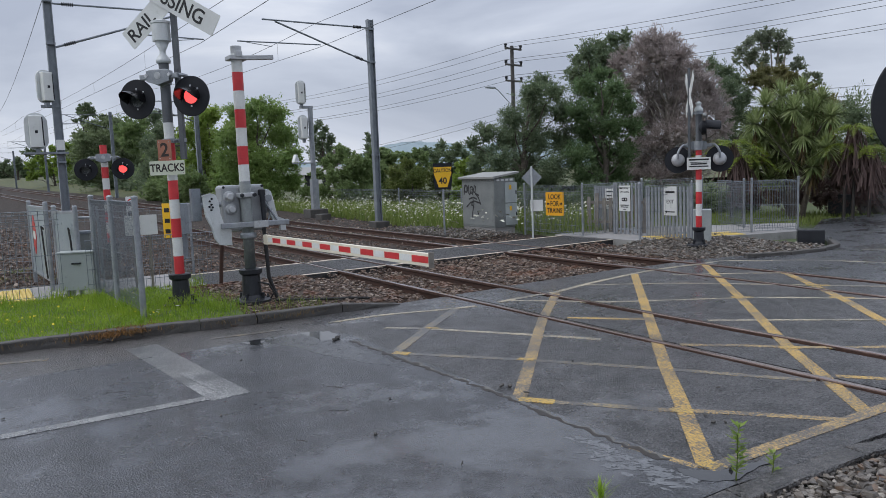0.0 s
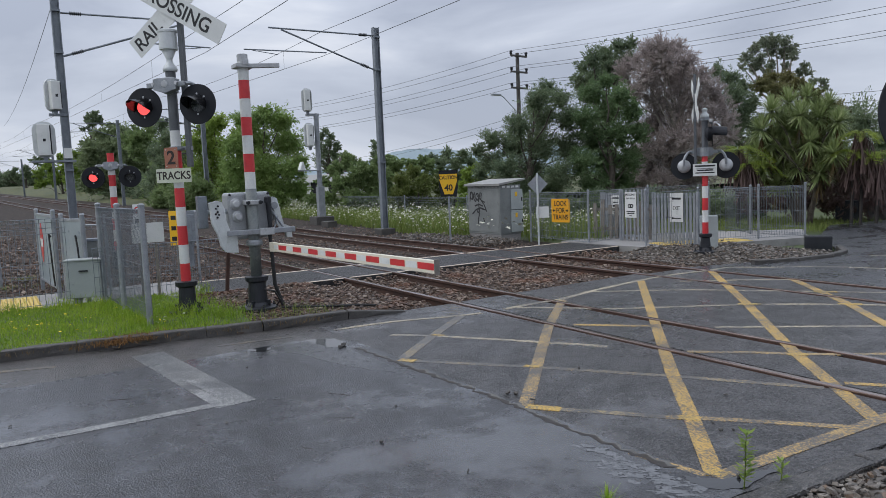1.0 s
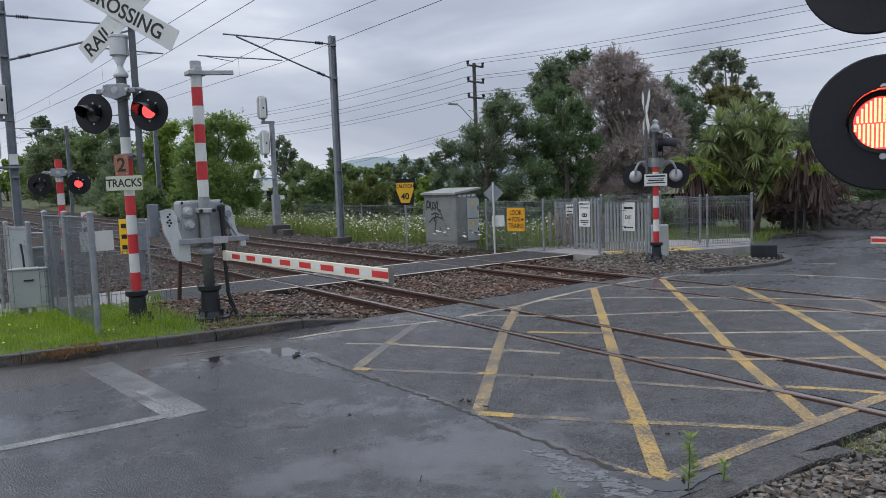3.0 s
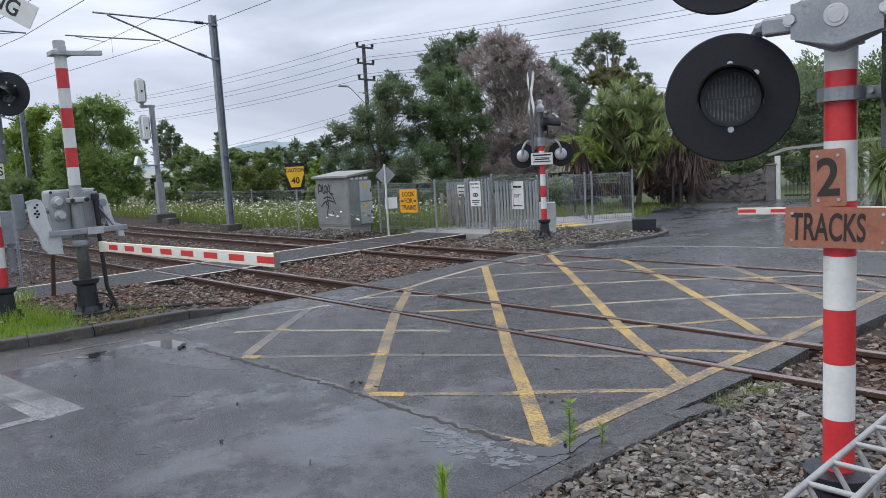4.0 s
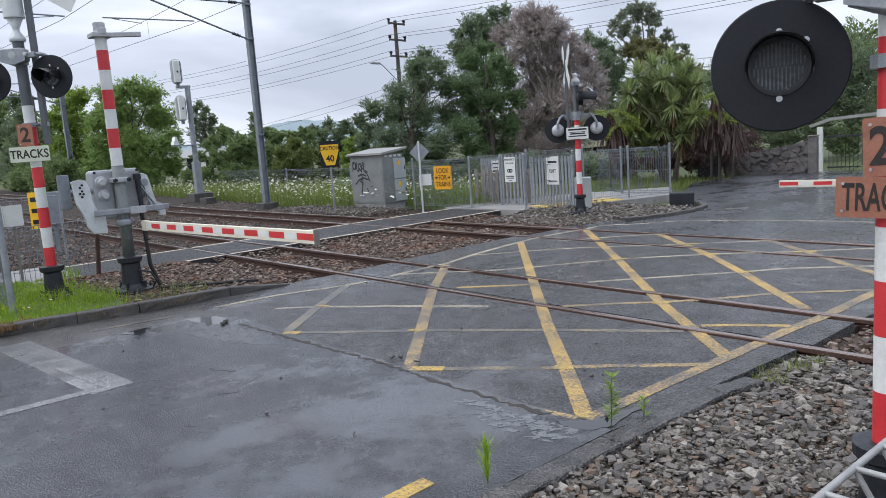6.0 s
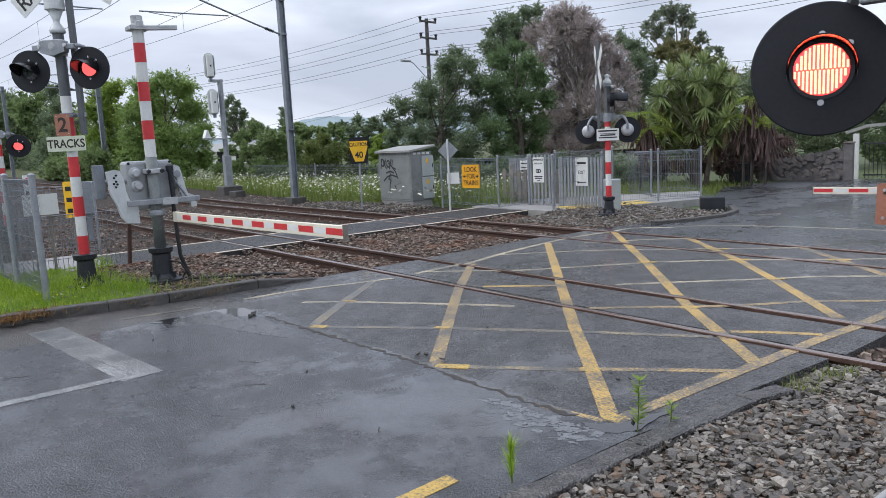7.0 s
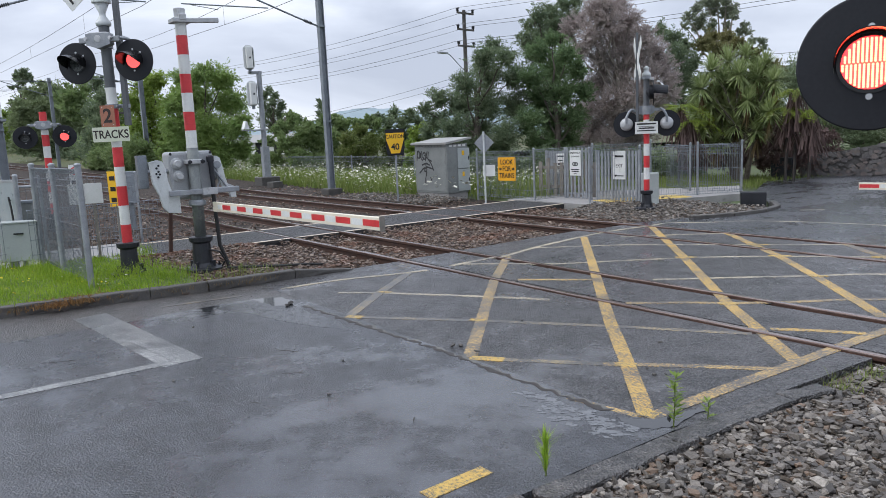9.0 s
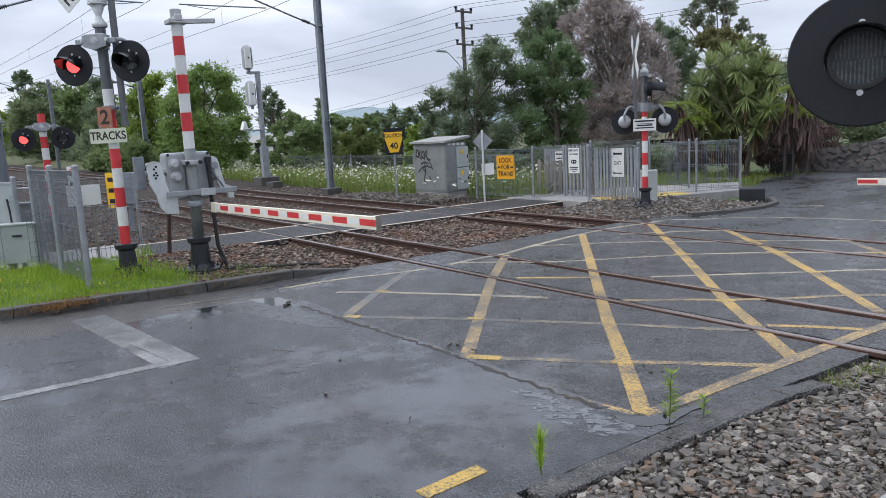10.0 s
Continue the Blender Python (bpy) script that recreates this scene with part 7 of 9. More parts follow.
def stones():
    # grey gravel beside the near kerb, largest stones on top
    near = spread(1.93, 4.7, -4.6, 0.52, 2000, -0.038, 0.016, lambda x, y: x > np.where(y < -0.4, 1.955 + 0.02 * (y + 3) * 0.4, 1.98 + (y + 0.4) * 0.05))
    scatter_stones("gravel", near, rng.gamma(3.6, 0.0064, len(near)).clip(0.009, 0.054), M["gravel"], "loose grey broken gravel beside the kerb", rng, 9)
    more = np.concatenate([spread(5.2, 11.0, -5.6, 0.45, 60, -0.045, 0.014), spread(1.95, 5.2, -5.1, -4.6, 1100, -0.04, 0.014)])
    scatter_stones("gravel", more, rng.gamma(5.0, 0.0075, len(more)).clip(0.015, 0.06), M["gravel"], "loose grey gravel behind the mesh fence", rng, 7)
    ahead = spread(2.0, 5.0, 0.45, 8.4, 360, -0.108, 0.016, lambda x, y: off_rails(x, y) & (x > 1.95 + 0.09 * np.clip(y, 0, 9)))
    ahead[:, 2] += 0.055 * np.exp(-np.clip(ahead[:, 0] - 2.0 - 0.09 * ahead[:, 1], 0, 9) / 0.35)
    scatter_stones("ballast", ahead, rng.gamma(6.0, 0.0055, len(ahead)).clip(0.015, 0.055), M["ballast"], "brown broken ballast between the rails", rng, 9)
    # ballast between the road and the footpath
    mid = spread(-8.95, -4.95, -2.6, 7.8, 370, -0.110, 0.014, lambda x, y: off_rails(x, y) & (x < -5.03 - 0.25 * np.sin(y * 1.3) * (y > 0.4) - 0.45 * (y > 2.2) * (y < 6.3)))
    mid = mid[~((mid[:, 1] < 0.0) & (mid[:, 0] > -5.12 + 0.02 * mid[:, 1]))]
    mid[:, 2] += np.where(mid[:, 1] < -0.25, 0.140, 0.078 * np.exp(-np.clip(mid[:, 1] + 0.25, 0, 9) / 0.25))
    mid[:, 2] += np.where(mid[:, 1] > 0.3, 0.090 * np.exp(-np.clip(mid[:, 0] + 8.97, 0, 9) / 0.3), 0.0)
    scatter_stones("ballast", mid, rng.gamma(6.0, 0.0055, len(mid)).clip(0.015, 0.05), M["ballast"], "brown broken ballast beside the road", rng, 9)
    isle = spread(-8.2, -4.2, 6.9, 10.6, 420, 0.03, 0.014, lambda x, y: (x < -4.85 + 0.36 * (y - 7.0).clip(0, 2.2)) & (x > -8.25 + 0.35 * (y - 8.3).clip(0, 9)) & (y < 10.4 - 0.2 * (x + 8)))
    isle[:, 2] -= 0.11 * np.clip((8.3 - isle[:, 1]) / 1.1, 0, 1)
    scatter_stones("gravel", isle, rng.gamma(6.0, 0.0055, len(isle)).clip(0.015, 0.05), M["gravel"], "grey gravel on the island behind the kerb", rng, 9)
    far = spread(-24, -11.05, -2.0, 8.3, 75, -0.135, 0.018, off_rails)
    far[:, 2] += 0.11 * np.exp(-np.clip(-11.05 - far[:, 0], 0, 99) / 0.3)
    far = np.concatenate([far, spread(-19, -11.1, -4.6, -1.9, 200, -0.02, 0.03, lambda x, y: x < -11.4), spread(-19, -11.7, -9.5, -4.6, 130, -0.13, 0.02)])
    far[:, 2] += 0.0072 * np.clip(-far[:, 0] - 22, 0, None)
    scatter_stones("ballast", far, rng.gamma(6.0, 0.0065, len(far)).clip(0.02, 0.06), M["ballast"], "brown broken ballast under the tracks", rng, 6)
    away = spread(-60, -24, -2.0, 8.6, 22, -0.12, 0.02, off_rails)
    away = np.concatenate([away, spread(-46, -19, -6.0, -2.0, 45, -0.13, 0.02)])
    away[:, 2] += 0.0072 * np.clip(-away[:, 0] - 22, 0, None)
    scatter_stones("ballast", away, rng.gamma(6.0, 0.011, len(away)).clip(0.03, 0.07), M["ballast"], "brown ballast along the distant tracks", rng, 6)
    bank = spread(-18.0, -12.6, 6.3, 8.0, 240, 0.0, 0.03)
    scatter_stones("gravel", bank, rng.gamma(6.0, 0.006, len(bank)).clip(0.02, 0.055), M["gravel"], "grey stones at the foot of the relay cabinet", rng, 8)
    # a few strays on the asphalt
    spots = np.array([(-0.36, -1.62, 0.02), (-0.62, -1.6, 0.012), (0.55, -0.28, 0.012), (1.05, -1.0, 0.006), (1.10, -0.93, 0.006), (-2.6, -5.4, 0.01), (-1.5, -3.9, 0.008), (-0.3, -3.1, 0.01),
                      (0.55, -2.9, 0.012), (1.65, -1.62, 0.016), (-0.9, -0.6, 0.008), (-3.2, -3.2, 0.008), (-1.0, -2.6, 0.008), (-3.6, -6.4, 0.01), (0.9, -0.9, 0.004)])
    scatter_stones("stray_stone", spots, rng.uniform(0.012, 0.032, len(spots)), M["kerb"], "dark stray stones lying on the asphalt", rng, 10)
    lumps = np.array([(-3.46, -1.97, 0.02), (-3.40, -2.03, 0.01), (-0.66, -1.66, 0.02), (-5.2, -3.0, 0.02), (-5.25, -4.2, 0.02)])
    scatter_stones("stray_stone", lumps, rng.uniform(0.035, 0.055, len(lumps)), M["kerb"], "dark lumps of rubble lying on the asphalt", rng, 10)


stones()

# ---------- grass, weeds, flowers ----------


def blades(places, height, width, lean, seed, bend=0.5):
    """Grass blades: a lower and an upper tapering piece each, as quads and tips of 4 corners."""
    g = np.random.default_rng(seed)
    n = len(places)
    yaw = g.uniform(0, 2 * np.pi, n)
    h = height * g.uniform(0.5, 1.25, n)
    side = np.stack([np.cos(yaw), np.sin(yaw), np.zeros(n)], 1) * (width * g.uniform(0.6, 1.2, n))[:, None]
    out = np.stack([-np.sin(yaw), np.cos(yaw), np.zeros(n)], 1) * (h * g.uniform(0.1, lean, n))[:, None]
    up = np.array([0, 0, 1.0]) * h[:, None]
    mid = places + up * 0.55 + out * 0.35
    tip = places + up * (1 - 0.25 * g.uniform(0, bend, n))[:, None] + out
    a = np.stack([places - side, places + side, mid + side * 0.7, mid - side * 0.7], 1)
    b = np.stack([mid - side * 0.7, mid + side * 0.7, tip + side * 0.1, tip - side * 0.1], 1)
    return np.concatenate([a, b])


def in_verge(x, y):
    edge = np.interp(y, [-14, -7.2, -5.4, -3.8, -2.5], [-6.05, -5.74, -5.66, -5.46, -5.22])
    return (x < edge) & (x > -9.05) & ((y < -3.0) | (rng.random(len(x)) < np.interp(y, [-3.0, -2.2], [0.7, 0.02])))


def verge_grass():
    p = spread(-9.05, -5.2, -10.5, -2.1, 1500, 0.088, 0.004, in_verge)
    p = p[rng.random(len(p)) < np.interp(p[:, 1], [-10.5, -7.0, -6.5], [0.3, 0.5, 1.0])]
    tall = np.clip(np.array([noise.noise(Vector((q[0] * 1.3, q[1] * 1.3, 0))) for q in p]) * 0.5 + 0.75, 0.45, 1.3)
    ob = cloud_mesh("grass", blades(p, 0.088 * np.concatenate([tall])[:, ], 0.0045, 0.8, 3), M["grass"])
    tagged(ob, "bright green unmown grass on the verge", "grass", kind="stuff")
    # long tufts along the fence and round the post bases
    spots = [(-6.1, -3.65), (-6.5, -3.7), (-6.9, -3.78), (-7.3, -3.8), (-7.9, -3.9), (-8.5, -3.98), (-9.0, -4.4), (-9.0, -5.2), (-6.7, -2.9), (-7.0, -2.85), (-6.6, -3.1), (-6.9, -3.1), (-6.2, -2.7), (-5.9, -2.6), (-8.8, -2.3)]
    t = np.concatenate([np.array([(x, y, 0.08)]) + rng.normal(0, 1, (120, 3)) * (0.16, 0.11, 0.004) for x, y in spots])
    ob = cloud_mesh("grass", blades(t, 0.21, 0.004, 1.0, 4, 1.2), M["grass"])
    tagged(ob, "long grass tufts along the fence", "grass", kind="stuff")
    d = np.concatenate([np.array([(x, y, 0.06)]) + rng.normal(0, 1, (60, 3)) * (0.10, 0.24, 0.008) for x, y in ((-5.62, -4.9), (-5.52, -4.3), (-5.58, -6.2), (-5.2, -2.3), (-5.35, -3.3), (-5.05, -1.4), (-5.45, -5.5), (-5.40, -4.6), (-5.22, -3.7), (-5.08, -2.9), (-4.95, -2.0))])
    litter = np.concatenate([np.array([(x, y, 0.07)]) + rng.normal(0, 1, (420, 3)) * (0.10, 0.20, 0.012) for x, y in ((-5.32, -4.14), (-5.39, -3.93))])
    tagged(cloud_mesh("dry_grass", blades(litter, 0.07, 0.006, 1.8, 8, 2.0), M["russet"]), "russet dead weeds heaped on the kerb", "grass", kind="stuff")
    r = np.concatenate([np.array([(x, y, 0.05)]) + rng.normal(0, 1, (45, 3)) * (0.16, 0.16, 0.004) for x, y in ((-6.0, -2.6), (-5.7, -2.3), (-5.5, -1.9), (-6.3, -2.3), (-5.35, -1.4), (-6.6, -2.5), (-5.5, -2.7), (-5.9, -1.6), (-7.3, -2.3))])
    tagged(cloud_mesh("weeds", blades(r, 0.15, 0.0035, 1.3, 6, 1.5), M["rank"]), "straggly weeds on the gravel behind the kerb", "weeds", kind="stuff")
    ob = cloud_mesh("dry_grass", blades(d, 0.075, 0.004, 1.6, 5, 1.5), M["straw"])
    tagged(ob, "dry brown grass hanging over the kerb", "grass", kind="stuff")


verge_grass()


def flower_heads(places, r, name, material, label, seed, seg=6):
    """Small flower heads: shallow domes of facets."""
    g = np.random.default_rng(seed)
    n = len(places)
    yaw = g.uniform(0, 2 * np.pi, n)
    rr = r * g.uniform(0.6, 1.3, n)
    tilt = g.normal(0, 0.35, (n, 2))
    quads = []
    for k in range(0, seg, 2):
        a = [yaw + 2 * np.pi * (k + j) / seg for j in range(3)]
        rim = [places + np.stack([np.cos(t) * rr, np.sin(t) * rr, rr * (-0.25 + tilt[:, 0] * np.cos(t) + tilt[:, 1] * np.sin(t))], 1) for t in a]
        quads.append(np.stack([places, rim[0], rim[1], rim[2]], 1))
    ob = cloud_mesh(name, np.concatenate(quads), material)
    return tagged(ob, label, "flowers", kind="stuff")


def dandelions():
    p = spread(-9.0, -5.7, -8.5, -3.2, 9, 0.15, 0.015, in_verge)
    flower_heads(p, 0.015, "dandelions", M["dandelion"], "yellow dandelions in the verge grass", 11)
    w = spread(-7.6, -5.9, -3.9, -2.6, 9, 0.17, 0.03, in_verge)
    flower_heads(w, 0.020, "white_weeds", M["umbel"], "small white weed flowers in the verge grass", 12)


dandelions()


def flower_bank():
    """Rank grass and white umbels on the far bank of the tracks."""
    def region(x, y):
        return (y > np.interp(x, [-60, -24, -16, -13], [9.5, 8.6, 7.4, 8.9])) & ~((x > -15.7) & (x < -13.5) & (y < 9.2))
    g = spread(-50, -12.8, 7.4, 14.0, 80, -0.12, 0.03, region)
    g[:, 2] += 0.004 * np.clip(-g[:, 0] - 22, 0, None)
    ob = cloud_mesh("tall_grass", blades(g, 0.62, 0.020, 0.6, 21), M["rank"])
    tagged(ob, "rank tall grass on the bank beside the tracks", "grass", kind="stuff")
    f = spread(-48, -12.8, 7.6, 13.5, 32, 0.36, 0.20, region)
    f[:, 2] += 0.004 * np.clip(-f[:, 0] - 22, 0, None)
    flower_heads(f, 0.034, "wild_flowers", M["umbel"], "white wild carrot flowers on the bank", 22)
    near = spread(-13.4, -10.4, 8.6, 10.6, 60, 0.03, 0.02)
    ob = cloud_mesh("tall_grass", blades(near, 0.5, 0.010, 0.7, 23), M["rank"])
    tagged(ob, "tall weeds behind the mesh fence", "grass", kind="stuff")
    few = spread(-15.6, -12.4, 7.2, 8.9, 8, 0.45, 0.12)
    flower_heads(few, 0.05, "wild_flowers", M["umbel"], "white wild carrot flowers beside the cabinet", 24)
    lawn = spread(-16, -6.9, 12.8, 19.5, 130, -0.14, 0.02, lambda x, y: x < -8.6 + 0.2 * (y - 13))
    ob = cloud_mesh("grass", blades(lawn, 0.20, 0.012, 0.8, 25), M["rank"])
    tagged(ob, "green lawn behind the far footpath", "grass", kind="stuff")
    left = spread(-44, -13.5, -12, -3.0, 24, -0.12, 0.03, lambda x, y: y < -5.0 + 0.02 * x)
    ob = cloud_mesh("tall_grass", blades(left, 0.35, 0.014, 0.8, 26), M["rank"])
    tagged(ob, "rough grass beside the railway", "grass", kind="stuff")


flower_bank()


def weed(x, y, z, h, label, seed, tufts=26, leaf=0.045):
    """A small upright weed: a stem with leaves in whorls."""
    g = np.random.default_rng(seed)
    w = thing("weed", label, "weed", pose(x, y, z), "weeds")
    bm = bmesh.new()
    sweep(bm, [(0, 0, -0.02), (0.01, 0.0, h * 0.4), (0.0, 0.015, h * 0.8), (0.01, 0.02, h)], 0.005, 5, 0.002)
    part("stem", bm, M["rank"], w)
    q = []
    for k in range(tufts):
        zz = h * (0.12 + 0.88 * k / tufts)
        t = g.uniform(0, 2 * np.pi)
        d = np.array([math.cos(t), math.sin(t), g.uniform(0.1, 0.6)])
        s = np.array([-math.sin(t), math.cos(t), 0]) * leaf * 0.22
        base = np.array([0.005, 0.01, zz])
        L = leaf * g.uniform(0.7, 1.4)
        q.append([base, base + d * L * 0.5 + s, base + d * L, base + d * L * 0.5 - s])
    cloud_mesh("leaves", np.array(q), M["leaf_lime"], w)
    return w


weed(1.76, -1.72, 0.0, 0.34, "leafy green weed growing at the kerb joint", 1, 60, 0.06)
weed(1.84, -1.48, 0.0, 0.14, "small green weed at the kerb joint", 2, 16, 0.05)
def feathery_weed(x, y, h, seed):
    """A narrow upright plume of thin bright leaves."""
    w = thing("weed", "feathery bright green weed at the kerb", "weed", pose(x, y, 0.0), "weeds")
    g = np.random.default_rng(seed)
    bm = bmesh.new()
    sweep(bm, [(0, 0, -0.02), (0.004, 0.0, h * 0.5), (0.0, 0.008, h * 0.9)], 0.005, 5, 0.002)
    part("stem", bm, M["rank"], w)
    base = np.stack([g.normal(0, 0.005, 150), g.normal(0, 0.005, 150), g.uniform(0.02, h * 0.72, 150)], 1)
    cloud_mesh("leaves", blades(base, 0.105, 0.0030, 0.95, seed, 0.3), M["plume"], w)


feathery_weed(1.72, -2.80, 0.29, 3)


def weed_tufts():
    spots = ((-13.5, -5.3, 1.5), (-14.2, -6.4, 1.5), (-12.6, -6.0, 1.2), (-13.2, -4.2, 1.0), (-15.0, -4.6, 1.5), (2.12, -0.26, 0.35), (2.14, 0.12, 0.45), (2.2, 0.3, 0.3), (2.05, -0.1, 0.2))
    p = np.concatenate([np.array([(x, y, -0.02)]) + rng.normal(0, 1, (int(120 * n), 3)) * ((0.06, 0.06, 0.004) if n < 1 else (0.25, 0.25, 0.004)) for x, y, n in spots])
    tagged(cloud_mesh("grass", blades(p, 0.085, 0.003, 1.5, 31, 1.6), M["rank"]), "green grass tufts in the gravel beside the rail", "grass", kind="stuff")


weed_tufts()

# ---------- trees ----------
LEAF = dict(dark=M["leaf_dark"], mid=M["leaf_mid"], willow=M["leaf_willow"], lime=M["leaf_lime"], grey=M["leaf_grey"], gum=M["leaf_gum"],
            olive=make_leaf("olive_foliage", (0.15, 0.15, 0.065), (0.20, 0.19, 0.08), (0.27, 0.25, 0.115), 0.5), wine=M["leaf_wine"],
            deep=make_leaf("deep_green_foliage", (0.122, 0.190, 0.090), (0.158, 0.235, 0.104), (0.225, 0.30, 0.145), 0.45),
            sage=make_leaf("sage_foliage", (0.20, 0.255, 0.135), (0.26, 0.32, 0.165), (0.36, 0.41, 0.25), 0.45),
            fresh=make_leaf("fresh_olive_foliage", (0.11, 0.145, 0.04), (0.155, 0.19, 0.055), (0.25, 0.28, 0.11), 0.5))


def crown_leaves(lobes, cover, size, g, droop=0.0, flat=0.6, slim=0.36, reach=0.55, spread_=0.34, core=1.3):
    """Leaves as small facets set along many sprays that grow out of the lobes of a crown; cover: how many times they hide each lobe."""
    quads = []
    for x, y, z, r in lobes:
        n = int(cover * 4 * math.pi * r * r / (size * size * 0.5))
        sprays = max(6, n // 34)
        d = g.normal(size=(sprays, 3))
        d /= np.linalg.norm(d, axis=1)[:, None]
        d[:, 2] = np.abs(d[:, 2]) * np.where(g.random(sprays) < 0.68, 1, -1)
        root = np.array([x, y, z]) + d * r * g.uniform(0.15, 0.72, sprays)[:, None]
        axis = d * 0.9 + g.normal(0, 0.32, (sprays, 3)) + (0, 0, 0.45 - 1.9 * droop)
        axis /= np.linalg.norm(axis, axis=1)[:, None]
        length = r * reach * g.uniform(0.6, 1.25, sprays)
        which = g.integers(0, sprays, n)
        t = g.random(n) ** 0.8
        off = g.normal(size=(n, 3)) * (1, 1, flat)
        a, ln = axis[which], length[which][:, None]
        p = root[which] + a * ln * t[:, None] + off * ln * (spread_ * (1.0 - 0.6 * t))[:, None]
        u = a * 0.8 + off * 0.35 + g.normal(0, 0.30, (n, 3))
        u /= np.linalg.norm(u, axis=1)[:, None]
        ref = g.normal(0, 0.8, (n, 3)) + d[which] * 0.7 + (0, 0, 0.5)
        v = np.cross(ref, u)
        v /= np.linalg.norm(v, axis=1)[:, None] + 1e-6
        s = size * g.uniform(0.5, 1.35, n)[:, None]
        a, b = u * s * 0.66, v * s * slim
        quads.append(np.stack([p - a, p + b * 0.9 + a * 0.1, p + a, p - b + a * 0.1], 1))
        # larger leaves fill the inside of the lobe
        m = int(core * 4 * math.pi * (0.66 * r) ** 2 / ((1.5 * size) ** 2 * 0.5))
        d = g.normal(size=(m, 3))
        d /= np.linalg.norm(d, axis=1)[:, None]
        p = np.array([x, y, z]) + d * r * g.uniform(0.25, 0.66, m)[:, None]
        face = d + g.normal(0, 0.45, (m, 3)) + (0, 0, 0.35)
        u = np.cross(face, g.normal(size=(m, 3)))
        u /= np.linalg.norm(u, axis=1)[:, None]
        v = np.cross(face, u)
        v /= np.linalg.norm(v, axis=1)[:, None]
        s = 1.5 * size * g.uniform(0.6, 1.3, m)[:, None]
        a, b = u * s * 0.66, v * s * 0.34
        quads.append(np.stack([p - a, p + b, p + a, p - b], 1))
    q = np.concatenate(quads)
    return q[q[:, :, 2].min(1) > -0.14]


# how each kind grows: flatness of its sprays, narrowness of its leaves, length and width of the sprays
HABIT = dict(dark=(0.36, 0.22, 0.66, 0.34), deep=(0.42, 0.26, 0.62, 0.36), sage=(0.5, 0.30, 0.6, 0.36), grey=(0.9, 0.10, 0.85, 0.22, 1.1), gum=(0.40, 0.30, 0.60, 0.40, 1.0), mid=(0.6, 0.36, 0.5, 0.36),
             fresh=(0.7, 0.34, 0.75, 0.26), wine=(0.9, 0.16, 0.9, 0.18), willow=(0.8, 0.30, 0.6, 0.28), lime=(0.7, 0.34, 0.5, 0.36), olive=(0.5, 0.34, 0.5, 0.38))


def limb(bm, p, q, r, r2, g, bend=0.12):
    p, q = Vector(p), Vector(q)
    length = (q - p).length
    pts = [p.lerp(q, t) + Vector(g.normal(0, bend * length * 0.25, 3)) * math.sin(math.pi * t) for t in (0, 0.25, 0.5, 0.75, 1)]
    sweep(bm, pts, r, 6, r2)


def tree(label, kind, cover, size, lobes, seed, bark="bark", droop=0.0):
    """A tree or shrub: tapered trunk, limbs to every lobe, and a crown of many small leaves."""
    g = np.random.default_rng(seed)
    L = np.array(lobes)
    foot = Vector((float(L[:, 0].mean()), float(L[:, 1].mean()), -0.16))
    t = thing("tree", label, "tree", None, "trees")
    top = Vector((float(np.average(L[:, 0], weights=L[:, 3])), float(np.average(L[:, 1], weights=L[:, 3])), max(0.8, float(L[:, 2].max()) * 0.72)))
    r = 0.03 * (top.z + 1.0)
    bm = bmesh.new()
    limb(bm, foot, top, r * 1.25, r * 0.45, g, 0.06)
    part("trunk", bm, M[bark], t)
    bm = bmesh.new()
    for x, y, z, rr in lobes:
        if z > 0.6:
            f = min(0.92, max(0.25, (z - 0.5 * rr) / (top.z + 0.5) * 0.7))
            limb(bm, foot.lerp(top, f), (x, y, z), r * 0.35, r * 0.08, g)
            for _ in range(3):
                d = Vector(g.normal(0, 1, 3)).normalized() * rr * 0.9
                limb(bm, (x, y, z), Vector((x, y, z)) + d, r * 0.10, r * 0.03, g)
    if len(bm.verts):
        part("branchwork", bm, M[bark], t)
    else:
        bm.free()
    cloud_mesh("crown", crown_leaves(lobes, cover, size, g, droop, *HABIT[kind]), LEAF[kind], t)
    return t


tree("bushy dark green tree behind the mesh fence", "dark", 1.68, 0.084,
     [(-20.8, 16.0, 5.5, 0.53), (-20.5, 15.1, 5.0, 0.61), (-19.4, 15.5, 4.9, 0.56), (-20.5, 14.1, 3.9, 0.65), (-21.4, 16.1, 4.3, 0.82), (-20.8, 17.1, 4.2, 0.68), (-22.4, 14.1, 3.4, 0.57), (-22.1, 15.0, 3.1, 0.80), (-21.0, 15.7, 3.0, 0.87), (-20.9, 17.2, 3.0, 0.80), (-22.9, 14.3, 2.5, 0.58), (-20.9, 13.7, 2.1, 0.68), (-21.9, 15.8, 1.9, 0.86), (-19.6, 15.5, 1.8, 0.76), (-22.6, 14.4, 1.2, 0.65), (-20.9, 14.4, 1.1, 0.69), (-21.3, 16.5, 1.0, 0.79), (-22.7, 13.5, 3.0, 0.40), (-22.2, 13.2, 2.0, 0.45)], 100)
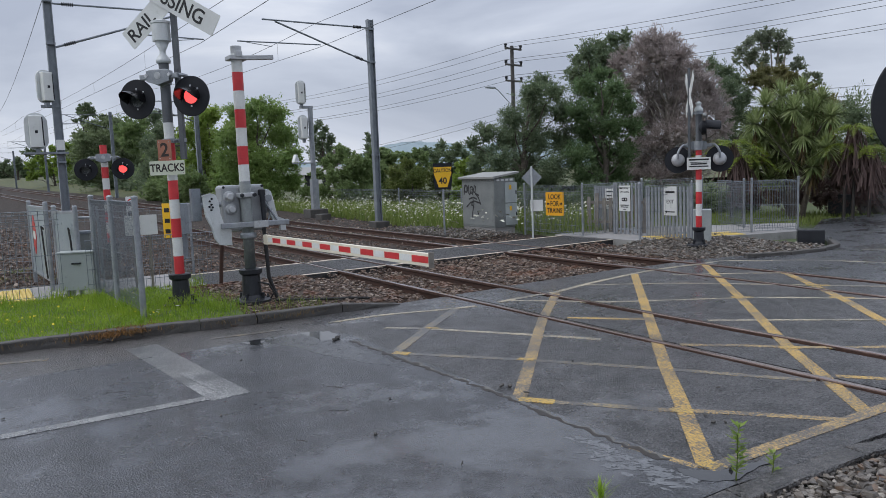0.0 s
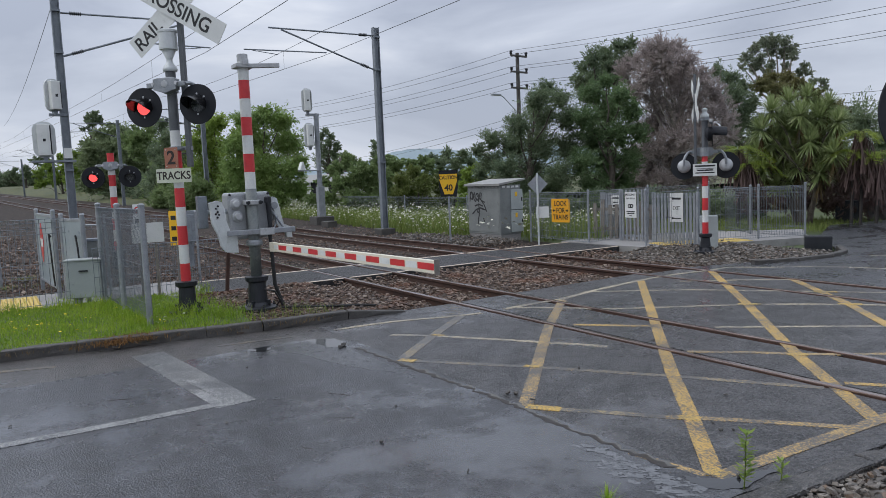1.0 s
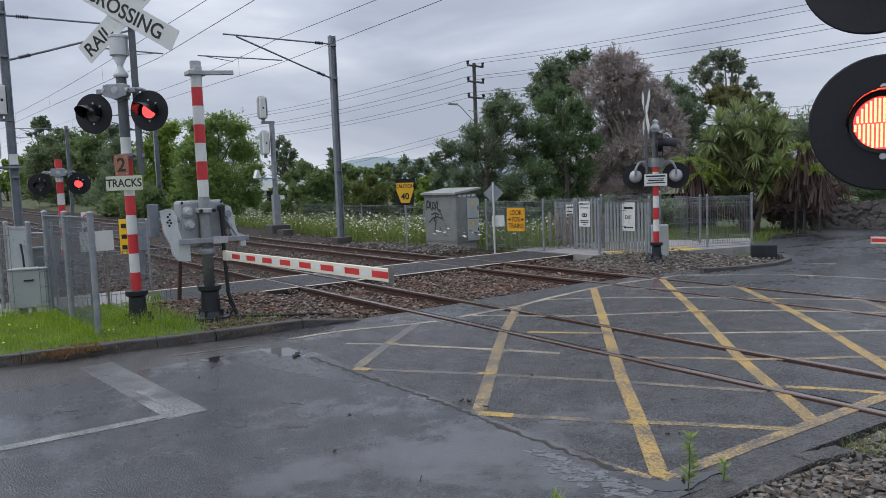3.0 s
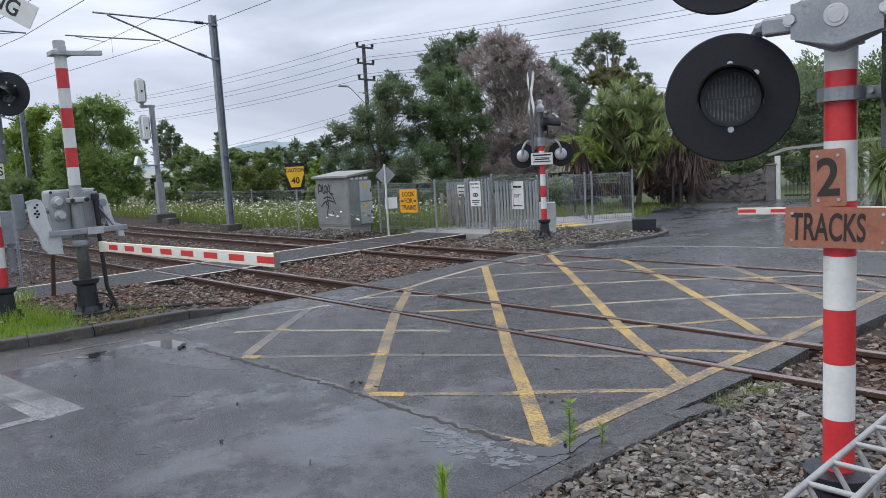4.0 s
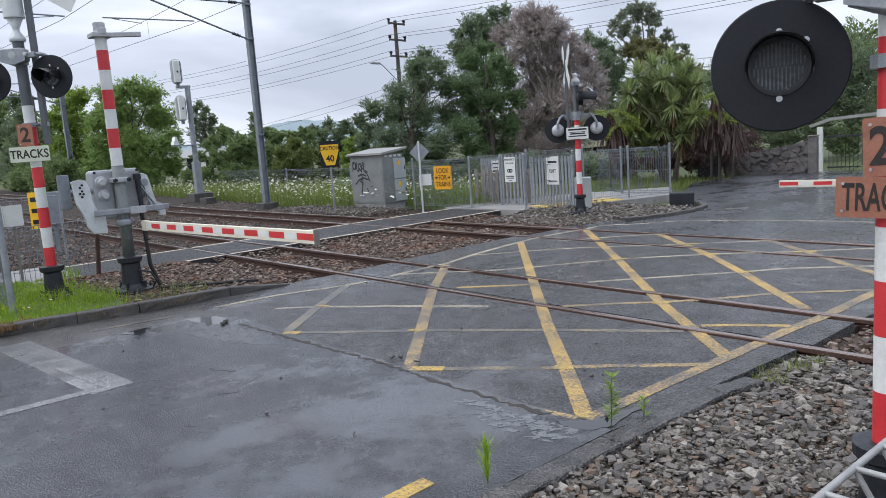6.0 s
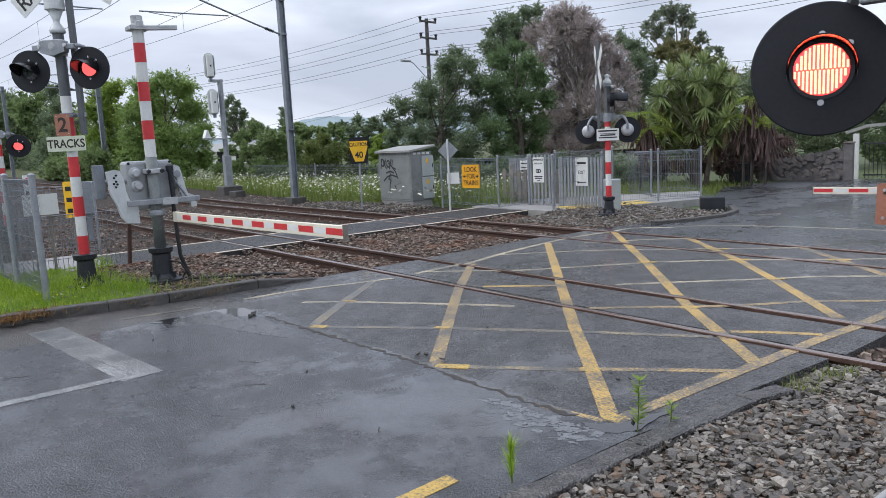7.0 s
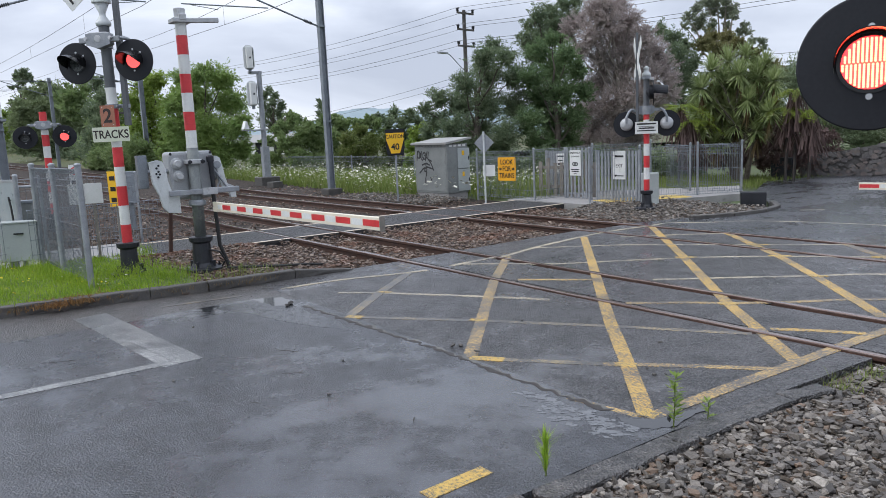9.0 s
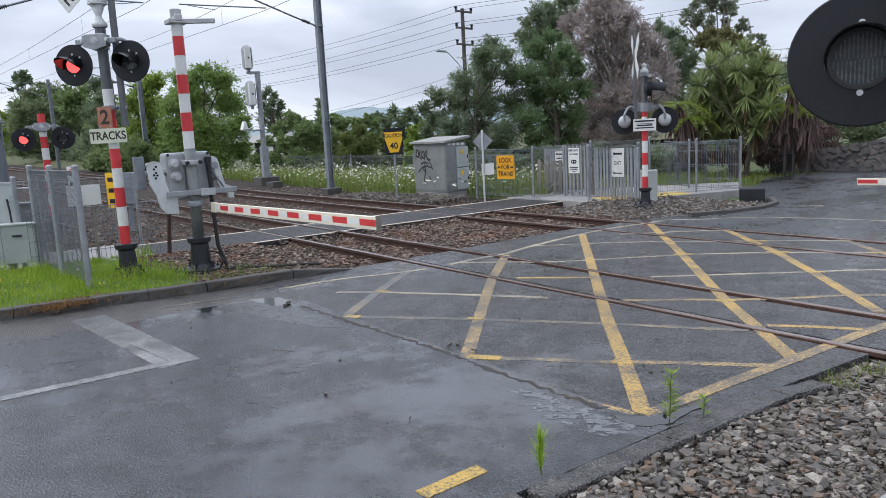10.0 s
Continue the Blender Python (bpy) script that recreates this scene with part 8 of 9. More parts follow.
tree("leafy green tree in front of the grey one", "deep", 1.68, 0.084,
     [(-19.2, 18.0, 5.7, 0.44), (-20.4, 18.3, 5.3, 0.64), (-18.2, 17.8, 5.0, 0.56), (-20.0, 18.9, 4.5, 0.79), (-19.6, 17.1, 4.1, 0.69), (-18.4, 18.7, 4.3, 0.58), (-20.3, 18.2, 3.3, 0.83), (-18.8, 18.3, 3.4, 0.76), (-18.4, 19.1, 3.4, 0.53), (-19.3, 16.5, 2.2, 0.75), (-19.8, 18.5, 2.2, 0.83), (-18.7, 18.8, 2.3, 0.67), (-19.5, 17.4, 1.2, 0.72), (-19.5, 19.0, 1.2, 0.69)], 101)
tree("tall dark conifer rising behind the others", "dark", 1.68, 0.088,
     [(-21.3, 21.7, 7.9, 0.40), (-21.8, 21.4, 7.8, 0.43), (-23.2, 21.8, 7.7, 0.58), (-22.4, 20.2, 7.3, 0.52), (-23.6, 20.7, 7.1, 0.45), (-23.0, 21.8, 7.1, 0.67), (-21.5, 21.4, 7.2, 0.55), (-22.8, 19.8, 6.3, 0.53), (-22.7, 20.7, 6.3, 0.72), (-22.6, 22.1, 6.5, 0.64), (-23.6, 20.9, 5.7, 0.58)], 102)
tree("grey-brown bare-looking tree with fine twigs", "grey", 4.0, 0.150,
     [(-19.0, 21.3, 7.4, 0.46), (-19.7, 21.2, 7.2, 0.56), (-19.7, 23.0, 7.5, 0.48), (-20.7, 21.4, 6.9, 0.54), (-19.0, 21.5, 6.7, 0.75), (-18.9, 22.7, 6.7, 0.56), (-21.0, 20.9, 6.5, 0.51), (-19.8, 21.1, 6.1, 0.73), (-19.8, 23.0, 6.0, 0.88), (-17.9, 22.5, 5.9, 0.57), (-20.6, 21.1, 5.5, 0.63), (-20.0, 22.1, 5.1, 0.87), (-18.8, 22.9, 5.0, 0.89), (-18.3, 23.8, 5.3, 0.62), (-18.3, 24.3, 4.6, 0.60), (-20.1, 23.6, 4.2, 0.90), (-18.1, 23.1, 4.0, 0.82), (-17.9, 24.4, 4.0, 0.53), (-20.6, 22.3, 3.9, 0.83), (-17.4, 23.7, 3.3, 0.44), (-18.3, 22.2, 3.1, 0.84), (-18.9, 24.6, 2.9, 0.70), (-19.6, 22.0, 2.8, 0.84), (-20.4, 21.4, 2.7, 0.69), (-21.8, 22.0, 2.0, 0.71), (-20.5, 22.1, 1.8, 0.83), (-19.4, 22.7, 1.9, 0.84), (-19.0, 24.0, 1.9, 0.76), (-19.2, 21.5, 1.0, 0.74), (-19.3, 23.5, 1.0, 0.76), (-20.7, 21.3, 1.1, 0.70), (-17.4, 23.1, 2.0, 0.52)], 103, bark="pale_bark")
tree("dark green tree behind the grey tree", "dark", 1.56, 0.096,
     [(-21.6, 28.5, 6.9, 0.51), (-20.5, 28.1, 6.3, 0.59), (-20.7, 29.4, 6.0, 0.57), (-19.8, 27.4, 5.3, 0.74), (-20.0, 28.9, 5.0, 0.66), (-20.0, 28.2, 4.2, 0.76), (-20.1, 29.5, 3.9, 0.67), (-20.0, 27.7, 3.4, 0.69), (-20.3, 29.6, 2.9, 0.68), (-20.8, 28.2, 2.5, 0.67), (-20.5, 29.5, 1.9, 0.75)], 104)
tree("olive-brown leafy tree behind the others", "olive", 1.56, 0.096,
     [(-19.9, 30.6, 6.3, 0.54), (-19.3, 31.0, 6.3, 0.54), (-19.9, 29.8, 6.0, 0.53), (-18.2, 30.3, 5.8, 0.52), (-18.6, 29.3, 5.5, 0.65), (-18.0, 30.7, 5.5, 0.45), (-17.6, 31.1, 5.2, 0.45), (-16.8, 30.5, 4.7, 0.44), (-16.4, 30.8, 4.4, 0.47), (-17.2, 33.0, 4.3, 0.43), (-17.4, 31.9, 4.0, 0.59)], 105)
tree("tall gum tree with open clumped crown", "gum", 1.35, 0.085,
     [(-23.1, 35.7, 9.3, 0.42), (-23.3, 35.1, 9.1, 0.46), (-22.4, 35.7, 9.0, 0.45), (-22.1, 36.0, 8.6, 0.41), (-24.7, 36.0, 9.0, 0.47), (-23.4, 35.9, 8.7, 0.54), (-22.9, 36.4, 8.5, 0.50), (-24.2, 34.5, 8.3, 0.42), (-24.1, 35.6, 8.2, 0.51), (-21.8, 35.6, 8.1, 0.37), (-24.0, 33.9, 7.8, 0.32), (-24.6, 35.8, 7.8, 0.39), (-22.6, 34.7, 7.7, 0.37), (-22.4, 37.7, 7.7, 0.35), (-22.4, 37.3, 7.3, 0.35), (-22.0, 37.4, 7.3, 0.31), (-20.8, 36.1, 6.6, 0.33), (-20.6, 36.7, 6.5, 0.33), (-21.3, 38.1, 6.3, 0.29), (-23.4, 35.5, 7.4, 0.38), (-22.8, 36.4, 7.7, 0.35)], 106, bark="pale_bark")
tree("wine-dark weeping shrub under the trees", "wine", 2.11, 0.084,
     [(-10.3, 19.2, 1.5, 0.33), (-10.3, 20.0, 1.7, 0.40), (-9.8, 20.0, 1.9, 0.42), (-8.9, 19.0, 1.9, 0.42), (-8.6, 19.3, 1.8, 0.41), (-9.0, 20.7, 1.6, 0.32), (-9.4, 18.1, 1.1, 0.37), (-10.0, 20.0, 1.1, 0.46), (-9.5, 20.2, 1.1, 0.48), (-8.7, 19.7, 1.0, 0.46), (-9.4, 18.8, 0.6, 0.38), (-8.9, 19.1, 0.5, 0.42), (-8.4, 19.3, 0.5, 0.41), (-8.2, 19.9, 1.3, 0.42), (-8.2, 20.0, 0.7, 0.42)], 107, droop=0.9)
tree("big rounded willow beside the railway", "willow", 1.98, 0.114,
     [(-41.0, 10.0, 6.3, 0.84), (-42.9, 9.5, 6.1, 0.94), (-40.5, 11.0, 5.9, 0.92), (-42.4, 9.8, 4.9, 1.37), (-41.9, 11.8, 4.6, 1.24), (-41.8, 8.3, 4.6, 0.92), (-41.9, 8.5, 3.1, 1.21), (-41.3, 9.9, 3.0, 1.43), (-40.1, 11.3, 2.9, 1.06), (-41.8, 9.1, 1.6, 1.22), (-40.7, 10.5, 1.4, 1.21), (-40.3, 11.7, 1.5, 0.86), (-40.0, 11.9, 3.4, 0.57), (-41.5, 7.8, 1.8, 0.91)], 108, droop=0.6)
tree("pale green willow beside the big one", "lime", 1.98, 0.119,
     [(-48.4, 8.4, 6.0, 0.94), (-46.6, 8.8, 6.3, 0.84), (-47.9, 7.5, 5.0, 0.85), (-48.1, 8.7, 4.6, 1.27), (-48.2, 7.7, 3.2, 1.10), (-48.4, 9.3, 2.7, 1.20), (-48.6, 8.0, 1.7, 1.11)], 109, droop=0.6)
tree("dark narrow tree beside the willows", "dark", 2.33, 0.161,
     [(-59.8, 7.8, 7.0, 0.74), (-57.6, 7.8, 5.7, 0.91), (-59.7, 7.3, 4.7, 0.93), (-57.6, 7.6, 3.8, 0.99), (-58.9, 7.0, 2.5, 1.00), (-57.5, 7.9, 2.0, 0.91)], 110)
tree("spreading green tree beside the tracks", "sage", 2.33, 0.231,
     [(-88.3, 8.3, 9.0, 0.91), (-89.9, 7.4, 8.4, 1.19), (-90.0, 9.6, 8.4, 1.20), (-88.5, 5.9, 6.8, 1.28), (-88.6, 8.0, 6.7, 1.69), (-91.1, 10.6, 6.8, 1.36), (-88.8, 5.6, 5.0, 1.42), (-88.6, 7.6, 4.3, 1.82), (-91.3, 10.3, 4.5, 1.77), (-89.9, 11.7, 4.2, 1.22), (-89.9, 5.7, 2.7, 1.57), (-90.0, 8.5, 2.2, 1.86), (-90.2, 11.0, 2.2, 1.62)], 111)
tree("puffy dark pine standing far off", "dark", 2.48, 0.340,
     [(-156.5, 14.9, 16.9, 1.10), (-159.9, 14.3, 16.3, 1.02), (-156.1, 15.5, 16.1, 1.00), (-156.3, 14.7, 15.3, 1.22), (-157.3, 13.1, 14.3, 0.66), (-156.3, 16.3, 15.5, 0.78), (-159.1, 12.7, 11.7, 0.56), (-156.1, 14.1, 13.9, 0.78), (-159.9, 14.9, 12.9, 0.56)], 112)
tree("pale scrub beside the distant railway", "lime", 2.17, 0.296,
     [(-126.8, 7.9, 7.8, 1.08), (-126.8, 6.3, 7.1, 1.06), (-126.8, 4.4, 6.2, 1.24), (-124.4, 6.5, 5.4, 1.41), (-123.5, 8.0, 5.7, 1.41), (-127.5, 2.8, 5.0, 1.06), (-126.1, 4.9, 4.1, 1.41), (-123.4, 7.0, 3.4, 1.39), (-127.5, 3.0, 3.4, 1.06)], 113)
tree("dark scrub along the skyline of the railway", "dark", 2.17, 0.460,
     [(-204.1, 2.3, 7.4, 1.10), (-201.5, 4.6, 7.8, 1.36), (-203.1, 7.1, 9.9, 1.38), (-203.8, 9.2, 10.6, 1.27), (-203.1, 3.0, 5.8, 1.36), (-202.4, 5.7, 5.8, 1.66), (-203.8, 0.9, 6.2, 1.22), (-203.6, -1.4, 6.5, 1.36), (-202.4, 8.7, 7.4, 1.66)], 114)
tree("layered dark pine beyond the bank", "dark", 1.86, 0.160,
     [(-73.8, 28.4, 7.6, 0.51), (-74.3, 28.0, 7.1, 0.58), (-72.8, 28.6, 6.9, 0.57), (-72.4, 28.0, 6.2, 0.76), (-74.0, 27.5, 6.0, 0.58), (-72.3, 28.9, 5.8, 0.63), (-74.1, 28.2, 5.1, 0.90), (-72.8, 28.9, 4.8, 0.77), (-73.8, 27.3, 4.3, 0.77), (-74.6, 28.7, 3.7, 0.91), (-73.6, 29.8, 3.9, 0.78)], 115)
tree("slim dark conifer beyond the bank", "dark", 2.17, 0.140,
     [(-59.8, 27.3, 5.6, 0.33), (-59.5, 27.1, 5.1, 0.44), (-58.8, 26.7, 4.3, 0.48), (-59.4, 27.0, 3.5, 0.60)], 116)
tree("mixed green scrub behind the flower bank", "mid", 1.98, 0.106,
     [(-36.2, 13.4, 3.0, 0.68), (-34.4, 13.4, 2.5, 0.66), (-35.9, 12.5, 2.6, 0.60), (-35.0, 13.3, 1.8, 0.80), (-35.1, 12.3, 1.7, 0.66), (-34.6, 14.2, 2.5, 0.53), (-34.7, 14.3, 1.6, 0.73), (-34.7, 15.2, 2.0, 0.61), (-35.0, 15.3, 1.1, 0.68), (-34.4, 12.6, 0.9, 0.72), (-35.4, 11.8, 0.9, 0.59), (-36.3, 11.7, 1.9, 0.47), (-34.1, 13.6, 0.7, 0.66), (-37.4, 11.6, 0.8, 0.55)], 117)
tree("olive scrub with pale new leaves behind the bank", "fresh", 1.98, 0.088,
     [(-30.4, 13.7, 1.8, 0.49), (-30.7, 14.7, 2.1, 0.49), (-30.0, 13.8, 1.2, 0.60), (-29.1, 14.4, 1.5, 0.54), (-31.0, 15.4, 0.8, 0.57), (-29.6, 15.7, 1.6, 0.49), (-29.7, 16.0, 0.9, 0.56), (-30.9, 13.7, 0.7, 0.55), (-30.2, 14.3, 0.5, 0.55), (-28.9, 14.8, 0.4, 0.48)], 118)
tree("dark rounded tree beyond the bank", "dark", 2.33, 0.150,
     [(-42.3, 23.0, 3.3, 0.50), (-42.8, 24.6, 3.6, 0.60), (-40.8, 24.8, 3.4, 0.58), (-41.3, 23.1, 2.8, 0.62), (-41.2, 24.4, 2.8, 0.67), (-41.4, 25.9, 2.9, 0.59), (-41.2, 26.4, 2.2, 0.59), (-41.6, 24.8, 1.9, 0.67), (-41.8, 23.5, 2.1, 0.58)], 119)
tree("lime green bush behind the yellow sign", "lime", 1.98, 0.088,
     [(-25.5, 15.3, 2.3, 0.33), (-26.1, 15.2, 2.1, 0.37), (-25.0, 15.4, 2.0, 0.36), (-26.1, 15.5, 1.6, 0.45), (-25.5, 15.9, 1.4, 0.39), (-25.5, 14.5, 1.4, 0.38), (-25.1, 15.1, 1.0, 0.44), (-26.5, 16.8, 0.6, 0.41), (-26.7, 15.2, 0.7, 0.40)], 120)
tree('dark green trees beyond the wide road', 'dark', 1.00, 0.105, [(-12.8, 26.2, 3.4, 1.1), (-11.9, 26.6, 2.5, 1.1), (-10.6, 27.2, 2.5, 1.24), (-9.6, 27.7, 3.3, 1.24), (-8.5, 28.1, 2.7, 1.38), (-11.7, 26.7, 1.2, 0.99), (-10.4, 27.3, 1.0, 1.1), (-13.2, 25.9, 1.8, 0.83), (-9.1, 27.9, 1.3, 1.1), (-7.9, 28.4, 3.5, 1.38), (-7.7, 28.4, 1.7, 1.1)], 107)
tree('green trees behind the stone wall', 'mid', 1.00, 0.130, [(-10.0, 31.9, 4.2, 1.38), (-9.1, 32.2, 4.7, 1.23), (-7.7, 32.7, 3.4, 1.69), (-6.4, 33.1, 3.8, 1.84), (-6.8, 33.0, 1.8, 1.84), (-8.2, 32.5, 1.6, 1.38), (-5.5, 33.3, 1.9, 1.84), (-9.5, 32.0, 0.4, 1.07)], 108)
tree('dark undergrowth behind the mesh fence', 'dark', 1.70, 0.096, [(-19.5, 12.6, 0.4, 0.6), (-18.8, 13.5, 0.5, 0.69), (-18.1, 14.3, 0.3, 0.69), (-17.2, 15.3, 0.4, 0.78), (-16.4, 16.1, 0.4, 0.78), (-15.6, 16.8, 0.3, 0.83), (-14.8, 17.5, 0.2, 0.83), (-14.1, 18.1, 0.3, 0.78), (-13.4, 18.6, 0.1, 0.69), (-12.8, 19.1, 0.1, 0.6)], 121)
tree('low green scrub beside the distant tracks', 'mid', 1.50, 0.18, [(-58.0 + 1.6 * k, 6.9 + 0.3 * (k % 2), 0.8 + 0.4 * (k % 3), 1.2) for k in range(9)], 123)
tree('tall mixed trees closing the view along the railway', 'mid', 1.30, 0.36, [(-150.0 + 8.2 * k, 10.5 + 1.2 * (k % 2), 1.2 + 0.6 * rise(-150.0 + 8.2 * k) + 2.6 * (k % 3), 2.6 + 0.5 * (k % 2)) for k in range(11)], 124)
tree('dark scrub under the tall trees along the railway', 'dark', 1.30, 0.34, [(-146.0 + 8.2 * k, 9.6, 0.8 + 0.6 * rise(-146.0 + 8.2 * k), 2.2) for k in range(11)], 125)
tree("low dark scrub on the skyline along the railway", "dark", 2.00, 0.600,
     [(-262.7, -3.6, 6.1, 3.00), (-249.2, -1.1, 6.9, 2.85), (-256.9, 1.4, 6.4, 2.93), (-253.4, 3.7, 5.6, 2.90), (-259.7, 6.7, 6.6, 2.98), (-250.2, 8.7, 5.9, 2.85), (-260.4, 11.9, 5.4, 2.98), (-255.4, 14.2, 6.4, 2.93), (-260.7, 17.2, 5.9, 2.98), (-253.9, 19.2, 5.1, 2.90), (-252.9, 21.9, 6.1, 2.90), (-258.2, 25.2, 5.6, 2.95), (-262.7, -3.8, 3.6, 2.48), (-261.9, -1.8, 3.4, 2.45), (-250.7, -0.1, 3.4, 2.35), (-257.2, 2.2, 3.1, 2.43), (-258.4, 4.4, 3.1, 2.43), (-261.9, 6.7, 3.1, 2.45), (-257.7, 8.4, 2.9, 2.43), (-249.7, 10.2, 2.9, 2.35), (-254.9, 12.7, 2.9, 2.40), (-254.7, 14.7, 2.6, 2.40), (-254.7, 16.9, 2.6, 2.40), (-261.2, 19.7, 2.6, 2.48), (-251.9, 21.2, 2.4, 2.38), (-249.7, 22.9, 2.4, 2.35), (-253.9, 25.7, 2.1, 2.40)], 130)
tree("rounded green trees beyond the flower bank", "mid", 2.20, 0.130,
     [(-37.6, 16.9, 3.1, 0.51), (-36.5, 17.0, 2.9, 0.50), (-36.7, 18.0, 2.8, 0.51), (-36.6, 18.8, 2.9, 0.51), (-37.2, 17.0, 2.5, 0.58), (-36.3, 18.1, 2.3, 0.58), (-36.2, 19.1, 2.6, 0.51), (-37.7, 16.3, 3.0, 0.51), (-37.2, 16.2, 2.2, 0.58), (-36.7, 17.5, 1.8, 0.65), (-36.3, 18.9, 1.8, 0.58)], 133)
tree("dark undergrowth under the cabbage tree", "wine", 1.70, 0.097,
     [(-12.7, 18.6, 0.3, 0.38), (-12.3, 19.0, 0.4, 0.42), (-12.2, 20.0, 0.4, 0.47), (-11.0, 19.4, 0.5, 0.44), (-10.8, 20.5, 0.4, 0.49), (-10.3, 21.0, 0.4, 0.49), (-9.3, 20.6, 0.5, 0.47), (-8.6, 20.7, 0.5, 0.46), (-12.5, 18.8, 0.8, 0.33), (-11.8, 20.0, 0.9, 0.38), (-11.1, 20.3, 0.9, 0.41), (-10.0, 20.1, 1.0, 0.40)], 131)
tree("dark undergrowth along the foot of the trees", "dark", 1.58, 0.088,
     [(-20.4, 12.7, 0.7, 0.42), (-20.2, 13.4, 0.5, 0.43), (-20.4, 14.6, 0.4, 0.44), (-19.6, 15.0, 0.3, 0.43), (-18.5, 15.0, 0.3, 0.42), (-18.4, 15.9, 0.3, 0.42), (-18.0, 16.6, 0.2, 0.42), (-17.1, 16.7, 0.2, 0.41), (-17.1, 17.9, 0.2, 0.42), (-15.9, 17.7, 0.2, 0.41), (-15.6, 18.5, 0.1, 0.41), (-15.2, 19.1, 0.2, 0.41), (-14.5, 19.5, 0.2, 0.40), (-14.2, 20.1, 0.2, 0.40)], 132)


def strap_head(g, c, r, n=150):
    """A tuft of long strap leaves round a point, each of three pieces."""
    quads = []
    for _ in range(n):
        a, e = g.uniform(0, 2 * np.pi), g.uniform(-0.75, 1.45)
        d = np.array([math.cos(a) * math.cos(e), math.sin(a) * math.cos(e), math.sin(e)])
        s = np.array([-math.sin(a), math.cos(a), 0.0]) * 0.020
        L = r * g.uniform(0.9, 1.45)
        sag = np.array([0, 0, -1.0]) * L * g.uniform(0.05, 0.35)
        p = [c + d * L * t + sag * t * t for t in (0.06, 0.38, 0.72, 1.0)]
        w = (0.8, 1.0, 0.8, 0.1)
        for k in range(3):
            quads.append([p[k] - s * w[k], p[k] + s * w[k], p[k + 1] + s * w[k + 1], p[k + 1] - s * w[k + 1]])
    return quads


def cabbage_tree(x, y, heads, label, seed):
    g = np.random.default_rng(seed)
    t = thing("cabbage_tree", label, "tree", None, "trees")
    bm = bmesh.new()
    foot = Vector((x, y, -0.16))
    forks = [Vector((x + g.normal(0, 0.25), y + g.normal(0, 0.25), 1.0 + g.uniform(-0.3, 0.4))) for _ in range(4)]
    for f in forks:
        limb(bm, foot + Vector((g.normal(0, 0.12), g.normal(0, 0.12), 0)), f, 0.10, 0.065, g, 0.05)
    for k, h in enumerate(heads):
        limb(bm, forks[k % 4], h[:3], 0.042, 0.03, g, 0.16)
    part("trunk", bm, M["bark"], t)
    q = []
    for h in heads:
        q += strap_head(g, np.array(h[:3]), h[3] * 1.5, 230)
    cloud_mesh("crown", np.array(q), M["leaf_strap"], t)
    dead = []
    for h in heads[4:]:
        c = np.array(h[:3]) - (0, 0, 0.25)
        for _ in range(26):
            a = g.uniform(0, 2 * np.pi)
            d = np.array([math.cos(a) * 0.35, math.sin(a) * 0.35, -1.0])
            s = np.array([-math.sin(a), math.cos(a), 0.0]) * 0.02
            L = g.uniform(0.35, 0.7)
            dead.append([c - s, c + s, c + d * L + s * 0.3, c + d * L - s * 0.3])
    if dead:
        tagged(cloud_mesh("dead_skirt", np.array(dead), M["straw"], t), "dry brown hanging leaves", kind="stuff")


def frond_plant(c, r, label, seed, fronds=16):
    """A tree fern: a short dark trunk under arching fronds with side leaflets."""
    g = np.random.default_rng(seed)
    t = thing("tree_fern", label, "fern", None, "ferns")
    c = np.array(c, float)
    bm = bmesh.new()
    sweep(bm, [(c[0], c[1], -0.16), (c[0] + 0.03, c[1], c[2] * 0.5), (c[0], c[1], c[2])], 0.05, 7, 0.04)
    part("trunk", bm, M["groove"], t)
    dead = []
    for _ in range(120):
        a, L = g.uniform(0, 2 * np.pi), g.uniform(0.5, 1.3) * min(1.0, c[2] / 2)
        k = g.uniform(0.1, 0.55)
        d = np.array([math.cos(a) * k, math.sin(a) * k, -1.0])
        s = np.array([-math.sin(a), math.cos(a), 0.0]) * 0.022
        p = c + d * 0.1 + g.normal(0, 0.09, 3)
        dead.append([p - s * 0.4, p + s * 0.4, p + d * L + s, p + d * L - s])
    tagged(cloud_mesh("dead_skirt", np.array(dead), M["leaf_wine"], t), "brown hanging dead fronds", kind="stuff")
    q = []
    for k in range(fronds):
        a = 2 * np.pi * k / fronds + g.uniform(-0.2, 0.2)
        L = r * g.uniform(1.0, 1.5)
        out, up = np.array([math.cos(a), math.sin(a), 0.0]), g.uniform(0.25, 0.8)
        side = np.array([-math.sin(a), math.cos(a), 0.0])
        def at(s):
            return c + out * L * s + np.array([0, 0, 1.0]) * L * (up * s - (up + 0.55) * s * s * 0.9)
        for j in range(1, 22):
            s0 = j / 22
            p, w = at(s0), 0.22 * r * math.sin(math.pi * min(1, s0 * 0.85 + 0.12))
            for sg in (-1, 1):
                tip = p + side * sg * w + out * 0.12 * r + np.array([0, 0, -0.25 * w])
                b = at(s0 + 0.03)
                q.append([p, p + (b - p) * 0.75, tip + (b - p) * 0.15, tip])
    cloud_mesh("crown", np.array(q), M["leaf_fern"], t)


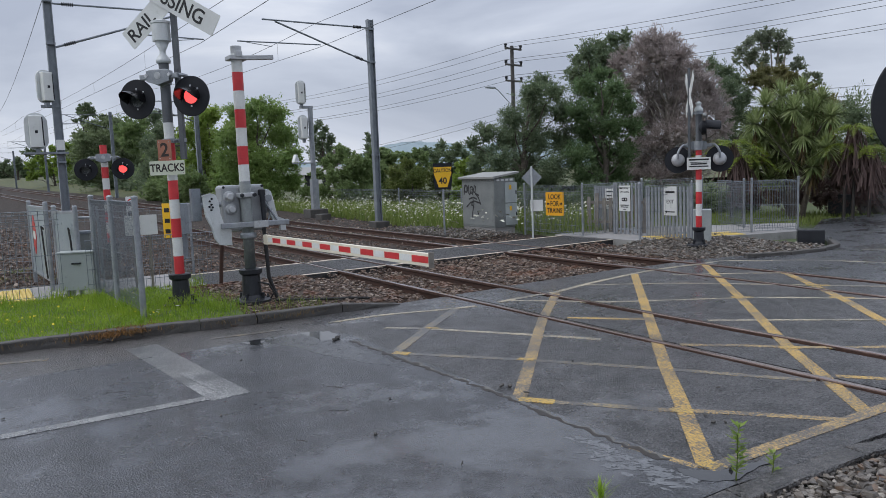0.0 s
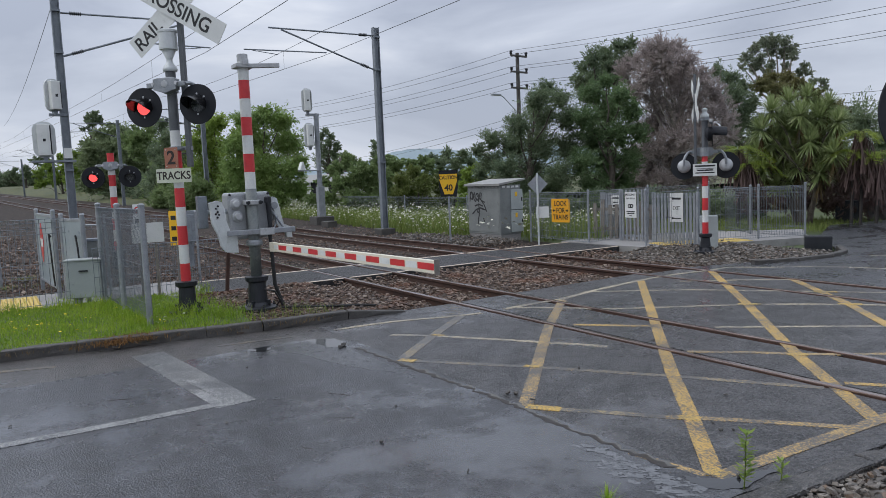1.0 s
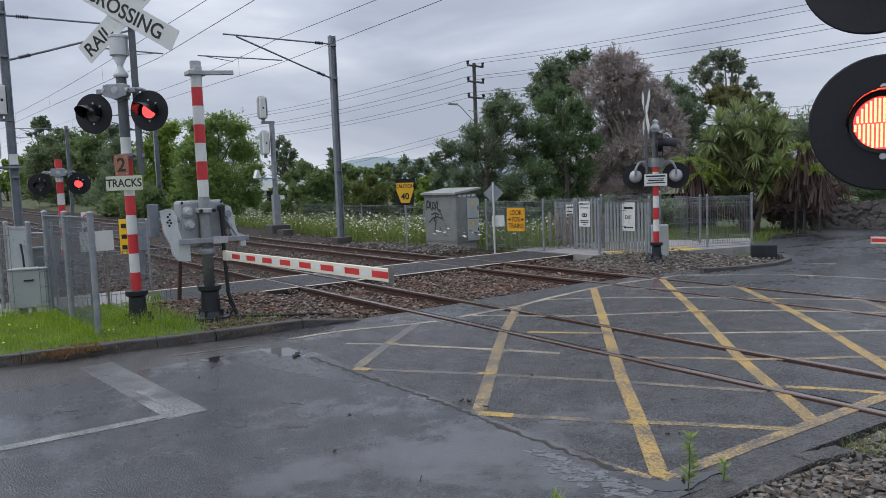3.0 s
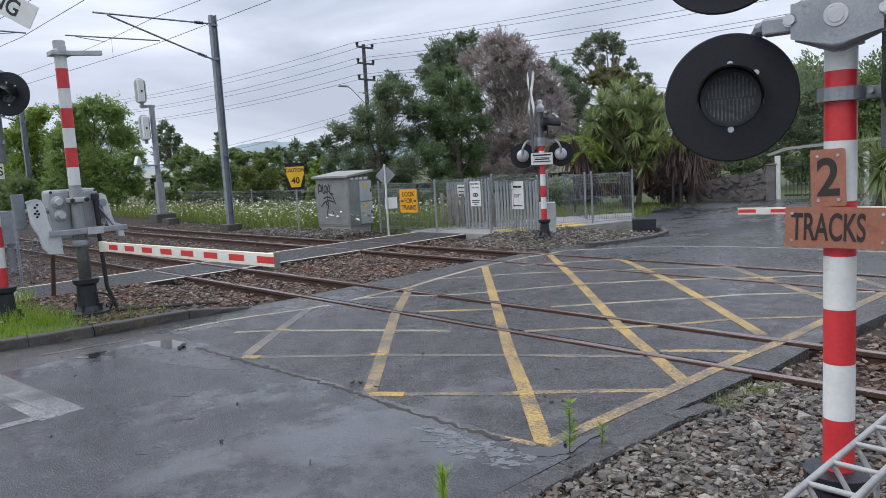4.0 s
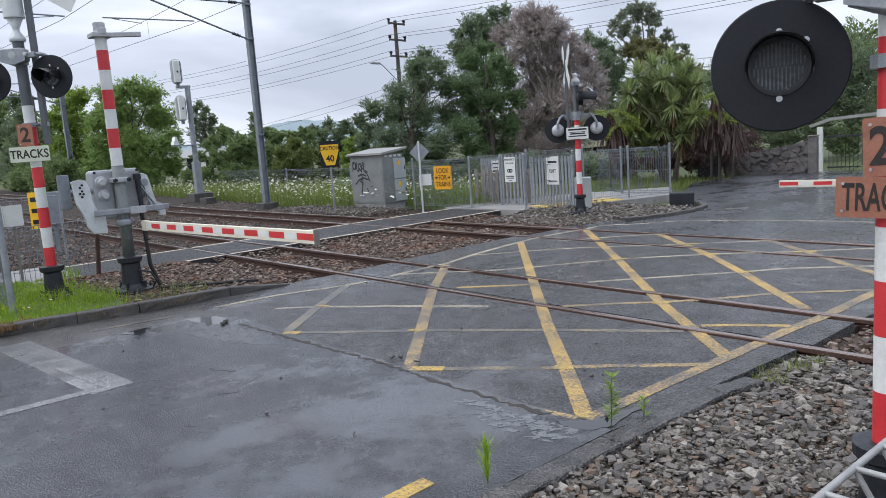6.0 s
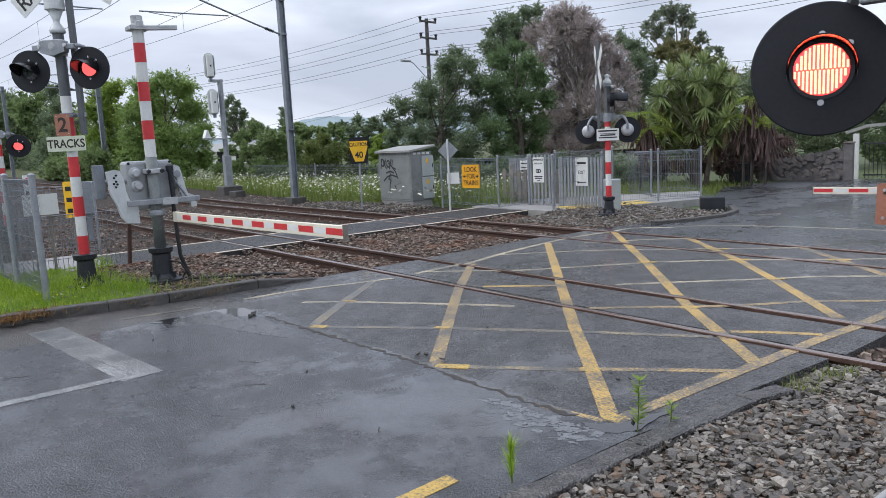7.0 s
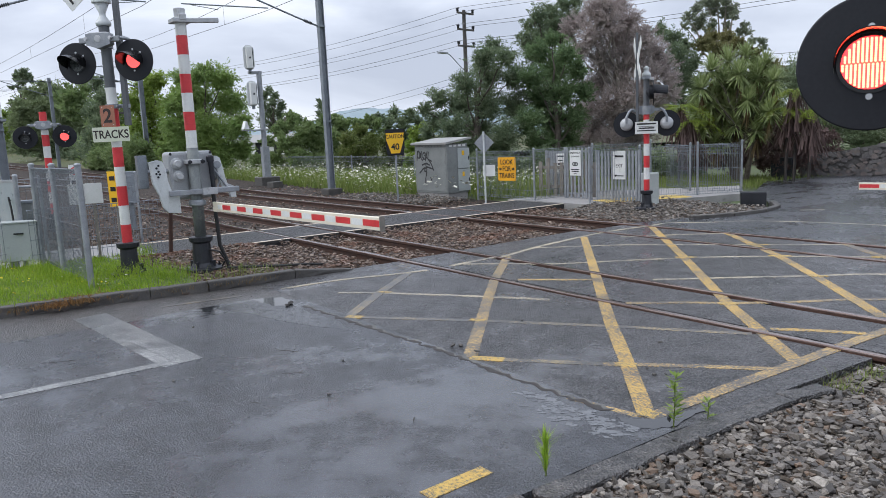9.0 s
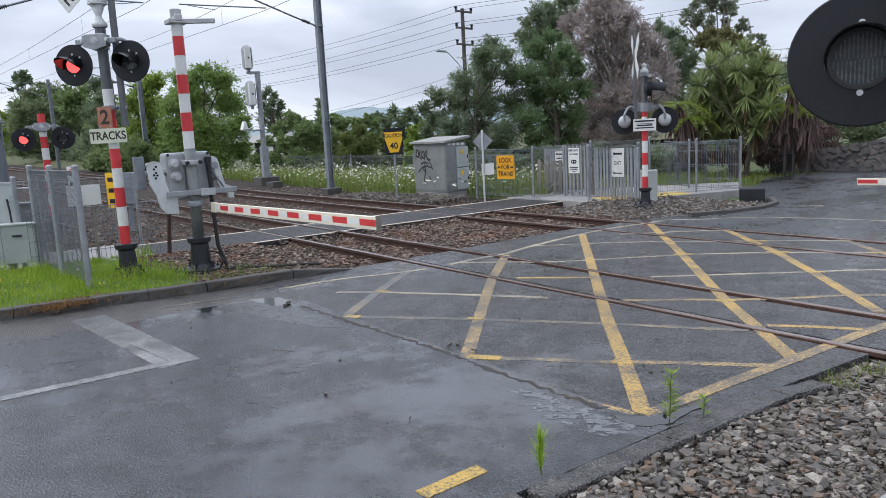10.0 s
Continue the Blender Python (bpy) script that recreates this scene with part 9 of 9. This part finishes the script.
cabbage_tree(-9.9, 17.4, [(-10.13, 18.17, 4.07, 0.37), (-10.86, 16.99, 2.26, 0.36), (-10.06, 16.99, 2.36, 0.36), (-10.10, 17.09, 1.33, 0.33), (-8.54, 16.99, 2.16, 0.35), (-11.05, 16.99, 1.57, 0.34), (-9.72, 16.99, 1.80, 0.34), (-8.97, 16.99, 1.57, 0.32), (-9.25, 16.90, 2.56, 0.36), (-10.62, 17.87, 3.94, 0.37), (-9.35, 18.05, 3.71, 0.34), (-10.55, 16.81, 3.61, 0.38), (-9.59, 16.95, 3.42, 0.39), (-9.44, 17.75, 3.31, 0.40), (-10.37, 17.23, 3.18, 0.40), (-10.56, 16.32, 3.04, 0.37), (-8.71, 17.49, 3.14, 0.33), (-10.18, 18.62, 2.85, 0.42), (-10.34, 17.79, 2.76, 0.43), (-10.53, 16.77, 2.57, 0.42), (-9.26, 18.00, 2.53, 0.38), (-11.61, 17.65, 2.35, 0.37), (-10.87, 17.99, 2.14, 0.41), (-10.08, 18.37, 2.20, 0.37), (-10.82, 16.93, 1.79, 0.36), (-10.43, 17.40, 1.55, 0.36), (-10.21, 17.94, 1.85, 0.32), (-9.04, 17.35, 1.92, 0.31), (-9.13, 18.32, 2.62, 0.30), (-10.41, 16.93, 1.20, 0.31), (-10.48, 18.56, 3.08, 0.40), (-10.43, 17.66, 2.45, 0.38), (-9.89, 18.50, 2.83, 0.37), (-10.47, 18.45, 2.33, 0.39), (-11.07, 17.94, 2.91, 0.39), (-10.22, 18.77, 3.65, 0.37), (-10.72, 18.39, 3.37, 0.39), (-11.33, 18.13, 2.10, 0.37), (-9.40, 17.87, 2.23, 0.32)], "cabbage tree with many strap-leaf heads behind the fence", 61)
frond_plant((-10.88, 15.52, 2.45), 0.85, "bright green tree fern with arching fronds", 72)
frond_plant((-10.60, 15.75, 1.95), 0.75, "bright green tree fern with arching fronds", 74)
frond_plant((-7.92, 17.39, 2.75), 0.70, "bright green tree fern with arching fronds", 75)
frond_plant((-7.55, 17.60, 2.10), 0.72, "bright green tree fern with arching fronds", 76)
frond_plant((-8.14, 17.28, 2.20), 0.62, "bright green tree fern with arching fronds", 77)
cabbage_tree(-3.0, 17.4, [(-3.0, 17.4, 0.8, 0.605), (-2.7, 17.6, 1.3, 0.55)], 'young strap-leaf palm beside the driveway gate', 80)
cabbage_tree(-2.0, 17.7, [(-2.0, 17.7, 1.0, 0.693), (-1.7, 17.9, 1.5, 0.63)], 'young strap-leaf palm beside the driveway gate', 81)

# ---------- beyond the road ----------


def stone_wall():
    """A rubble wall of separate stones on a mortar core, rising towards the gate."""
    g = np.random.default_rng(41)
    a, b = Vector((-8.65, 19.10, 0)), Vector((-6.05, 19.75, 0))
    length = (b - a).length
    w = thing("stone_wall", "grey rubble stone wall with mortar joints beside the road", "wall", Matrix.Translation(a) @ Matrix.Rotation(math.atan2(b.y - a.y, b.x - a.x), 4, "Z"), kind="structure")

    def high(x):
        return 0.66 + 0.42 * (x / length) ** 1.2

    bm = bmesh.new()
    slab(bm, [(0, -0.1), (length, -0.1), (length, high(length) - 0.03), (length * 0.5, high(length * 0.5) - 0.03), (0, high(0) - 0.03)], -0.35, -0.03, pose(0, 0, 0, 90, 0, 0))
    part("core", bm, M["mortar"], w)
    made = 0
    while made < 250:
        x, z = g.uniform(0.0, length), g.uniform(0.0, 1.2)
        if z > high(x) - 0.04:
            continue
        made += 1
        big, squat, skew = g.uniform(0.05, 0.105), g.uniform(0.55, 0.85), g.uniform(-0.4, 0.4)
        pts = []
        for t in np.linspace(0, 2 * math.pi, 8, False):
            r = big * g.uniform(0.8, 1.12)
            pts.append((x + r * math.cos(t + skew), max(0.0, z + r * squat * math.sin(t + skew))))
        bm = bmesh.new()
        slab(bm, pts, -0.08, g.uniform(0.0, 0.05), pose(0, 0, 0, 90, 0, 0))
        part("stone", bm, M["stone_a"] if g.random() < 0.65 else M["stone_b"], w)
    bm = bmesh.new()
    box(bm, length - 0.02, length + 0.26, -0.06, 0.30, -0.1, 1.18, 0.03)
    part("pier", bm, M["stone_a"], w)
    bm = bmesh.new()
    box(bm, length - 0.04, length + 0.28, -0.08, 0.32, 1.18, 1.23, 0.015)
    part("pier_cap", bm, M["stone_b"], w)


stone_wall()


def drive_gate():
    g = thing("driveway_gate", "black metal driveway gate beside the stone wall", "gate", pose(-5.6, 20.1, 0.0, 0, 0, 12))
    for z in (0.15, 1.15):
        bm = bmesh.new()
        box(bm, 0, 2.4, -0.02, 0.02, z - 0.025, z + 0.025)
        part("rail", bm, M["black_iron"], g)
    bm = bmesh.new()
    rod(bm, (0, 0, 0.05), (0, 0, 1.2), 0.012, seg=6)
    first = part("bar", bm, M["black_iron"], g)
    for k in range(20):
        ob = first if k == 0 else new("bar", first.data)
        ob.parent, ob.location = g, (0.12 * k + 0.05, 0, 0)


drive_gate()


def pergola():
    p = thing("pergola", "weathered white timber pergola behind the gate", "pergola", pose(-6.6, 22.0, -0.30, 0, 0, 14))
    for x in (0.0, 2.8):
        bm = bmesh.new()
        box(bm, x - 0.09, x + 0.09, -0.09, 0.09, 0.10, 1.75, 0.01)
        part("post", bm, M["house"], p)
    bm = bmesh.new()
    slab(bm, [(-0.3, 1.74), (0.35, 1.95), (3.2, 2.12), (3.2, 2.22), (0.3, 2.05), (-0.35, 1.83)], -0.6, 0.12, pose(0, 0, 0, 90, 0, 0))
    part("beam", bm, M["roof"], p)


pergola()


def gate_post_box():
    bm = bmesh.new()
    box(bm, -0.35, 0.35, -0.2, 0.2, -0.16, 0.62, 0.02)
    single("low_post", bm, M["black_iron"], "dark low block at the end of the stone wall", "block", m=pose(-9.15, 18.95, 0.0, 0, 0, 12))


gate_post_box()


def far_house():
    h = thing("house", "white house with a low roof beyond the railway bank", "house", pose(-66.0, 25.6, 0.0, 0, 0, 20))
    bm = bmesh.new()
    box(bm, -4.5, 4.5, -3, 3, -0.16, 2.0)
    part("wall", bm, M["house"], h)
    bm = bmesh.new()
    slab(bm, [(-3.4, 2.0), (3.4, 2.0), (0, 2.8)], -4.9, 4.9, pose(0, 0, 0, 90, 0, 90))
    roof = part("roof", bm, M["roof"], h)
    bm = bmesh.new()
    box(bm, 1.2, 1.7, -0.3, 0.2, 2.9, 4.4)
    part("chimney", bm, M["stone_b"], roof)
    for x in (-2.8, 0.4, 2.9):
        bm = bmesh.new()
        box(bm, x - 0.6, x + 0.6, -3.03, -2.98, 0.9, 2.0)
        part("window", bm, M["black"], h)


far_house()


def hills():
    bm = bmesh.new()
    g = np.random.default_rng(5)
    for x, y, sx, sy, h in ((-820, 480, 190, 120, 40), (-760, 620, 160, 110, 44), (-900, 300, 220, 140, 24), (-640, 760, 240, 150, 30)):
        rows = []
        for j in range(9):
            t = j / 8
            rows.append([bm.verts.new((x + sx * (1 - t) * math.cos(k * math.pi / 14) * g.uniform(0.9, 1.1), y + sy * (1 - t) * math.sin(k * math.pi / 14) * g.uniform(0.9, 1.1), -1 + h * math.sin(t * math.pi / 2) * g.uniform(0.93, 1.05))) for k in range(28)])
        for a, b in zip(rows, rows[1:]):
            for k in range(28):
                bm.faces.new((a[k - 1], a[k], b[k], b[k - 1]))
    return single("backdrop", bm, M["hill"], "blue-green hills on the horizon, tinted with painted haze", kind="structure", smooth=True)


hills()


def paling_fence():
    """Old upright timber boards behind the mesh."""
    f = thing("timber_fence", "old grey timber paling fence behind the mesh fence", "fence", pose(-12.2, 9.2, 0.0, 0, 0, 12), "fences")
    g = np.random.default_rng(8)
    for k in range(9):
        bm = bmesh.new()
        hgt = g.uniform(0.95, 1.15)
        box(bm, -0.055, 0.055, -0.012, 0.012, 0.02, hgt, 0.003, pose(1.15 + 0.21 * k + g.normal(0, 0.02), g.normal(0, 0.02), 0, 0, g.normal(0, 1.5), 0))
        part("paling", bm, M["timber"], f)
    for z in (0.3, 0.85):
        bm = bmesh.new()
        box(bm, 1.0, 3.1, 0.014, 0.05, z - 0.04, z + 0.04)
        part("rail", bm, M["timber"], f)


paling_fence()

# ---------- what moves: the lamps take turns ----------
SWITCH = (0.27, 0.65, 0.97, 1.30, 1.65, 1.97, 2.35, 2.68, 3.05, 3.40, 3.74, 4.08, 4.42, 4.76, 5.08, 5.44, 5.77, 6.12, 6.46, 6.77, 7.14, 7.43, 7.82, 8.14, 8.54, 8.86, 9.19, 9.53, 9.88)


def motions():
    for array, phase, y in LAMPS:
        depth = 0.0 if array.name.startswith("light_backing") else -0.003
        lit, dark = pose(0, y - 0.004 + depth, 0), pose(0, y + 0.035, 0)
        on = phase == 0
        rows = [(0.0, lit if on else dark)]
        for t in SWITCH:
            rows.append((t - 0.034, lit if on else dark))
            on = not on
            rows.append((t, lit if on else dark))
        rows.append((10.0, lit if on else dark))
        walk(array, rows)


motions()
